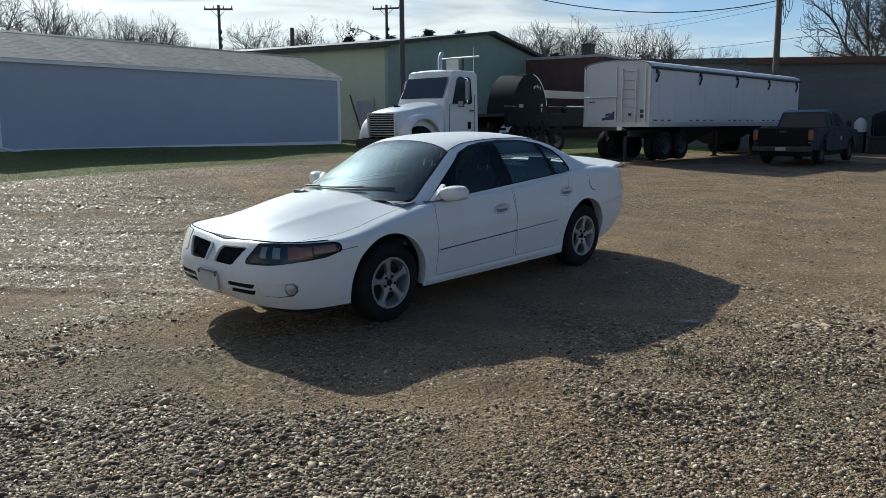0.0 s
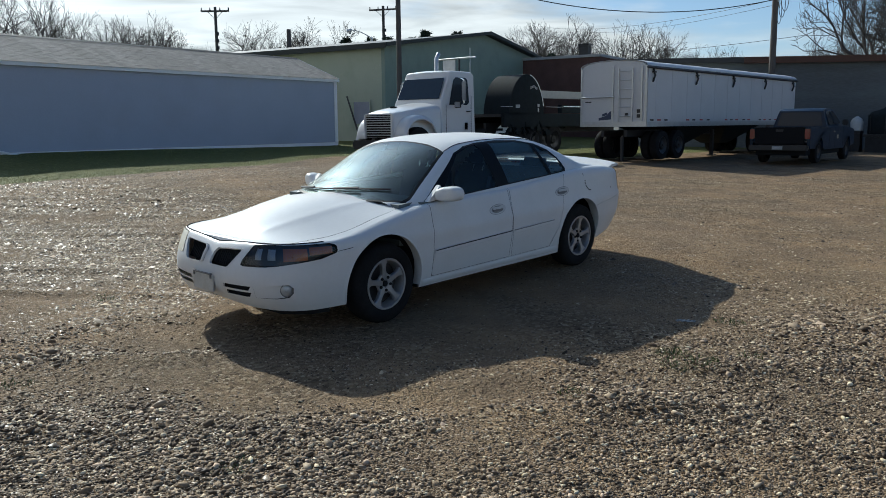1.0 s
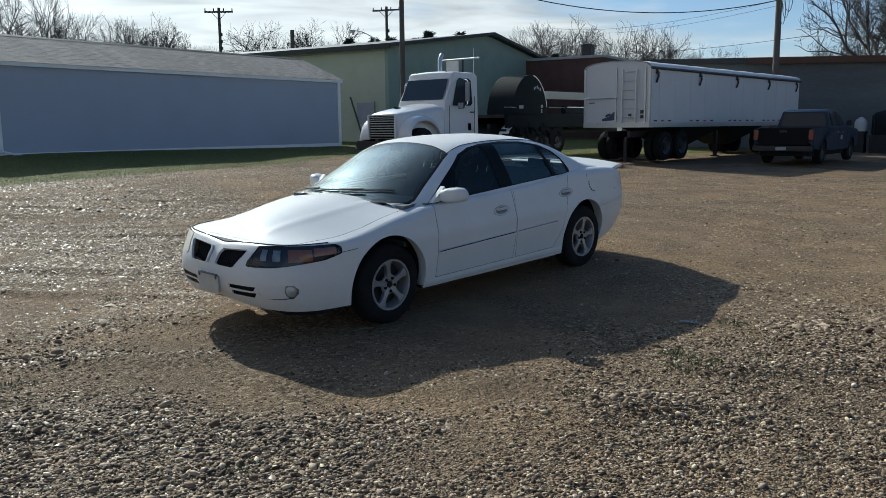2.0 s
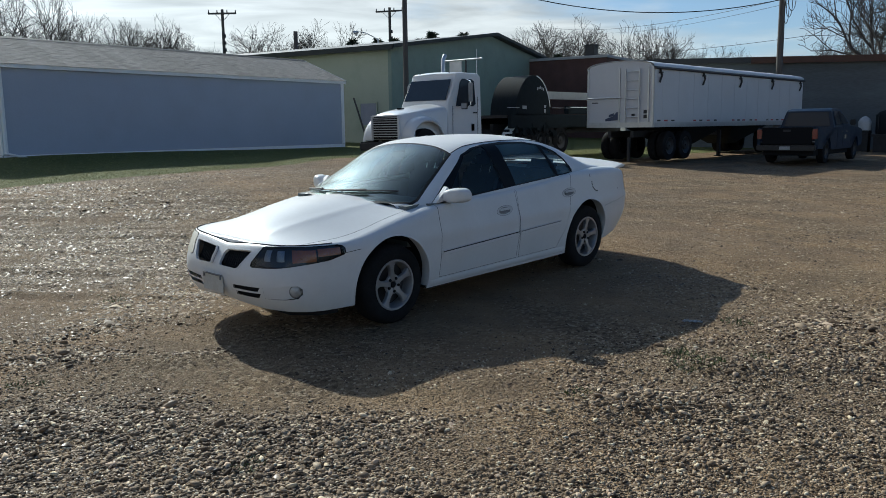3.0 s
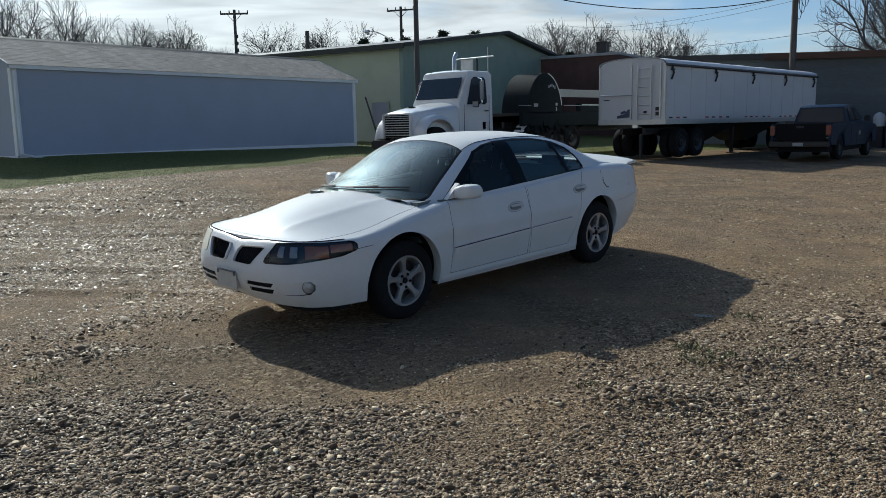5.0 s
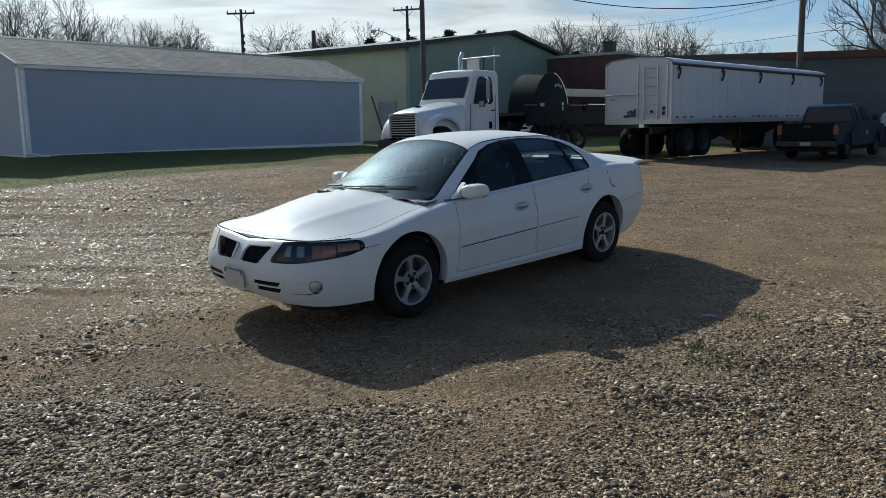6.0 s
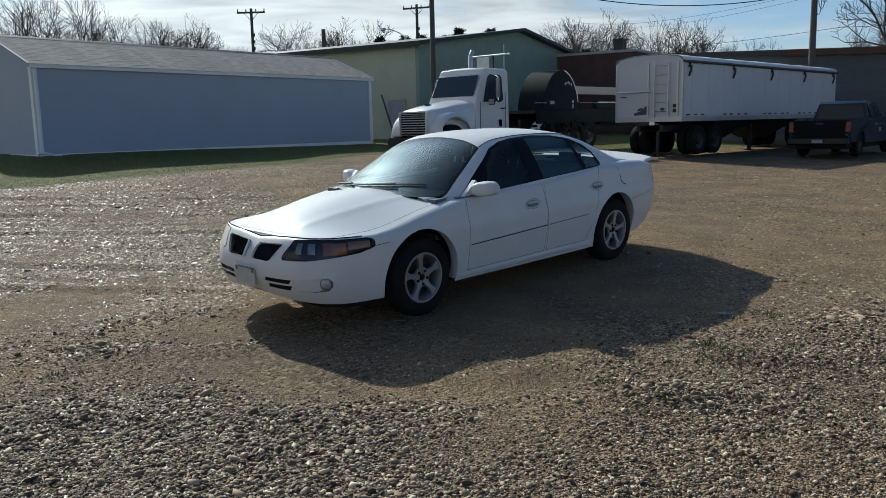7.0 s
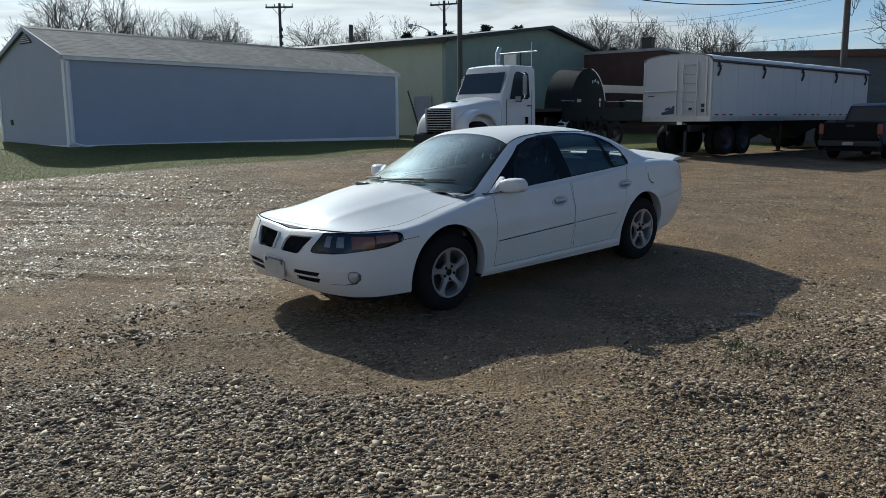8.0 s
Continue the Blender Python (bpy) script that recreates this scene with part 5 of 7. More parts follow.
        spin(b3, [(-0.02, 0.210), (0.002, 0.218), (0.010, 0.213), (0.009, 0.198), (-0.015, 0.187), (-0.10, 0.178), (-0.17, 0.19)], c, 1, 48, sign)
        rim_ob = part("rim", b3, M_ALLOY, w, "silver alloy rim", 40)
        b3 = bmesh.new()
        spin(b3, [(-0.085, 0.002), (-0.085, 0.19)], c, 1, 32, sign)
        part("brake_disc", b3, M_DARKSTEEL, w)
        for k in range(5):
            a = turn + 2 * math.pi * k / 5
            b3 = bmesh.new()
            rows = []
            for r, hw, d in ((0.030, 0.032, -0.014), (0.070, 0.028, -0.008), (0.105, 0.021, -0.005), (0.145, 0.022, -0.003), (0.172, 0.032, -0.001), (0.197, 0.056, 0.001)):
                row = []
                for off, dep in ((-hw, d - 0.035), (-hw, d - 0.006), (-hw * 0.75, d), (hw * 0.75, d), (hw, d - 0.006), (hw, d - 0.035)):
                    row.append((c[0] + r * math.sin(a) + off * math.cos(a), yo + sign * dep, c[2] + r * math.cos(a) - off * math.sin(a)))
                rows.append(row)
            vs = grid(b3, rows, close=True)
            b3.faces.new(vs[0])
            b3.faces.new(vs[-1])
            part("spoke", b3, M_ALLOY, w, smooth=30)
            al = a + math.pi / 5
            # dark disc for a lug hole, the recess's shade put into its colour
            b3 = bmesh.new()
            rod(b3, (c[0] + 0.056 * math.sin(al), yo + sign * -0.03, c[2] + 0.056 * math.cos(al)), (c[0] + 0.056 * math.sin(al), yo + sign * -0.004, c[2] + 0.056 * math.cos(al)), 0.0125, seg=10)
            part("lug_nut", b3, M_GAP, w)
        b3 = bmesh.new()
        spin(b3, [(-0.03, 0.088), (-0.016, 0.082), (-0.012, 0.045)], c, 1, 28, sign)
        part("hub", b3, M_ALLOY, w, smooth=40)
        b3 = bmesh.new()
        spin(b3, [(-0.02, 0.024), (-0.008, 0.022), (-0.004, 0.012), (-0.003, 0.001)], c, 1, 24, sign)
        part("hub_cap", b3, M_GAP, w, "dark hub cap", 40)

    for x, sign, turn in ((-1.425, -1, -0.10), (1.425, -1, 0.16), (-1.425, 1, 0.3), (1.425, 1, 0.7)):
        wheel(x, sign, turn)
    return car


sedan()
# ---- vehicles behind ----
def road_wheel(parent, c, r, width, sign, hub=M_ALU, hub_r=0.55, name="wheel"):
    """A wheel whose outer face looks along sign * y."""
    b = bmesh.new()
    spin(b, [(-width, r * 0.6), (-width - 0.005, r * 0.8), (-width + 0.03, r * 0.97), (-width + 0.06, r), (-0.06, r), (-0.02, r * 0.97), (0.0, r * 0.80), (-0.005, r * 0.62), (-0.03, r * 0.58)], c, 1, 32, sign)
    w = part(name, b, M_RUBBER, parent, smooth=45)
    b = bmesh.new()
    spin(b, [(-0.02, r * 0.60), (-0.01, r * 0.58), (-0.05, r * 0.50), (-0.08, r * 0.30), (-0.03, r * 0.27), (-0.02, r * 0.05)], c, 1, 28, sign)
    part("rim", b, hub, w, smooth=40)
    return w


def semi_truck():
    t = thing("semi_truck", Matrix.Translation((10.56, 13.64, 0.42)) @ Matrix.Scale(1.065, 4), "white day-cab semi truck with a chrome exhaust stack", "truck")
    # hood, narrowing to the grille
    rows = []
    for x, hw, zt, zs in ((1.04, 0.62, 1.27, 1.20), (1.12, 0.68, 1.335, 1.26), (1.5, 0.76, 1.42, 1.33), (2.1, 0.86, 1.53, 1.42), (2.7, 0.95, 1.63, 1.50), (3.05, 0.99, 1.69, 1.54)):
        row = [(x, -hw, 0.72), (x, -hw, zs - 0.12), (x, -hw + 0.03, zs - 0.03)]
        row += [(x, hw * k, zs + (zt - zs) * (1 - abs(k) ** 2.4)) for k in np.linspace(-0.92, 0.92, 11)]
        row += [(x, hw - 0.03, zs - 0.03), (x, hw, zs - 0.12), (x, hw, 0.72)]
        rows.append(row)
    b = bmesh.new()
    vs = grid(b, rows)
    b.faces.new(vs[0])
    b.faces.new(vs[-1])
    hood = part("hood", b, M_TRUCK, t, smooth=40)
    part("nose_panel", boxes(((1.02, -0.98, 0.69), (1.12, 0.98, 0.78)), bevel=0.02), M_TRUCK, t)
    part("hood_scoop", boxes(((1.65, -0.10, 1.462), (1.85, 0.10, 1.50)), bevel=0.015), M_GAP, hood)
    # grille
    b = bmesh.new()
    box(b, (0.975, -0.56, 0.70), (1.035, 0.56, 1.235), 0.02)
    grille = part("grille", b, M_GAP, t, "dark grille with bright bars")
    for k in range(9):
        z = 0.745 + k * 0.055
        part("grille_bar", boxes(((0.945, -0.55, z), (0.974, 0.55, z + 0.020))), M_ALU, grille)
    part("grille_frame", boxes(((0.935, -0.62, 0.68), (1.03, -0.561, 1.26)), ((0.935, 0.561, 0.68), (1.03, 0.62, 1.26)), ((0.935, -0.561, 1.237), (1.03, 0.561, 1.28))), M_TRUCK, grille)
    # front fenders over the wheels, with lamps
    for s in (-1, 1):
        rows = []
        for a in np.linspace(0.02, math.pi * 0.98, 18):
            x, z = 1.92 - 0.78 * math.cos(a) * (1.12 if math.cos(a) > 0 else 1.0), 0.60 + 0.60 * math.sin(a) ** 0.8
            rows.append([(x, s * 0.66, z + 0.06), (x, s * 0.95, z + 0.05), (x, s * 1.08, z), (x, s * 1.12, z - 0.08), (x, s * 1.10, z - 0.11)])
        b = bmesh.new()
        grid(b, rows)
        fender = part("fender", b, M_TRUCK, t, smooth=50)
        b = bmesh.new()
        box(b, (1.10, s * 0.90 - 0.20, 0.66), (1.24, s * 0.90 + 0.20, 0.90), 0.05)
        part("headlamp", b, M_LAMPGLASS, fender, "clear headlamp")
        road_wheel(t, (1.92, s * 1.08, 0.51), 0.51, 0.30, s)
    b = bmesh.new()
    box(b, (0.84, -1.12, 0.36), (1.06, 1.12, 0.63), 0.05)
    part("bumper", b, M_DARKSTEEL, t, "dark steel bumper")
    # cab
    side = [(3.00, 0.55), (3.00, 1.66), (3.40, 2.47), (3.42, 2.60), (3.50, 2.65), (4.40, 2.64), (4.50, 2.56), (4.50, 0.55)]
    b = bmesh.new()
    rows = []
    for y, k in ((-1.03, 0.0), (-1.02, 0.012), (-0.97, 0.03), (-0.5, 0.05), (0, 0.06), (0.5, 0.05), (0.97, 0.03), (1.02, 0.012), (1.03, 0.0)):
        row = []
        for x, z in side:
            g = k - 0.03
            taper = 0.07 * max(0, (z - 1.6))
            row.append((x - (g * 0.6 if x < 3.6 else -g * 0.3), y * (1 - taper), z + (g if z > 2.5 else 0)))
        rows.append(row)
    vs = grid(b, rows, close=True)
    b.faces.new(vs[0])
    b.faces.new(vs[-1])
    cab = part("cab", b, M_TRUCK, t, smooth=28)
    b = bmesh.new()
    v = [b.verts.new(Vector(p) + Vector((-0.062, 0, 0.022))) for p in ((3.085, -0.91, 1.76), (3.085, 0.91, 1.76), (3.375, 0.865, 2.40), (3.375, -0.865, 2.40))]
    b.faces.new(v)
    part("windscreen", thicken(b, 0.012), M_DARKGLASS, cab, "dark windscreen")
    for s in (-1, 1):
        yy = s * 1.036
        b = bmesh.new()
        prism(b, [(3.34, 1.60), (3.58, 2.36), (3.68, 2.45), (4.10, 2.45), (4.20, 2.38), (4.22, 1.68), (4.12, 1.60)], 1, yy * 0.985, yy * 0.988)
        for v in b.verts:
            v.co.y *= 1 - 0.07 * max(0, v.co.z - 1.6)
            v.co.y += s * 0.012
        part("side_window", b, M_DARKGLASS, cab)
        door = part("door_seam", boxes(((3.20, s * 1.034 - 0.003, 0.62), (3.215, s * 1.034 + 0.003, 1.6)), ((4.30, s * 1.034 - 0.003, 0.62), (4.315, s * 1.034 + 0.003, 1.9)), ((3.20, s * 1.034 - 0.003, 0.60), (4.315, s * 1.034 + 0.003, 0.615))), M_GAP, cab)
        part("door_handle", boxes(((4.10, s * 1.045 - 0.015, 1.38), (4.26, s * 1.045 + 0.015, 1.42))), M_BLACK, door)
        b = bmesh.new()
        box(b, (3.62, s * 1.36 - 0.085, 1.72), (3.67, s * 1.36 + 0.085, 2.32), 0.02)
        mir = part("mirror", b, M_MIRRORBACK, t, "tall side mirror")
        part("mirror_arm", rods(((3.64, s * 1.36, 2.36), (3.75, s * 1.0, 2.45)), ((3.64, s * 1.36, 1.64), (3.70, s * 1.02, 1.52)), ((3.64, s * 1.36, 1.64), (3.64, s * 1.36, 2.37)), r=0.018), M_CHROME, mir)
        b = bmesh.new()
        box(b, (3.42, s * 1.30 - 0.13, 1.50), (3.46, s * 1.30 + 0.13, 1.70), 0.015)
        wide = part("wide_mirror", b, M_BLACK, mir, "wide lower mirror in a black rim")
        part("mirror_back", boxes(((3.405, s * 1.30 - 0.105, 1.525), (3.4185, s * 1.30 + 0.105, 1.675))), M_MIRRORBACK, wide)
        part("step", boxes(((3.0, s * 1.02 - 0.14, 0.36), (4.4, s * 1.02 + 0.06, 0.42))), M_ALU, t)
        b = bmesh.new()
        rod(b, (3.05, s * 0.80, 0.58), (4.4, s * 0.80, 0.58), 0.26, seg=24)
        part("fuel_tank", b, M_ALU, t, smooth=40)
    for k in range(5):
        y = -0.64 + 0.32 * k
        b = bmesh.new()
        box(b, (3.46, y - 0.035, 2.605), (3.54, y + 0.035, 2.665), 0.012)
        part("marker_lamp", b, M_SHUT, cab)
        part("badge", boxes(((4.02, -1.046, 0.88), (4.14, -1.038, 1.06))), M_BLACK, cab, "small dark badge")
    # exhaust stack, deflector and rack behind the cab
    b = bmesh.new()
    tube(b, [(4.66, 0.80, 0.9), (4.66, 0.80, 3.18), (4.80, 0.84, 3.34)], 0.075, 14)
    part("exhaust_pipe", b, M_ALU, t, "bright exhaust stack", 40)
    part("rack_panel", boxes(((4.70, 0.02, 0.9), (4.74, 0.55, 3.10))), M_ALU, t, "flat metal panel behind the cab")
    part("rack_bar", rods(((4.85, -0.75, 3.15), (4.85, 0.95, 3.15)), r=0.03), M_ALU, t)
    part("rack_post", rods(((4.85, -0.05, 0.9), (4.85, -0.05, 3.15)), r=0.03), M_DARKSTEEL, t)
    part("whip_aerial", rods(((4.85, -0.52, 0.9), (4.85, -0.52, 3.45)), r=0.014), M_ALU, t)
    # frame and driven wheels
    part("frame_rail", boxes(((1.3, -0.46, 0.62), (8.4, -0.36, 0.88)), ((1.3, 0.36, 0.62), (8.4, 0.46, 0.88))), M_DARKSTEEL, t)
    for x in (6.7, 8.05):
        for s in (-1, 1):
            road_wheel(t, (x, s * 1.16, 0.51), 0.51, 0.30, s, M_DARKSTEEL)
            road_wheel(t, (x, s * 0.83, 0.51), 0.51, 0.30, s, M_DARKSTEEL)
    for s in (-1, 1):                                          # bright quarter guards before the driven wheels
        b = bmesh.new()
        grid(b, [[(6.25 - 0.52 * math.cos(a), s * y, 0.47 + 0.54 * math.sin(a)) for a in np.linspace(0.5, 1.5, 12)] for y in (0.80, 0.90, 1.05, 1.17, 1.20)])
        part("quarter_guard", thicken(b, 0.015), M_WHITE, t, "bright curved wheel guard", 40)
    part("fifth_wheel", boxes(((6.6, -0.45, 0.98), (7.7, 0.45, 1.08)), bevel=0.03), M_DARKSTEEL, t)
    b = bmesh.new()
    for k in range(4):
        pts = [(4.6 + 0.4 * math.sin(q * 1.3 + k), -0.5 + 0.25 * k + 0.1 * math.sin(q * 2 + k), 1.25 - 0.35 * math.sin(math.pi * q / 6)) for q in range(7)]
        tube(b, pts, 0.018, 6)
    part("air_hose", b, M_REDPAINT, t)
    # a short high hood before a tall cab
    for ob in t.children_recursive:
        if ob.type == "MESH" and "wheel" not in ob.name and "rim" not in ob.name:
            for v in ob.data.vertices:
                x, z = v.co.x, v.co.z
                up = min(1.0, max(0.0, (z - 0.66) / 0.45))
                if x < 3.05:
                    v.co.x = 2.95 - (3.05 - x) * 0.83
                    v.co.z = z + up * (0.09 + 0.06 * min(1.0, (3.05 - x) / 1.5))
                else:
                    v.co.x = x - 0.10 * max(0.0, 1 - (x - 3.05) / 1.4)
                    v.co.z = z + up * 0.09
    return t


M_LAMPGLASS = mat("truck_lamp_glass", (0.62, 0.64, 0.66), 0.25, 0.1, var=0.15, scale=14, coat=0.5)
M_MIRRORBACK = mat("dull_mirror_back", (0.30, 0.31, 0.33), 0.45, 0.3, var=0.1)
M_DIMMARK = mat("dim_white_mark", (0.34, 0.35, 0.36), 0.7, var=0.2, scale=12)
M_DARKGLASS = mat("dark_vehicle_glass", (0.014, 0.022, 0.034), 0.10, var=0.1, spec=0.3)
semi_truck()


def black_trailer():
    t = thing("black_trailer", Matrix.Translation((16.3, 13.6, 0.45)) @ Matrix.Diagonal((1, 1, 1.06, 1)), "black deck trailer with a round front housing and white markings", "trailer")
    # round housing across the front
    prof = [(1.75 + 1.05 * math.cos(a), 1.32 + 1.42 * math.sin(a)) for a in np.linspace(0.0, math.pi, 22)]
    b = prism(bmesh.new(), prof, 1, -1.22, -0.05)
    house = part("housing", b, M_BLACKPAINT, t, smooth=30)
    # bright strip draws the sun's highlight along the arch's upper right edge
    part("housing_rim", prism(bmesh.new(), [(1.75 + 1.07 * math.cos(a), 1.32 + 1.44 * math.sin(a)) for a in np.linspace(0.25, 1.4, 16)] + [(1.75 + 1.04 * math.cos(a), 1.32 + 1.41 * math.sin(a)) for a in np.linspace(1.4, 0.25, 16)], 1, -1.235, -1.225), M_ALU, house)
    for k in range(5):
        x, z = 1.95 + 0.09 * k, 2.24 + 0.05 * math.sin(k * 0.9)
        part("white_mark", boxes(((x, -1.245, z), (x + 0.05, -1.236, z + 0.10 - 0.02 * (k % 2)))), M_DIMMARK, house)
    part("side_beam", boxes(((0.4, -1.24, 0.95), (9.0, -1.10, 1.42)), ((0.4, 1.10, 0.95), (9.0, 1.24, 1.42)), bevel=0.02), M_BLACKPAINT, t)
    part("upper_beam", boxes(((4.0, -1.22, 1.44), (9.0, -1.0, 1.72)), bevel=0.02), M_BLACKPAINT, t)
    part("stripe", boxes(((4.1, -1.228, 1.66), (8.9, -1.222, 1.69))), M_WHITE, t, "thin white stripe")
    part("stripe", boxes(((0.2, -1.252, 1.63), (0.9, -1.246, 1.648))), M_DIMMARK, t)
    for x0, z0, x1, z1, m in ((7.3, 1.50, 7.9, 1.56, M_WHITE), (7.8, 1.575, 8.4, 1.63, M_WHITE), (2.38, 1.64, 2.50, 1.74, M_DIMMARK), (2.40, 1.46, 2.47, 1.60, M_DIMMARK), (1.08, 1.60, 1.32, 1.71, M_DIMMARK), (2.9, 1.64, 4.0, 1.655, M_DIMMARK)):
        part("white_mark", boxes(((x0, -1.246, z0), (x1, -1.237, z1))), m, t)
    part("side_board", boxes(((3.1, 1.02, 2.06), (9.0, 1.08, 2.36)), bevel=0.01), mat("pale_board", (0.45, 0.42, 0.36), 0.7), t, "pale beige side board")
    part("deck", boxes(((0.4, -1.09, 1.30), (9.0, 1.09, 1.40))), M_DARKSTEEL, t)
    rng = random.Random(31)
    for k in range(22):
        x, z = 0.1 + 0.14 * k, rng.uniform(0.60, 0.95)
        b = bmesh.new()
        if k % 3:
            box(b, (x, -1.27, z), (x + rng.uniform(0.05, 0.30), -1.0, z + rng.uniform(0.06, 0.24)), 0.01)
        else:
            rod(b, (x, -1.24, z), (x + rng.uniform(-0.1, 0.3), -1.20, z + rng.uniform(-0.3, 0.3)), 0.025, seg=6)
        part("coupling_block" if k % 3 else "coupling_rod", b, M_BLACKPAINT, t)
    b = bmesh.new()
    tube(b, [(0.55, -1.25, 0.6), (0.75, -1.27, 1.05), (1.0, -1.26, 0.8), (1.4, -1.27, 0.98), (1.7, -1.27, 0.7)], 0.022, 6)
    part("chain", b, M_BLACKPAINT, t)
    for x in (2.3, 3.55):
        for s in (-1, 1):
            road_wheel(t, (x, s * 1.2, 0.50), 0.50, 0.30, s, M_DARKSTEEL)
    part("frame_rail", boxes(((0.3, -0.5, 0.75), (9.0, -0.38, 1.1)), ((0.3, 0.38, 0.75), (9.0, 0.5, 1.1))), M_DARKSTEEL, t)
    for s in (-1, 1):
        part("mudguard", prism(bmesh.new(), [(1.6, 0.9), (1.75, 1.08), (4.1, 1.08), (4.25, 0.9), (4.1, 1.04), (1.75, 1.04)], 1, s * 1.22 - 0.25 * (s > 0), s * 1.22 + 0.25 * (s < 0)), M_BLACKPAINT, t)
    return t


black_trailer()


def grain_trailer():
    t = thing("grain_trailer", Matrix.Translation((18.62, 9.13, 0.30)) @ pose(0, 0, 0, 0, 0, 0.4), "white hopper grain trailer with a rolled dark tarp", "trailer")
    L, hw, z0, z1 = 13.7, 1.28, 1.30, 3.14
    part("side_wall", boxes(((0.05, -hw, z0), (L, -hw + 0.05, z1)), bevel=0.01), M_TRAILER, t)
    part("side_wall", boxes(((0.05, hw - 0.05, z0), (L, hw, z1)), bevel=0.01), M_TRAILER, t)
    for x0 in (0.0, L - 0.05):
        arch = [(-hw + 0.051, z0), (hw - 0.051, z0)] + [((hw - 0.051) * math.cos(a), z1 + 0.22 * math.sin(a) ** 0.8) for a in np.linspace(0, math.pi, 14)]
        part("end_wall", prism(bmesh.new(), arch, 0, x0 + 0.003, x0 + 0.05), M_TRAILER, t)
    rows = []
    for x in np.linspace(-0.03, L + 0.03, 20):
        rows.append([(x, (hw + 0.02) * math.cos(a), z1 + 0.01 + (0.235 + 0.012 * math.sin(x * 3.1)) * max(0.0, math.sin(a)) ** 0.8) for a in np.linspace(0, math.pi, 15)])
    b = bmesh.new()
    grid(b, rows)
    tarp = part("tarp", thicken(b, 0.012), mat("grey_tarp", (0.62, 0.63, 0.64), 0.6, var=0.1, scale=2), t, "grey tarp over the top", 40)
    b = bmesh.new()
    rod(b, (-0.05, -hw - 0.045, z1 - 0.045), (L + 0.05, -hw - 0.045, z1 - 0.065), 0.045, seg=14)
    part("tarp_roll", b, M_TARP, tarp, "dark rolled tarp edge", 40)
    for k in range(5):
        x = 0.35 + k * 3.22
        b = bmesh.new()
        tube(b, [(x, -hw - 0.03, z1 - 0.08), (x + 0.05, -hw - 0.07, z1 - 0.30), (x - 0.02, -hw - 0.03, z1 - 0.52)], 0.035, 7)
        box(b, (x - 0.05, -hw - 0.06, z1 - 0.22), (x + 0.16, -hw - 0.005, z1 - 0.17))
        part("tarp_latch", b, M_BLACK, t, "black tarp latch")
    part("top_rail", boxes(((0.0, -hw - 0.025, z1 - 0.06), (L, -hw - 0.002, z1 + 0.02)), ((0.0, hw + 0.002, z1 - 0.06), (L, hw + 0.025, z1 + 0.02))), M_ALU, t)
    part("bottom_rail", boxes(((0.0, -hw - 0.03, z0 - 0.16), (L, -hw + 0.03, z0 - 0.004))), M_ALU, t, "dull aluminium bottom rail")
    part("bottom_rail", boxes(((0.0, hw - 0.03, z0 - 0.16), (L, hw + 0.03, z0 - 0.004))), M_ALU, t)
    part("end_rail", boxes(((-0.04, -hw, z0 - 0.16), (-0.002, hw, z0 + 0.02))), M_ALU, t)
    for k, x in enumerate((0.25, 0.75, 1.25, 2.9, 3.4, 4.0, 4.6, 6.2, 6.7, 7.2, 7.9, 8.4, 9.6, 10.1, 10.7, 11.3)):
        part("reflector", boxes(((x, -hw - 0.008, z0 + 0.035), (x + 0.24, -hw - 0.002, z0 + 0.085))), M_REDPAINT if k % 2 else M_BLACK, t)
    for k in range(11):
        x = 0.6 + k * 1.15
        part("side_post", boxes(((x, -hw - 0.006, z0 + 0.12), (x + 0.03, -hw - 0.001, z1 - 0.1))), M_TRAILER, t)
    for y in (-hw - 0.01, hw - 0.06):
        part("corner_post", boxes(((-0.03, y, z0 - 0.05), (-0.002, y + 0.07, z1)), bevel=0.008), M_ALU, t)
    # ladder, bars and marks on the end wall
    lad = part("ladder", boxes(((-0.10, -0.80, z0), (-0.06, -0.76, z1 - 0.05)), ((-0.10, -0.28, z0), (-0.06, -0.24, z1 - 0.05))), M_ALU, t, "aluminium ladder")
    for k in range(6):
        part("rung", rods(((-0.08, -0.76, z0 + 0.2 + k * 0.30), (-0.08, -0.28, z0 + 0.2 + k * 0.30)), r=0.016), M_ALU, lad)
    part("cross_bar", rods(((-0.08, -0.1, z0 + 0.85), (-0.08, 1.22, z0 + 0.85)), r=0.025), M_ALU, t)
    for y in (-1.12, -0.02):
        part("end_post", boxes(((-0.035, y, z0), (-0.004, y + 0.06, z1))), M_ALU, t)
    part("graphic", prism(bmesh.new(), [(-0.02, z0 + 0.10), (0.55, z0 + 0.06), (0.55, z0 + 0.14), (0.25, z0 + 0.22), (0.12, z0 + 0.36), (-0.02, z0 + 0.38)], 0, -0.012, -0.004), M_GRAPHIC, t, "small dark blue truck graphic")
    part("graphic", prism(bmesh.new(), [(0.20, z0 + 0.24), (0.42, z0 + 0.20), (0.40, z0 + 0.28), (0.22, z0 + 0.33)], 0, -0.016, -0.0125), M_GRAPHIC, t)
    for y, z in ((-1.0, 0.14), (-1.0, 0.30), (-0.55, 0.18)):
        part("label_plate", boxes(((-0.045, y - 0.06, z0 + z), (-0.036, y + 0.06, z0 + z + 0.12))), M_BLACK, t)
    part("label_plate", boxes(((-0.012, 0.85, z0 + 0.68), (-0.004, 1.1, z0 + 0.71))), M_BLACK, t)
    # hoppers and running gear
    for x0 in (4.1, 8.2):
        b = bmesh.new()
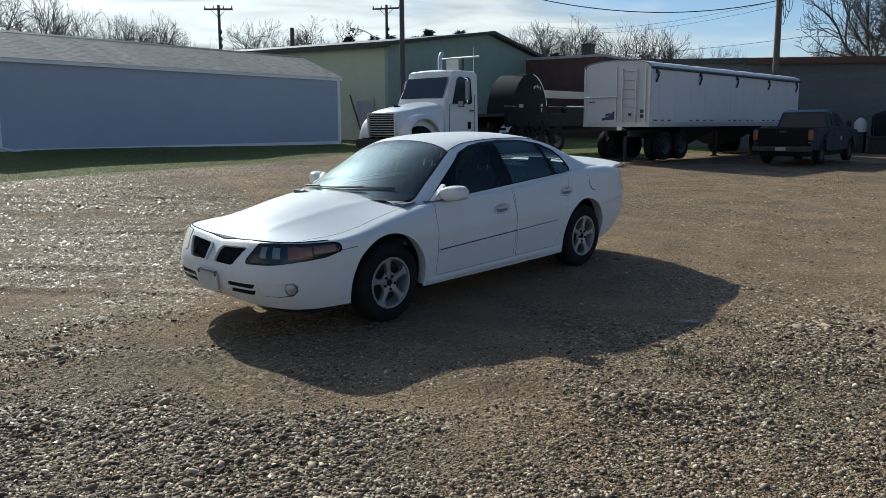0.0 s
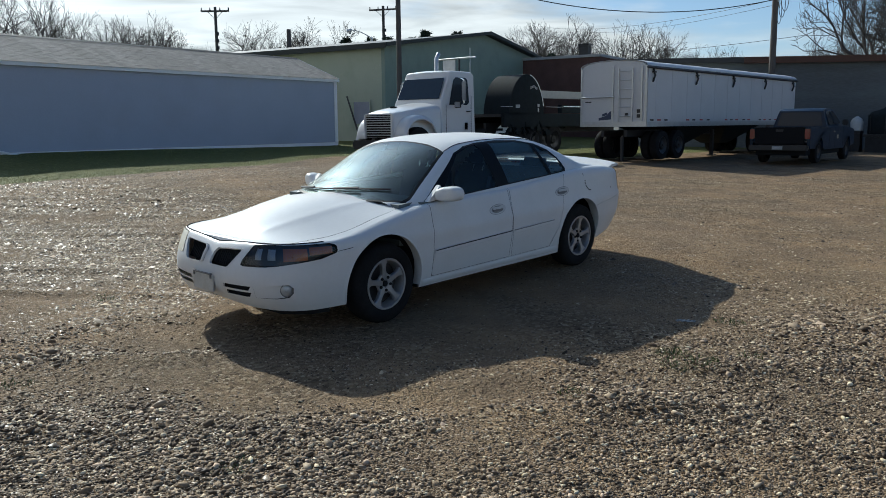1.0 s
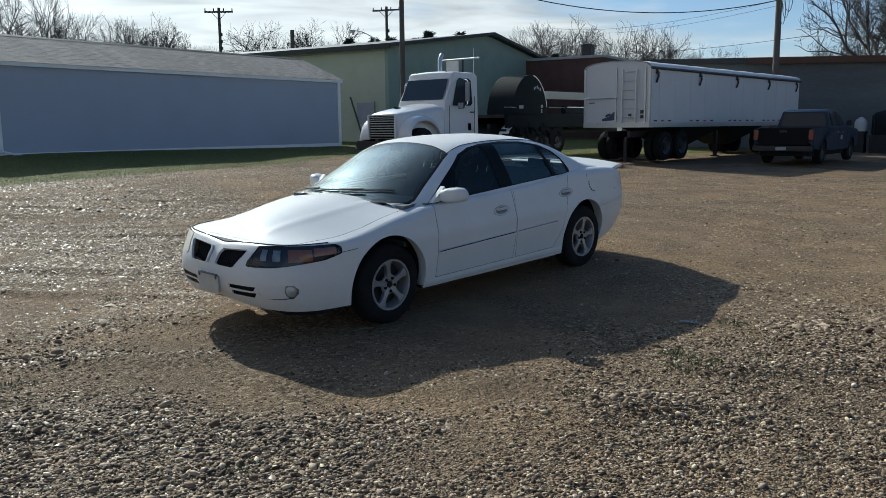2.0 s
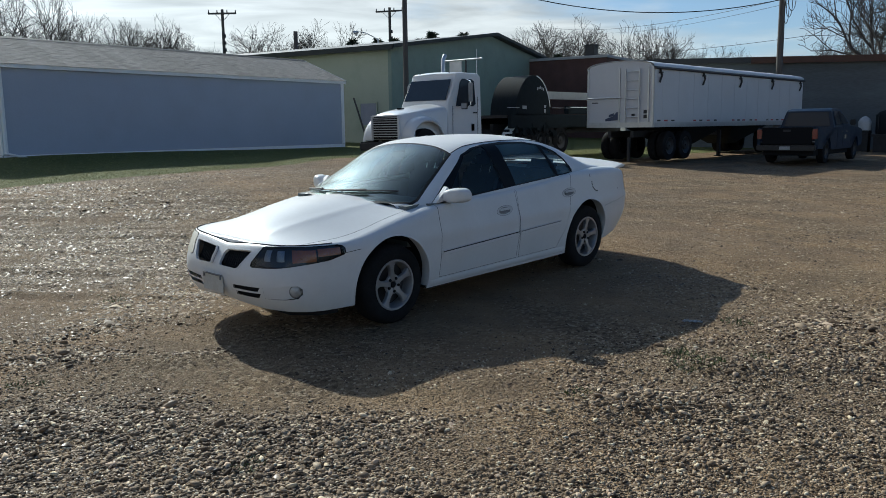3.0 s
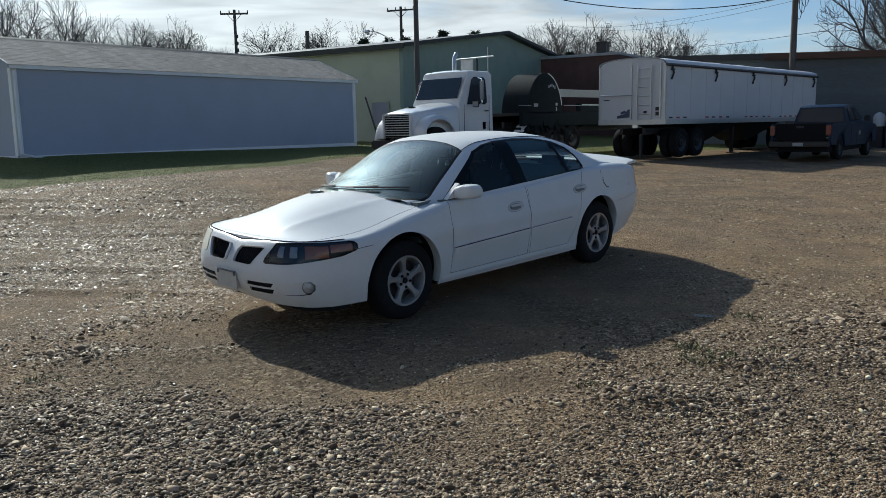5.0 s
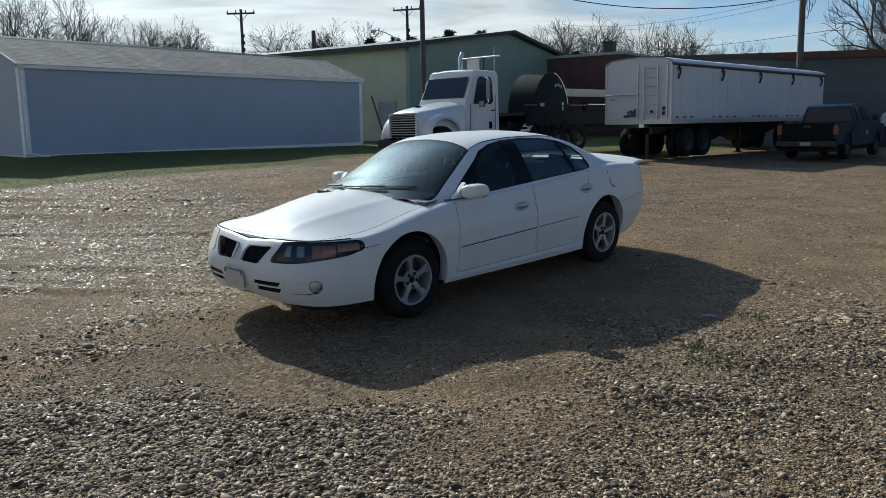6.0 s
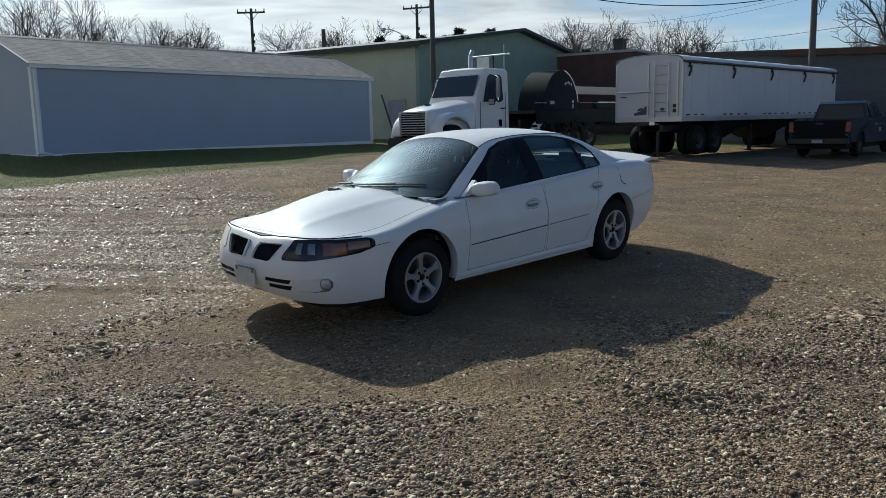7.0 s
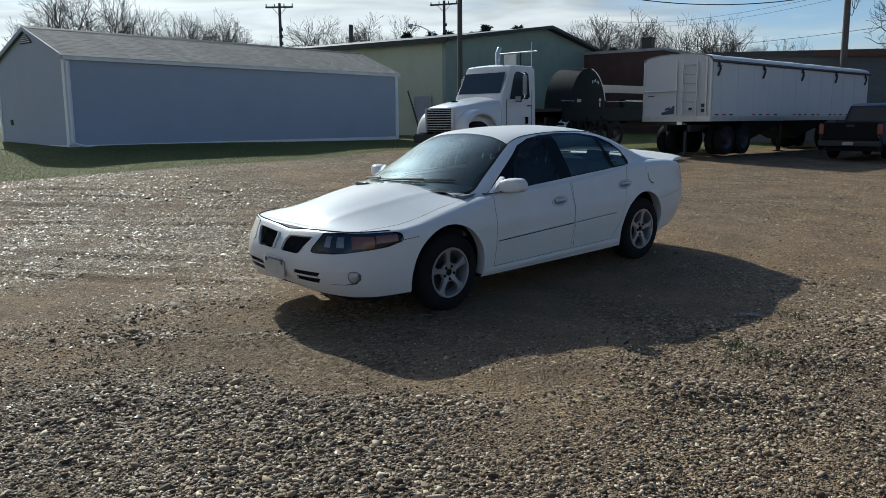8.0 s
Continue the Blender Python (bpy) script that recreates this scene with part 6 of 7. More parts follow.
        rows = [[(x0 - 1.7, -1.2, z0 - 0.16), (x0 + 1.7, -1.2, z0 - 0.16), (x0 + 1.7, 1.2, z0 - 0.16), (x0 - 1.7, 1.2, z0 - 0.16)], [(x0 - 0.4, -0.4, 0.42), (x0 + 0.4, -0.4, 0.42), (x0 + 0.4, 0.4, 0.42), (x0 - 0.4, 0.4, 0.42)]]
        vs = grid(b, rows, close=True)
        b.faces.new(vs[1])
        part("hopper", b, M_BLACKPAINT, t, "dark steel hopper")
    part("frame_rail", boxes(((0.1, -0.5, 0.80), (L, -0.38, 1.02)), ((0.1, 0.38, 0.80), (L, 0.5, 1.02))), M_DARKSTEEL, t)
    for x in (1.30, 2.50, 10.4, 11.6):
        for s in (-1, 1):
            road_wheel(t, (x, s * 1.24, 0.50), 0.50, 0.30, s, M_DARKSTEEL)
            road_wheel(t, (x, s * 0.90, 0.50), 0.50, 0.30, s, M_DARKSTEEL)
    for s in (-1, 1):
        part("landing_leg", boxes(((5.89, s * 0.9 - 0.06, 0.02), (6.01, s * 0.9 + 0.06, 1.0)), ((5.82, s * 0.9 - 0.13, -0.02), (6.08, s * 0.9 + 0.13, 0.02))), M_DARKSTEEL, t)
    part("rear_post", boxes(((-0.03, -0.42, -0.02), (0.06, -0.33, 0.80))), M_DARKSTEEL, t)
    return t


grain_trailer()


def pickup():
    t = thing("pickup_truck", frame_at(22.1, 4.75, 0.14, radians(3.0)), "dark blue four-door pickup truck", "truck")
    hw = 0.99
    arch = lambda cx, lo: [(cx - 0.46 * math.cos(a), lo + 0.46 * math.sin(a) * 0.95) for a in np.linspace(0, math.pi, 14)]
    # lower body sides with wheel openings: x from the tail forwards
    side = [(0.06, 0.52)] + [(0.60, 0.52)] + [(x, z) for x, z in arch(1.15, 0.50)][::1] + [(1.75, 0.45), (4.25, 0.45)] + [(x, z) for x, z in arch(4.80, 0.50)] + [(5.45, 0.52), (5.72, 0.55), (5.78, 0.80), (5.72, 1.08), (5.5, 1.16), (4.3, 1.24), (4.2, 1.26), (2.2, 1.22), (0.06, 1.22)]
    for s in (-1, 1):
        b = prism(bmesh.new(), side, 1, s * (hw - 0.10), s * hw)
        bmesh.ops.triangulate(b, faces=[f for f in b.faces if len(f.verts) > 4])
        part("body_side", b, M_NAVY, t, smooth=25)
        b = bmesh.new()
        grid(b, [[(cx + 0.47 * math.cos(a), s * y, 0.50 + 0.45 * math.sin(a)) for a in np.linspace(-0.1, math.pi + 0.1, 16)] for cx in (1.15,) for y in (0.89, 0.55)])
        grid(b, [[(cx + 0.47 * math.cos(a), s * y, 0.50 + 0.45 * math.sin(a)) for a in np.linspace(-0.1, math.pi + 0.1, 16)] for cx in (4.80,) for y in (0.89, 0.55)])
        part("wheel_housing", b, M_GAP, t)
        for x in (1.15, 4.80):
            road_wheel(t, (x, s * 0.985, 0.395), 0.395, 0.26, s, M_DARKSTEEL, name="wheel")
    part("hood", prism(bmesh.new(), [(4.10, 0.9), (4.10, 1.27), (5.0, 1.22), (5.55, 1.14), (5.72, 1.02), (5.72, 0.6), (5.0, 0.6)], 1, -hw + 0.101, hw - 0.101), M_NAVY, t, smooth=25)
    # near-black block below the body, its colour also standing in for shade there
    part("underbody", boxes(((0.2, -0.82, 0.28), (5.4, 0.82, 0.60))), M_GAP, t)
    part("bed_floor", boxes(((0.08, -hw + 0.101, 0.70), (2.1, hw - 0.101, 0.76))), M_BLACK, t)
    part("bed_front", boxes(((2.10, -hw + 0.101, 0.50), (2.16, hw - 0.101, 1.22))), M_NAVY, t)
    b = bmesh.new()
    box(b, (0.0, -hw + 0.17, 0.66), (0.058, hw - 0.17, 1.23), 0.015)
    gate = part("tailgate", b, M_NAVYDARK, t, "dark tailgate")
    part("handle", boxes(((-0.02, -0.12, 1.08), (-0.002, 0.12, 1.16)), bevel=0.004), M_BLACK, gate)
    b = bmesh.new()
    box(b, (-0.16, -hw + 0.02, 0.46), (0.04, hw - 0.02, 0.64), 0.03)
    bump = part("rear_bumper", b, M_DARKSTEEL, t)
    part("number_plate", boxes(((-0.175, -0.17, 0.49), (-0.162, 0.17, 0.60))), M_DIMMARK, bump)
    for s in (-1, 1):
        b = bmesh.new()
        box(b, (-0.005, s * (hw - 0.085) - 0.08, 0.84), (0.10, s * (hw - 0.085) + 0.088, 1.17), 0.015)
        part("tail_lamp", b, M_RED, t, "red tail lamp")
    # cab
    prof = [(2.18, 1.20), (4.28, 1.26), (3.62, 1.79), (3.42, 1.85), (2.75, 1.875), (2.42, 1.85), (2.28, 1.78)]
    b = bmesh.new()
    vs = []
    for y in (-1, -0.9, 0, 0.9, 1):
        vs.append([b.verts.new((x, y * (0.945 - 0.21 * max(0, z - 1.25) / 0.62) * (0.985 if abs(y) == 1 else 1.03 if abs(y) == 0.9 else 1), z + (0.012 if abs(y) < 1 and z > 1.7 else 0))) for x, z in prof])
    for r1, r2 in zip(vs, vs[1:]):
        for i in range(len(prof)):
            j = (i + 1) % len(prof)
            b.faces.new((r1[i], r1[j], r2[j], r2[i]))
    b.faces.new(vs[0])
    b.faces.new(vs[-1])
    cab = part("cab", b, M_NAVY, t, smooth=35)
    for s in (-1, 1):
        for outline in ([(2.42, 1.30), (2.46, 1.72), (2.56, 1.78), (3.02, 1.80), (3.02, 1.31)], [(3.10, 1.31), (3.10, 1.80), (3.40, 1.775), (3.62, 1.66), (4.00, 1.34)]):
            b = prism(bmesh.new(), outline, 1, 0.0, 0.004)
            for v in b.verts:
                v.co.y = s * (0.945 - 0.21 * max(0, v.co.z - 1.25) / 0.62 + 0.004 + v.co.y)
            part("side_window", b, M_DARKGLASS, cab)
        b = bmesh.new()
        box(b, (3.78, s * 1.12 - 0.10, 1.28), (3.90, s * 1.12 + 0.10, 1.48), 0.03)
        part("door_mirror", b, M_BLACK, t)
        for x in (2.35, 3.06, 4.12):
            part("door_seam", boxes(((x, s * hw - 0.002, 0.50), (x + 0.012, s * hw + 0.002, 1.22))), M_GAP, t)
        for x in (2.86, 3.62 - 0.12):
            part("door_handle", boxes(((x, s * (hw + 0.012) - 0.012, 1.04), (x + 0.16, s * (hw + 0.012) + 0.012, 1.08))), M_CHROME, t)
    b = bmesh.new()
    v = [b.verts.new(p) for p in ((2.185, -0.78, 1.27), (2.185, 0.78, 1.27), (2.285, 0.68, 1.75), (2.285, -0.68, 1.75))]
    b.faces.new(v)
    for q in b.verts:
        q.co.x -= 0.012
    part("rear_window", thicken(b, 0.006), M_DARKGLASS, cab)
    part("door_emblem", boxes(((3.30, -hw - 0.004, 0.80), (3.52, -hw - 0.001, 0.94))), mat("emblem", (0.35, 0.33, 0.25), 0.5), t, "faded door emblem")
    return t


# tailgate colour: the body's navy taken down to near black
M_NAVYDARK = mat("darkened_navy", (0.004, 0.005, 0.008), 0.5, 0.0, var=0.15, spec=0.12)
pickup()


def far_tanks():
    def stand(t, r, z):
        st = part("stand", boxes(((-r, -r, z - 0.12), (r, r, z - 0.004)), bevel=0.01), M_DARKSTEEL, t, "dark steel stand")
        part("skirt", boxes(((-r * 0.9, -r * 0.9, -0.1), (r * 0.9, r * 0.9, z - 0.124)), bevel=0.02), M_DARKSTEEL, st)

    g = ground_z(35.45, 6.15)
    w = thing("white_tank", Matrix.Translation((35.45, 6.15, g)), "small white domed tank on a dark stand", "tank")
    b = bmesh.new()
    z = 1.12 - g
    spin(b, [(z, 0.02), (z, 0.26), (z + 0.40, 0.28), (z + 0.55, 0.20), (z + 0.63, 0.08), (z + 0.66, 0.06), (z + 0.66, 0.01)], (0, 0, 0), 2, 28)
    part("shell", b, M_HANDLE, w, smooth=40)
    stand(w, 0.26, z)
    g = ground_z(35.95, 4.8)
    k = thing("black_tank", Matrix.Translation((35.95, 4.8, g)), "black round poly tank on a dark stand", "tank")
    b = bmesh.new()
    z = 0.95 - g
    spin(b, [(z, 0.02), (z, 0.95), (z + 0.1, 0.98), (z + 0.85, 0.98), (z + 1.02, 0.85), (z + 1.18, 0.35), (z + 1.25, 0.3), (z + 1.25, 0.01)], (0, 0, 0), 2, 32)
    shell = part("shell", b, M_BLACKPAINT, k, smooth=40)
    for a in np.linspace(0, 2 * math.pi, 9)[:-1]:
        part("hoop", rods(((1.0 * math.cos(a), 1.0 * math.sin(a), z), (1.0 * math.cos(a), 1.0 * math.sin(a), z + 0.9)), r=0.02), M_DARKSTEEL, shell)
    stand(k, 0.95, z)


far_tanks()
# ---- poles and wires ----
def utility_pole(x, y, top, r, arm=0.0, arm_turn=0.0, gear=False):
    z0 = ground_z(x, y)
    p = thing("utility_pole", Matrix.Translation((x, y, z0)), "weathered wooden utility pole" + (" with a crossarm" if arm else ""), "pole", group="utility poles")
    b = bmesh.new()
    rod(b, (0, 0, -0.5), (0, 0, top - z0), r * 1.15, r * 0.85, 14)
    part("post", b, M_WOODPOLE, p, smooth=40)
    if arm:
        mt = Matrix.Rotation(arm_turn, 4, "Z")
        b = bmesh.new()
        box(b, (-arm, -0.14, top - z0 - 0.40), (arm, -0.03, top - z0 - 0.26), 0.01, mt)
        bar = part("crossarm", b, M_WOODPOLE, p)
        for s in (-0.95, -0.35, 0.35, 0.95):
            b = bmesh.new()
            rod(b, mt @ Vector((s * arm, -0.085, top - z0 - 0.26)), mt @ Vector((s * arm, -0.085, top - z0 - 0.05)), 0.05, 0.035, 8)
            part("insulator", b, M_DARKSTEEL, bar)
        part("brace", rods(*[(mt @ Vector((s * arm * 0.5, -0.085, top - z0 - 0.38)), mt @ Vector((0, -0.085, top - z0 - 1.0))) for s in (-1, 1)], r=0.02), M_DARKSTEEL, bar)
        for k in range(4):
            b = bmesh.new()
            rod(b, (0.0, -r - 0.03, top - z0 - 2.0 - 0.55 * k), (0.0, -r - 0.03, top - z0 - 2.25 - 0.55 * k), 0.13, seg=10)
            part("cable_clamp", b, M_DARKSTEEL, p)
    if gear:
        for k in range(3):
            b = bmesh.new()
            pts = [(-0.25 - 0.45 * math.sin(a) * (0.7 + 0.2 * k), -0.30 - 0.12 * k, 6.55 + 0.28 * k + 0.62 * math.cos(a)) for a in np.linspace(0, 2 * math.pi, 18)]
            tube(b, pts, 0.016, 5)
            part("cable_loop", b, M_WIRE, p)
        part("pole_bracket", rods(((0, -0.2, 7.1), (-1.2, -0.5, 7.3)), ((0, -0.2, 6.7), (-0.9, -0.5, 6.8)), r=0.03), M_DARKSTEEL, p)
    return p


ACROSS = math.atan2(-0.729, 0.684)
utility_pole(31.06, 53.7, 11.2, 0.13, 1.15, ACROSS)
utility_pole(45.34, 49.09, 12.2, 0.14, 1.30, ACROSS - 0.3)
utility_pole(19.86, 20.88, 9.6, 0.115)
utility_pole(34.22, 9.78, 9.8, 0.15, gear=True)
utility_pole(29.92, 42.46, 8.4, 0.17)


def wire(points, r=0.018, label="thin black overhead cable"):
    b = bmesh.new()
    tube(b, points, r, 5)
    tagged(part("overhead_wire", b, M_WIRE), label, "cable", group="overhead wires")


def sagging(a, c, sag, n=26):
    return [tuple(Vector(a).lerp(Vector(c), k / n) - Vector((0, 0, 4 * sag * (k / n) * (1 - k / n)))) for k in range(n + 1)]


wire(sagging((19.86, 20.88, 8.95), (34.22, 9.78, 7.35), 1.35), 0.022)
wire(sagging((34.3, 9.5, 7.4), (70, 50, 12.5), 0.8), 0.012)
wire(sagging((34.3, 9.5, 7.15), (90, 60, 14.5), 0.8), 0.010)
wire(sagging((60, 40, 8.2), (41.2, 11.08, 6.25), 0.35) + [(42.6, 6.5, 6.1), (46, -6, 6.6)], 0.014)
wire(sagging((34.3, 9.5, 8.5), (46, 9.5, 6.2), 0.2), 0.014)


def street_lamp():
    p = thing("street_lamp", Matrix.Translation((38.6, 43.3, ground_z(38.6, 43.3))), "street lamp with a curved mast arm", "lamp")
    part("post", rods(((0, 0, 0), (0, 0, 7.6)), r=0.09), M_ALU, p)
    b = bmesh.new()
    d = Vector((-0.684, 0.729, 0))
    pts = [d * (1.6 * k / 8) + Vector((0, 0, 7.55 + 0.62 * math.sin(math.pi * 0.5 * k / 8))) for k in range(9)]
    tube(b, pts, 0.035, 7)
    part("mast_arm", b, M_ALU, p)
    b = bmesh.new()
    e = pts[-1]
    rod(b, e + d * -0.05, e + d * 0.35 + Vector((0, 0, -0.06)), 0.10, 0.13, 10)
    rod(b, e + d * 0.12 + Vector((0, 0, -0.1)), e + d * 0.12 + Vector((0, 0, -0.3)), 0.12, 0.09, 10)
    part("lamp_head", b, M_ALU, p)


street_lamp()


def leaning_post():
    p = thing("leaning_post", Matrix.Identity(4), "thin dark post leaning beside the pale wall", "post")
    b = bmesh.new()
    rod(b, (17.98, 21.30, 0.55), (17.49, 21.75, 2.85), 0.045, 0.035, 8)
    part("post", b, M_WOODPOLE, p)


leaning_post()
b = bmesh.new()
rod(b, (15.9, 18.9, ground_z(15.9, 18.9) + 0.07), (17.6, 21.2, ground_z(17.6, 21.2) + 0.09), 0.07, seg=10)
tagged(part("drain_pipe", b, M_TRIM, smooth=40), "white drain pipe lying on the grass", "pipe")


# ---- bare trees ----
def branch_mesh(name, segs, sides):
    """Tapered tubes for segments (a, b, ra, rb), as one mesh."""
    n = len(segs)
    a = np.array([s[0] for s in segs])
    c = np.array([s[1] for s in segs])
    ra, rb = np.array([s[2] for s in segs]), np.array([s[3] for s in segs])
    d = c - a
    d /= np.linalg.norm(d, axis=1)[:, None] + 1e-9
    ref = np.where(np.abs(d[:, 2:3]) > 0.9, np.array([[1.0, 0, 0]]), np.array([[0, 0, 1.0]]))
    e1 = np.cross(d, ref)
    e1 /= np.linalg.norm(e1, axis=1)[:, None] + 1e-9
    e2 = np.cross(d, e1)
    ang = np.arange(sides) * 2 * math.pi / sides
    ringv = e1[:, None] * np.cos(ang)[None, :, None] + e2[:, None] * np.sin(ang)[None, :, None]
    verts = np.concatenate([a[:, None] + ringv * ra[:, None, None], c[:, None] + ringv * rb[:, None, None]], axis=1).reshape(-1, 3)
    base = np.arange(n)[:, None] * 2 * sides
    k = np.arange(sides)
    quads = np.stack([base + k, base + (k + 1) % sides, base + sides + (k + 1) % sides, base + sides + k], axis=2).reshape(-1, 4)
    me = bpy.data.meshes.new(name)
    me.from_pydata(verts.tolist(), [], quads.tolist())
    me.update()
    return me


def bare_tree(seed, height, stems, spread):
    """A bole, limbs that fan from it, and ever finer forks up to a rounded crown."""
    rng = random.Random(seed)
    thick, thin = [], []

    def inside(p):
        return (math.hypot(p.x, p.y) / (height * (0.34 + 0.14 * spread))) ** 2 + (max(0.0, p.z - height * 0.50) / (height * 0.50)) ** 2 < 1.0 + rng.uniform(-0.10, 0.10)

    def fork(d, lo, hi):
        a, tilt = rng.uniform(0, 2 * math.pi), radians(rng.uniform(lo, hi))
        e = d.orthogonal().normalized()
        out = e * math.cos(a) + d.cross(e) * math.sin(a)
        return (d * math.cos(tilt) + out * math.sin(tilt) + Vector((0, 0, 0.05))).normalized()

    def grow(p, d, length, r, level):
        for k in range(3 if level < 3 else 2):
            n = 3 if level < 3 else 2
            d = (d + Vector((rng.gauss(0, 0.09), rng.gauss(0, 0.09), rng.gauss(0.04, 0.05)))).normalized()
            q = p + d * (length / n)
            if level and not inside(q):
                return
            r2 = max(0.008, r * 0.91)
            (thick if level < 4 else thin).append((tuple(p), tuple(q), r, r2))
            p, r = q, r2
            if 0 < level < 6 and k < n - 1 and rng.random() < 0.78:
                grow(p, fork(d, 28, 55), length * 0.62, max(0.008, r * 0.55), level + 1)
        if level < 6:
            for _ in range(2 if rng.random() < 0.72 else 3):
                grow(p, fork(d, 18, 44), length * rng.uniform(0.66, 0.84), max(0.008, r * 0.72), level + 1)

    for k in range(stems):
        a = 2 * math.pi * k / stems + rng.uniform(-0.5, 0.5)
        lean = Vector((math.cos(a) * 0.22 * spread, math.sin(a) * 0.22 * spread, 1)).normalized()
        base = Vector((0.25 * math.cos(a), 0.25 * math.sin(a), 0)) * (stems > 1)
        top = base + lean * height * 0.26
        thick.append((tuple(base), tuple(top), height * 0.020, height * 0.016))
        for j in range(5 if stems == 1 else 3):
            grow(top, fork(lean, 16, 56), height * 0.235, height * 0.0105, 1)
    return thick, thin


TREE_MESH = {}
for key, args in dict(a=(3, 9.0, 1, 0.6), b=(11, 9.0, 2, 0.9), c=(23, 9.0, 1, 0.4), d=(31, 9.0, 2, 1.1)).items():
    thick, thin = bare_tree(*args)
    top = max(seg[1][2] for seg in thin)
    TREE_MESH[key] = (branch_mesh("trunk", thick, 5), branch_mesh("crown", thin, 3), top)
    TREE_MESH[key][0].materials.append(M_BARK)
    TREE_MESH[key][1].materials.append(M_TWIG)


def tree(key, x, y, top, wide=1.0, turn=0.0):
    z = ground_z(x, y)
    s = (top - z) / TREE_MESH[key][2]
    t = thing("bare_tree", Matrix.Translation((x, y, z)) @ Matrix.Rotation(turn, 4, "Z") @ Matrix.Diagonal((s * wide, s * wide, s, 1)), "leafless tree with fine spreading twigs", "tree", group="bare trees")
    for name, me in zip(("trunk", "crown"), TREE_MESH[key][:2]):
        o = new(name, me)
        o.parent = t
    o["kind"] = "stuff"


for i, (key, x, y, top, wide) in enumerate((("c", 16.5, 65.5, 14.2, 0.9), ("a", 18.76, 59.84, 13.0, 0.85), ("c", 22.5, 63.75, 11.4, 0.8), ("a", 25.92, 65.55, 11.8, 0.9), ("d", 25.02, 59.35, 10.6, 0.8), ("b", 27.9, 60.16, 11.4, 0.8), ("c", 31.43, 62.82, 11.4, 0.9), ("a", 30.0, 60.5, 10.8, 0.7), ("d", 34.0, 62.0, 9.5, 0.8),
        ("d", 42.69, 64.07, 12.4, 0.95), ("b", 47.71, 60.29, 12.6, 1.0), ("d", 69.8, 51.2, 13.3, 0.9), ("b", 71.99, 48.71, 14.0, 1.0), ("a", 73.61, 46.31, 12.6, 0.8), ("c", 75.46, 43.36, 13.2, 0.9), ("a", 77.03, 40.65, 12.8, 0.8), ("c", 78.49, 37.94, 12.8, 0.85), ("b", 80.09, 34.7, 10.3, 0.8), ("c", 81.06, 32.54, 10.2, 0.6),
        ("c", 53.5, 11.6, 9.0, 1.0), ("b", 51.0, 8.6, 14.5, 0.9), ("a", 53.3, 6.2, 14.0, 1.0), ("d", 52.4, 7.5, 13.4, 0.9), ("c", 62.0, 13.5, 8.6, 0.8))):
    tree(key, x, y, top, wide, 1.7 * i)


def conifer(seed, height, width):
    rng = random.Random(seed)
    verts, faces = [], []
    for _ in range(1500):
        h = rng.random() ** 0.8
        a, rr = rng.uniform(0, 2 * math.pi), width * (1 - h) ** 0.8 * rng.uniform(0.3, 1.1)
        p = Vector((rr * math.cos(a), rr * math.sin(a), height * (0.08 + 0.9 * h) + rng.uniform(-0.1, 0.1)))
        d = Vector((math.cos(a), math.sin(a), rng.uniform(0.1, 0.9))).normalized()
        s = d.cross(Vector((0, 0, 1))).normalized() * rng.uniform(0.03, 0.07)
        ln = rng.uniform(0.35, 0.95) * (1.2 - 0.6 * h)
        k = len(verts)
        verts += [tuple(p - s), tuple(p + s), tuple(p + d * ln), tuple(p + d * ln * 0.5 + Vector((0, 0, 0.08)))]
        faces += [(k, k + 1, k + 2), (k, k + 3, k + 2), (k + 1, k + 3, k + 2)]
    me = bpy.data.meshes.new("crown")
    me.from_pydata(verts, [], faces)
    me.materials.append(M_NEEDLE)
    return me


CONIFER = [conifer(k, 1.0 * 9, 1.5) for k in (1, 2)]
b = bmesh.new()
rod(b, (0, 0, 0), (0, 0, 8.6), 0.14, 0.03, 8)
c_trunk = None
for i, (x, y, top) in enumerate(((39.6, 47.6, 9.1), (41.15, 46.15, 9.1), (42.6, 45.6, 9.2), (43.6, 44.5, 8.9), (48.05, 46.43, 10.2), (47.2, 47.0, 9.6), (49.99, 44.33, 10.1), (67.0, 46.0, 9.3))):
    z = ground_z(x, y)
    t = thing("conifer", Matrix.Translation((x, y, z)) @ Matrix.Rotation(i * 1.3, 4, "Z") @ Matrix.Diagonal(((top - z) / 7.2, (top - z) / 7.2, (top - z) / 9.2, 1)), "dark green conifer with a ragged top", "tree", group="conifers")
    if c_trunk is None:
        c_trunk = part("trunk", b, M_BARK, t).data
    else:
        new("trunk", c_trunk).parent = t
    o = new("crown", CONIFER[i % 2])
    o.parent = t
    o["kind"] = "stuff"
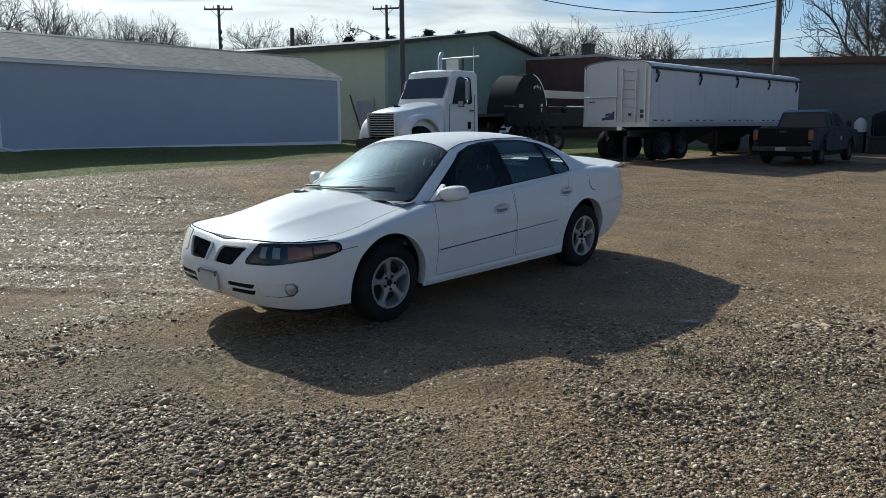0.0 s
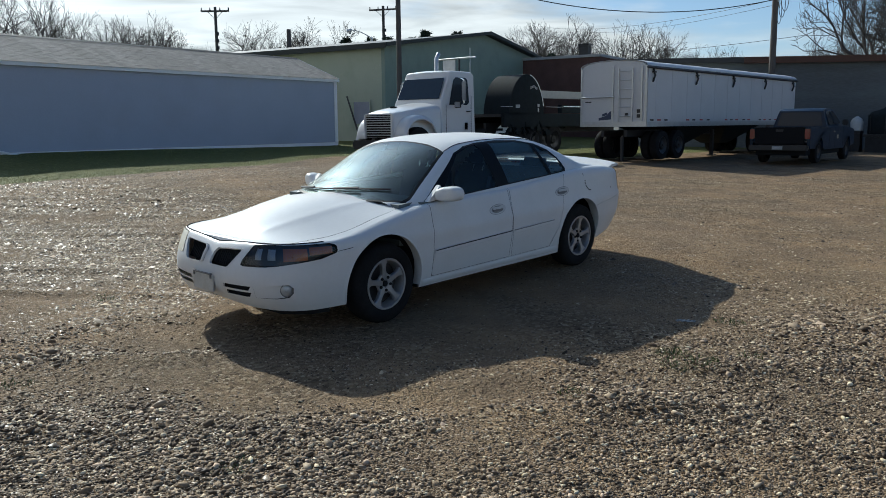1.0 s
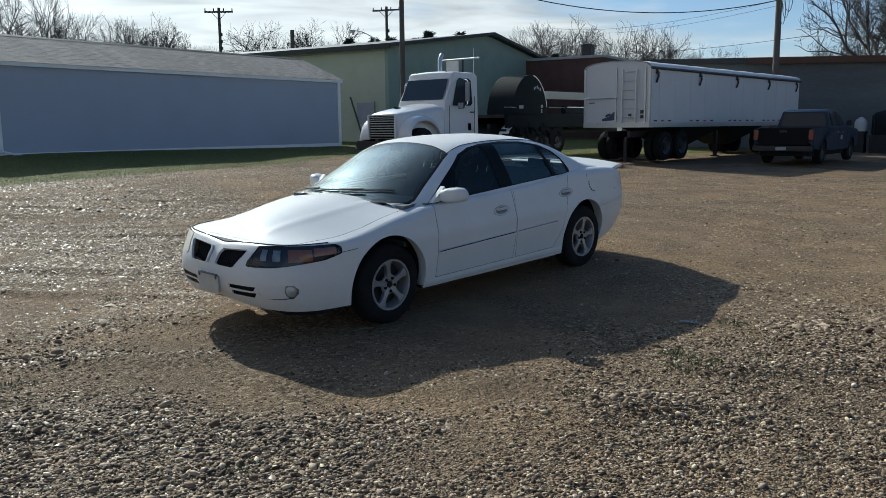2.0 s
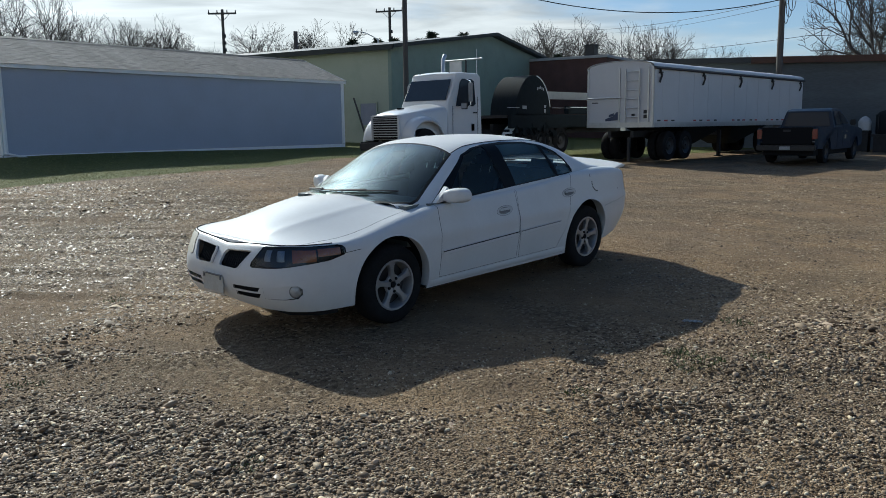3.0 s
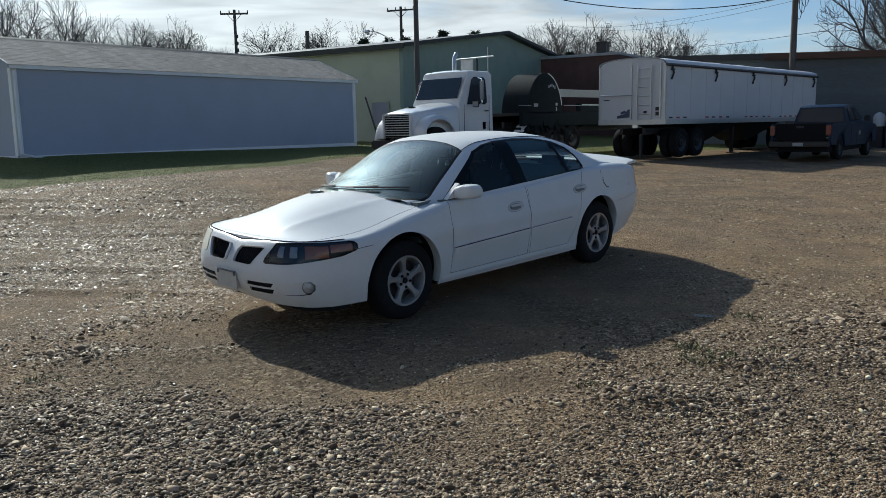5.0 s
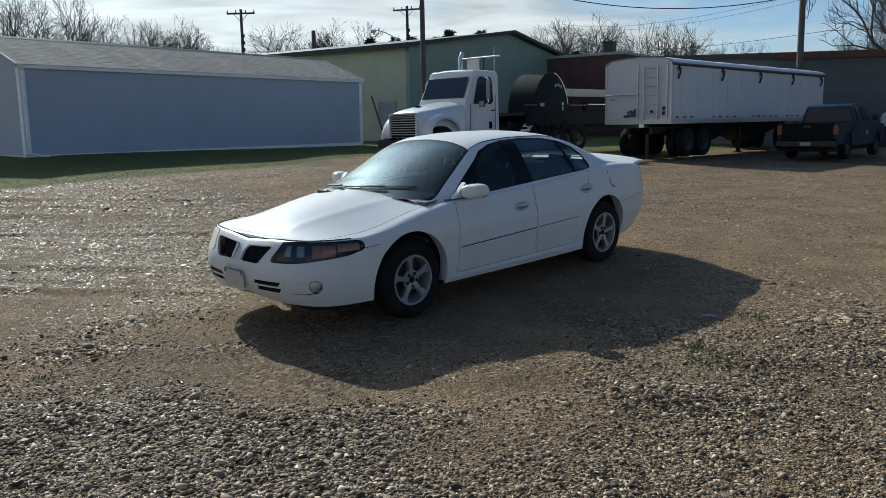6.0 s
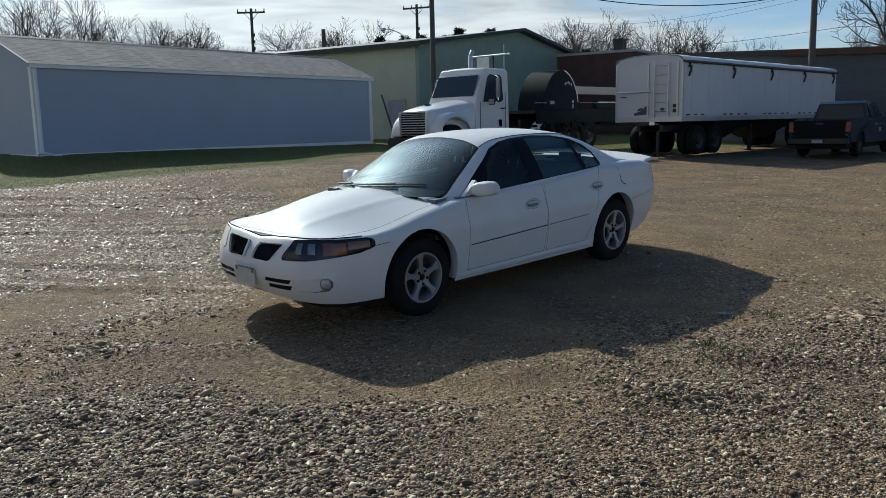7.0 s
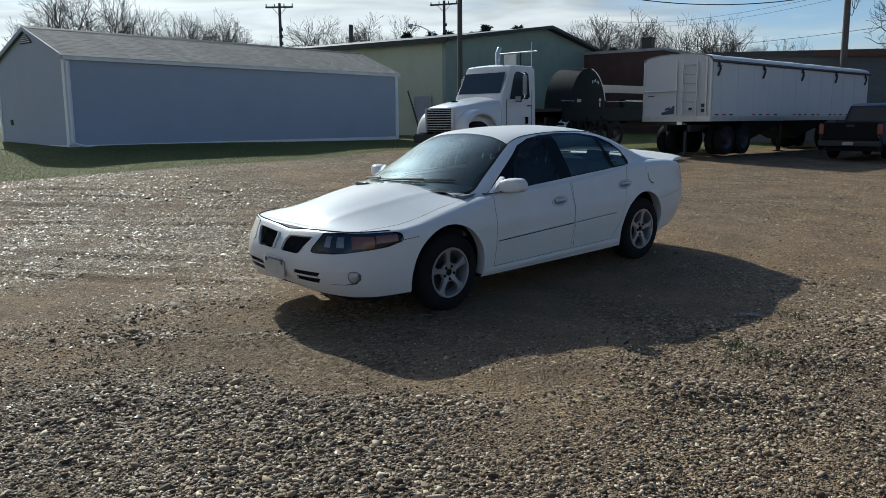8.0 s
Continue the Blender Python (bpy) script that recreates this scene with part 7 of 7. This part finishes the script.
# ---- shingle courses, grass, loose stones ----
def courses():
    b = bpy.data.objects["long_building"]
    slope = (BR - BH) / (BW / 2)
    rng = random.Random(4)
    y = -0.155
    run = math.hypot(1, slope)
    while y < BW / 2 - 0.1:
        verts, faces, x = [], [], -0.15
        while x < BL + 0.14:
            w = min(rng.uniform(0.22, 0.36), BL + 0.15 - x)
            drop, up = rng.uniform(-0.010, 0.010), rng.uniform(0.004, 0.009)
            n = len(verts)
            y0, y1 = y + drop, y + 0.16
            for yy, dz in ((y0, 0.0), (y0, up), (y1, 0.004)):
                verts += [(x, yy, BH + slope * yy + 0.022 + dz), (x + w - 0.006, yy, BH + slope * yy + 0.022 + dz)]
            faces += [(n, n + 1, n + 3, n + 2), (n + 2, n + 3, n + 5, n + 4)]
            x += w
        me = bpy.data.meshes.new("shingle_course")
        me.from_pydata(verts, [], faces)
        me.materials.append(M_SHINGLE_ISLE)
        o = new("shingle_course", me)
        o.parent = b
        o["kind"] = "stuff"
        y += 0.145 / run


courses()


def grass():
    rng = np.random.default_rng(7)
    n = 36000
    x = rng.uniform(-14, 19, n)
    y = rng.uniform(13.0, 21.5, n)
    edge = np.array([noise.noise((a * 0.5, c * 0.5, 1)) for a, c in zip(x, y)])
    line = y - 0.30 * np.maximum(0, x - 4)
    keep = line + 0.5 * edge > 14.0
    keep &= ~((x > 2.4) & (y > 20.5 + 0.12 * (x - 2.7)))
    x, y = x[keep], y[keep]
    n = len(x)
    z = on_lot(x, y)
    h, a = rng.uniform(0.008, 0.030, n), rng.uniform(0, 2 * np.pi, n)
    w = rng.uniform(0.006, 0.016, n)
    lean = rng.normal(0, 0.03, (n, 2))
    v = np.empty((n, 3, 3))
    v[:, 0] = np.stack([x - w * np.cos(a), y - w * np.sin(a), z - 0.005], 1)
    v[:, 1] = np.stack([x + w * np.cos(a), y + w * np.sin(a), z - 0.005], 1)
    v[:, 2] = np.stack([x + lean[:, 0], y + lean[:, 1], z + h], 1)
    me = bpy.data.meshes.new("grass")
    me.from_pydata(v.reshape(-1, 3).tolist(), [], np.arange(3 * n).reshape(-1, 3).tolist())
    me.materials.append(mat("grass_blades", (0.23, 0.235, 0.075), 0.8, var=0.3, scale=0.7, island=0.35))
    tagged(new("grass", me), "short patchy green and dry grass verge", "grass", kind="stuff")


grass()


def stone_material():
    m = mat("pebbles", (0.27, 0.23, 0.18), 0.62, var=0.15, scale=25, fine=160, spec=0.18)
    n, l = m.node_tree.nodes, m.node_tree.links
    geo = n.new("ShaderNodeNewGeometry")
    ramp = n.new("ShaderNodeValToRGB")
    for k, (p, c) in enumerate(((0.0, (0.055, 0.040, 0.028)), (0.28, (0.175, 0.127, 0.084)), (0.58, (0.33, 0.252, 0.170)), (0.84, (0.52, 0.425, 0.305)), (1.0, (0.78, 0.70, 0.57)))):
        e = ramp.color_ramp.elements[k] if k < 2 else ramp.color_ramp.elements.new(p)
        e.position, e.color = p, (*c, 1)
    l.new(geo.outputs["Random Per Island"], ramp.inputs["Fac"])
    mul = n.new("ShaderNodeMix")
    mul.data_type, mul.blend_type = "RGBA", "OVERLAY"
    mul.inputs["Factor"].default_value = 0.5
    base = n["Principled BSDF"].inputs["Base Color"]
    l.new(ramp.outputs["Color"], mul.inputs["A"])
    l.new(base.links[0].from_socket, mul.inputs["B"])
    l.new(mul.outputs["Result"], base)
    pick = n.new("ShaderNodeMath")
    pick.operation = "MULTIPLY"
    pick.inputs[1].default_value = 37.0
    l.new(geo.outputs["Random Per Island"], pick.inputs[0])
    part_of = n.new("ShaderNodeMath")
    part_of.operation = "FRACT"
    l.new(pick.outputs[0], part_of.inputs[0])
    gloss = n.new("ShaderNodeValToRGB")
    gloss.color_ramp.elements[0].position, gloss.color_ramp.elements[1].position = 0.06, 0.30
    gloss.color_ramp.elements[0].color, gloss.color_ramp.elements[1].color = (0.40, 0.40, 0.40, 1), (0.78, 0.78, 0.78, 1)
    l.new(part_of.outputs[0], gloss.inputs["Fac"])
    l.new(gloss.outputs["Color"], n["Principled BSDF"].inputs["Roughness"])
    return m


def stones():
    rng = np.random.default_rng(12)
    tb = bmesh.new()
    bmesh.ops.create_icosphere(tb, subdivisions=1, radius=1.0)
    tb.verts.ensure_lookup_table()
    ico = np.array([v.co for v in tb.verts])
    ico[:, 2] = np.sign(ico[:, 2]) * np.abs(ico[:, 2]) ** 0.8
    tri = np.array([[v.index for v in f.verts] for f in tb.faces])
    tb.free()
    ring = [(math.cos(k * 1.2566), math.sin(k * 1.2566), -0.25) for k in range(5)]
    chip = np.array(ring + [(0.15, 0.1, 0.85)])
    ctri = np.array([(k, (k + 1) % 5, 5) for k in range(5)])
    pebble = stone_material()
    gx0, gy0 = np.arange(-6, 22, 0.12), np.arange(-6, 15, 0.12)
    loose = np.array([[looseness(p, q) for p in gx0] for q in gy0])
    # rounded flat pebbles close by, plainer chips among and beyond them
    for name, base, face, want, lo, hi, power, median, sure, label in (
            ("loose_stones", ico, tri, 84000, 2.2, 5.2, 1.0, 0.0068, 0.0, "rounded flat tan and grey pebbles scattered over the lot"),
            ("gravel_chips", chip, ctri, 270000, 2.2, 11.0, 1.0, 0.0056, 0.24, "small tan gravel chips spread over the lot"),
            ("far_gravel", chip, ctri, 140000, 7.0, 18.0, 0.9, 0.0105, 0.12, "scattered gravel on the far part of the lot")):
        d = lo + hi * rng.random(want) ** power
        a = rng.uniform(radians(11), radians(80), want)
        x, y = -6.0 + d * np.cos(a), -5.7 + d * np.sin(a)
        much = loose[np.clip(((y + 6) / 0.12).astype(int), 0, len(gy0) - 1), np.clip(((x + 6) / 0.12).astype(int), 0, len(gx0) - 1)]
        keep = (rng.random(want) < np.clip(much, sure, 1.0)) & (y - 0.30 * np.maximum(0, x - 4) < 13.9)
        if name == "loose_stones":
            keep &= rng.random(want) < np.clip(2.6 - d / 3.6, 0, 1)
        x, y, d, much = x[keep], y[keep], d[keep], much[keep]
        n, m = len(x), len(base)
        size = np.exp(rng.normal(math.log(median), 0.40, n)) * (1 + 0.012 * np.maximum(0, d - 5)) * np.clip(0.44 + 0.64 * much, 0.46, 1.22)
        flat = rng.uniform(0.36, 0.74, n)
        shape = base[None] * (1 + rng.normal(0, 0.15, (n, m, 1)))
        shape = shape * np.stack([size * rng.uniform(1.1, 1.9, n), size * rng.uniform(0.75, 1.15, n), size * flat], 1)[:, None]
        t, p, q = rng.uniform(0, 2 * np.pi, n), rng.normal(0, 0.20, n), rng.normal(0, 0.20, n)
        ct, st = np.cos(t)[:, None], np.sin(t)[:, None]
        vx, vy, vz = shape[..., 0], shape[..., 1], shape[..., 2]
        vz = vz + vx * p[:, None] + vy * q[:, None]
        up = on_lot(x, y) + size * flat * (rng.uniform(0.15, 0.75, n) if name == "loose_stones" else 0.2)
        verts = np.stack([x[:, None] + vx * ct - vy * st, y[:, None] + vx * st + vy * ct, up[:, None] + vz], 2).reshape(-1, 3)
        faces = (face[None] + (np.arange(n) * m)[:, None, None]).reshape(-1, 3)
        me = bpy.data.meshes.new(name)
        me.vertices.add(len(verts))
        me.vertices.foreach_set("co", verts.ravel())
        me.loops.add(faces.size)
        me.loops.foreach_set("vertex_index", faces.ravel().astype(np.int32))
        me.polygons.add(len(faces))
        me.polygons.foreach_set("loop_start", np.arange(0, faces.size, 3, dtype=np.int32))
        me.update(calc_edges=True)
        me.validate()
        me.materials.append(pebble)
        tagged(new(name, me), label, "gravel", kind="stuff")


stones()


def weeds():
    """Small weed tufts between the stones."""
    rng = random.Random(9)
    for x, y, r, n in ((-0.80, -3.24, 0.20, 260), (-2.62, 1.74, 0.12, 60), (-0.62, -3.02, 0.12, 130), (0.55, -2.95, 0.14, 110), (-1.75, -2.95, 0.12, 60), (-3.75, -2.18, 0.10, 60), (-4.05, 0.0, 0.14, 70), (-0.35, -3.5, 0.12, 80)):
        verts, faces = [], []
        for _ in range(n):
            a, d = rng.uniform(0, 2 * math.pi), r * math.sqrt(rng.random())
            px, py = d * math.cos(a), d * math.sin(a)
            h, w = rng.uniform(0.010, 0.040), rng.uniform(0.002, 0.006)
            t = rng.uniform(0, 2 * math.pi)
            k = len(verts)
            z = ground_z(x + px, y + py) + lot_relief(x + px, y + py) - ground_z(x, y)
            verts += [(px - w * math.cos(t), py - w * math.sin(t), z), (px + w * math.cos(t), py + w * math.sin(t), z), (px + rng.gauss(0, 0.025), py + rng.gauss(0, 0.025), z + h)]
            faces.append((k, k + 1, k + 2))
        me = bpy.data.meshes.new("weed_tuft")
        me.from_pydata(verts, [], faces)
        me.materials.append(M_WEED)
        o = new("weed_tuft", me)
        o.location = (x, y, ground_z(x, y))
        tagged(o, "small green weed tuft between the stones", "weed", group="weeds", kind="stuff")


M_WEED = mat("weed_leaves", (0.075, 0.10, 0.03), 0.8, var=0.3, island=0.35)
weeds()


def litter():
    """A torn, crumpled scrap of pale plastic film, flat on the ground in the car's shade."""
    rng = random.Random(17)
    b = bmesh.new()
    rows = []
    for i in range(15):
        u = i / 14 - 0.5
        half = 0.035 * (1 - (2 * u) ** 2) ** 0.5 * rng.uniform(0.5, 1.2) + 0.004
        row = []
        for k in range(6):
            v = k / 5 - 0.5
            x, y = 0.25 + 0.17 * u * 0.70 + 2 * half * v * 0.72, -2.70 - 0.17 * u * 0.72 + 2 * half * v * 0.70
            row.append((x, y, float(on_lot(np.array([x]), np.array([y]))[0]) + rng.uniform(0.008, 0.024)))
        rows.append(row)
    grid(b, rows)
    tagged(part("plastic_scrap", thicken(b, 0.002), mat("pale_film", (0.26, 0.26, 0.25), 0.4, var=0.4, scale=30), smooth=20), "torn scrap of pale plastic film on the gravel", "litter")


litter()
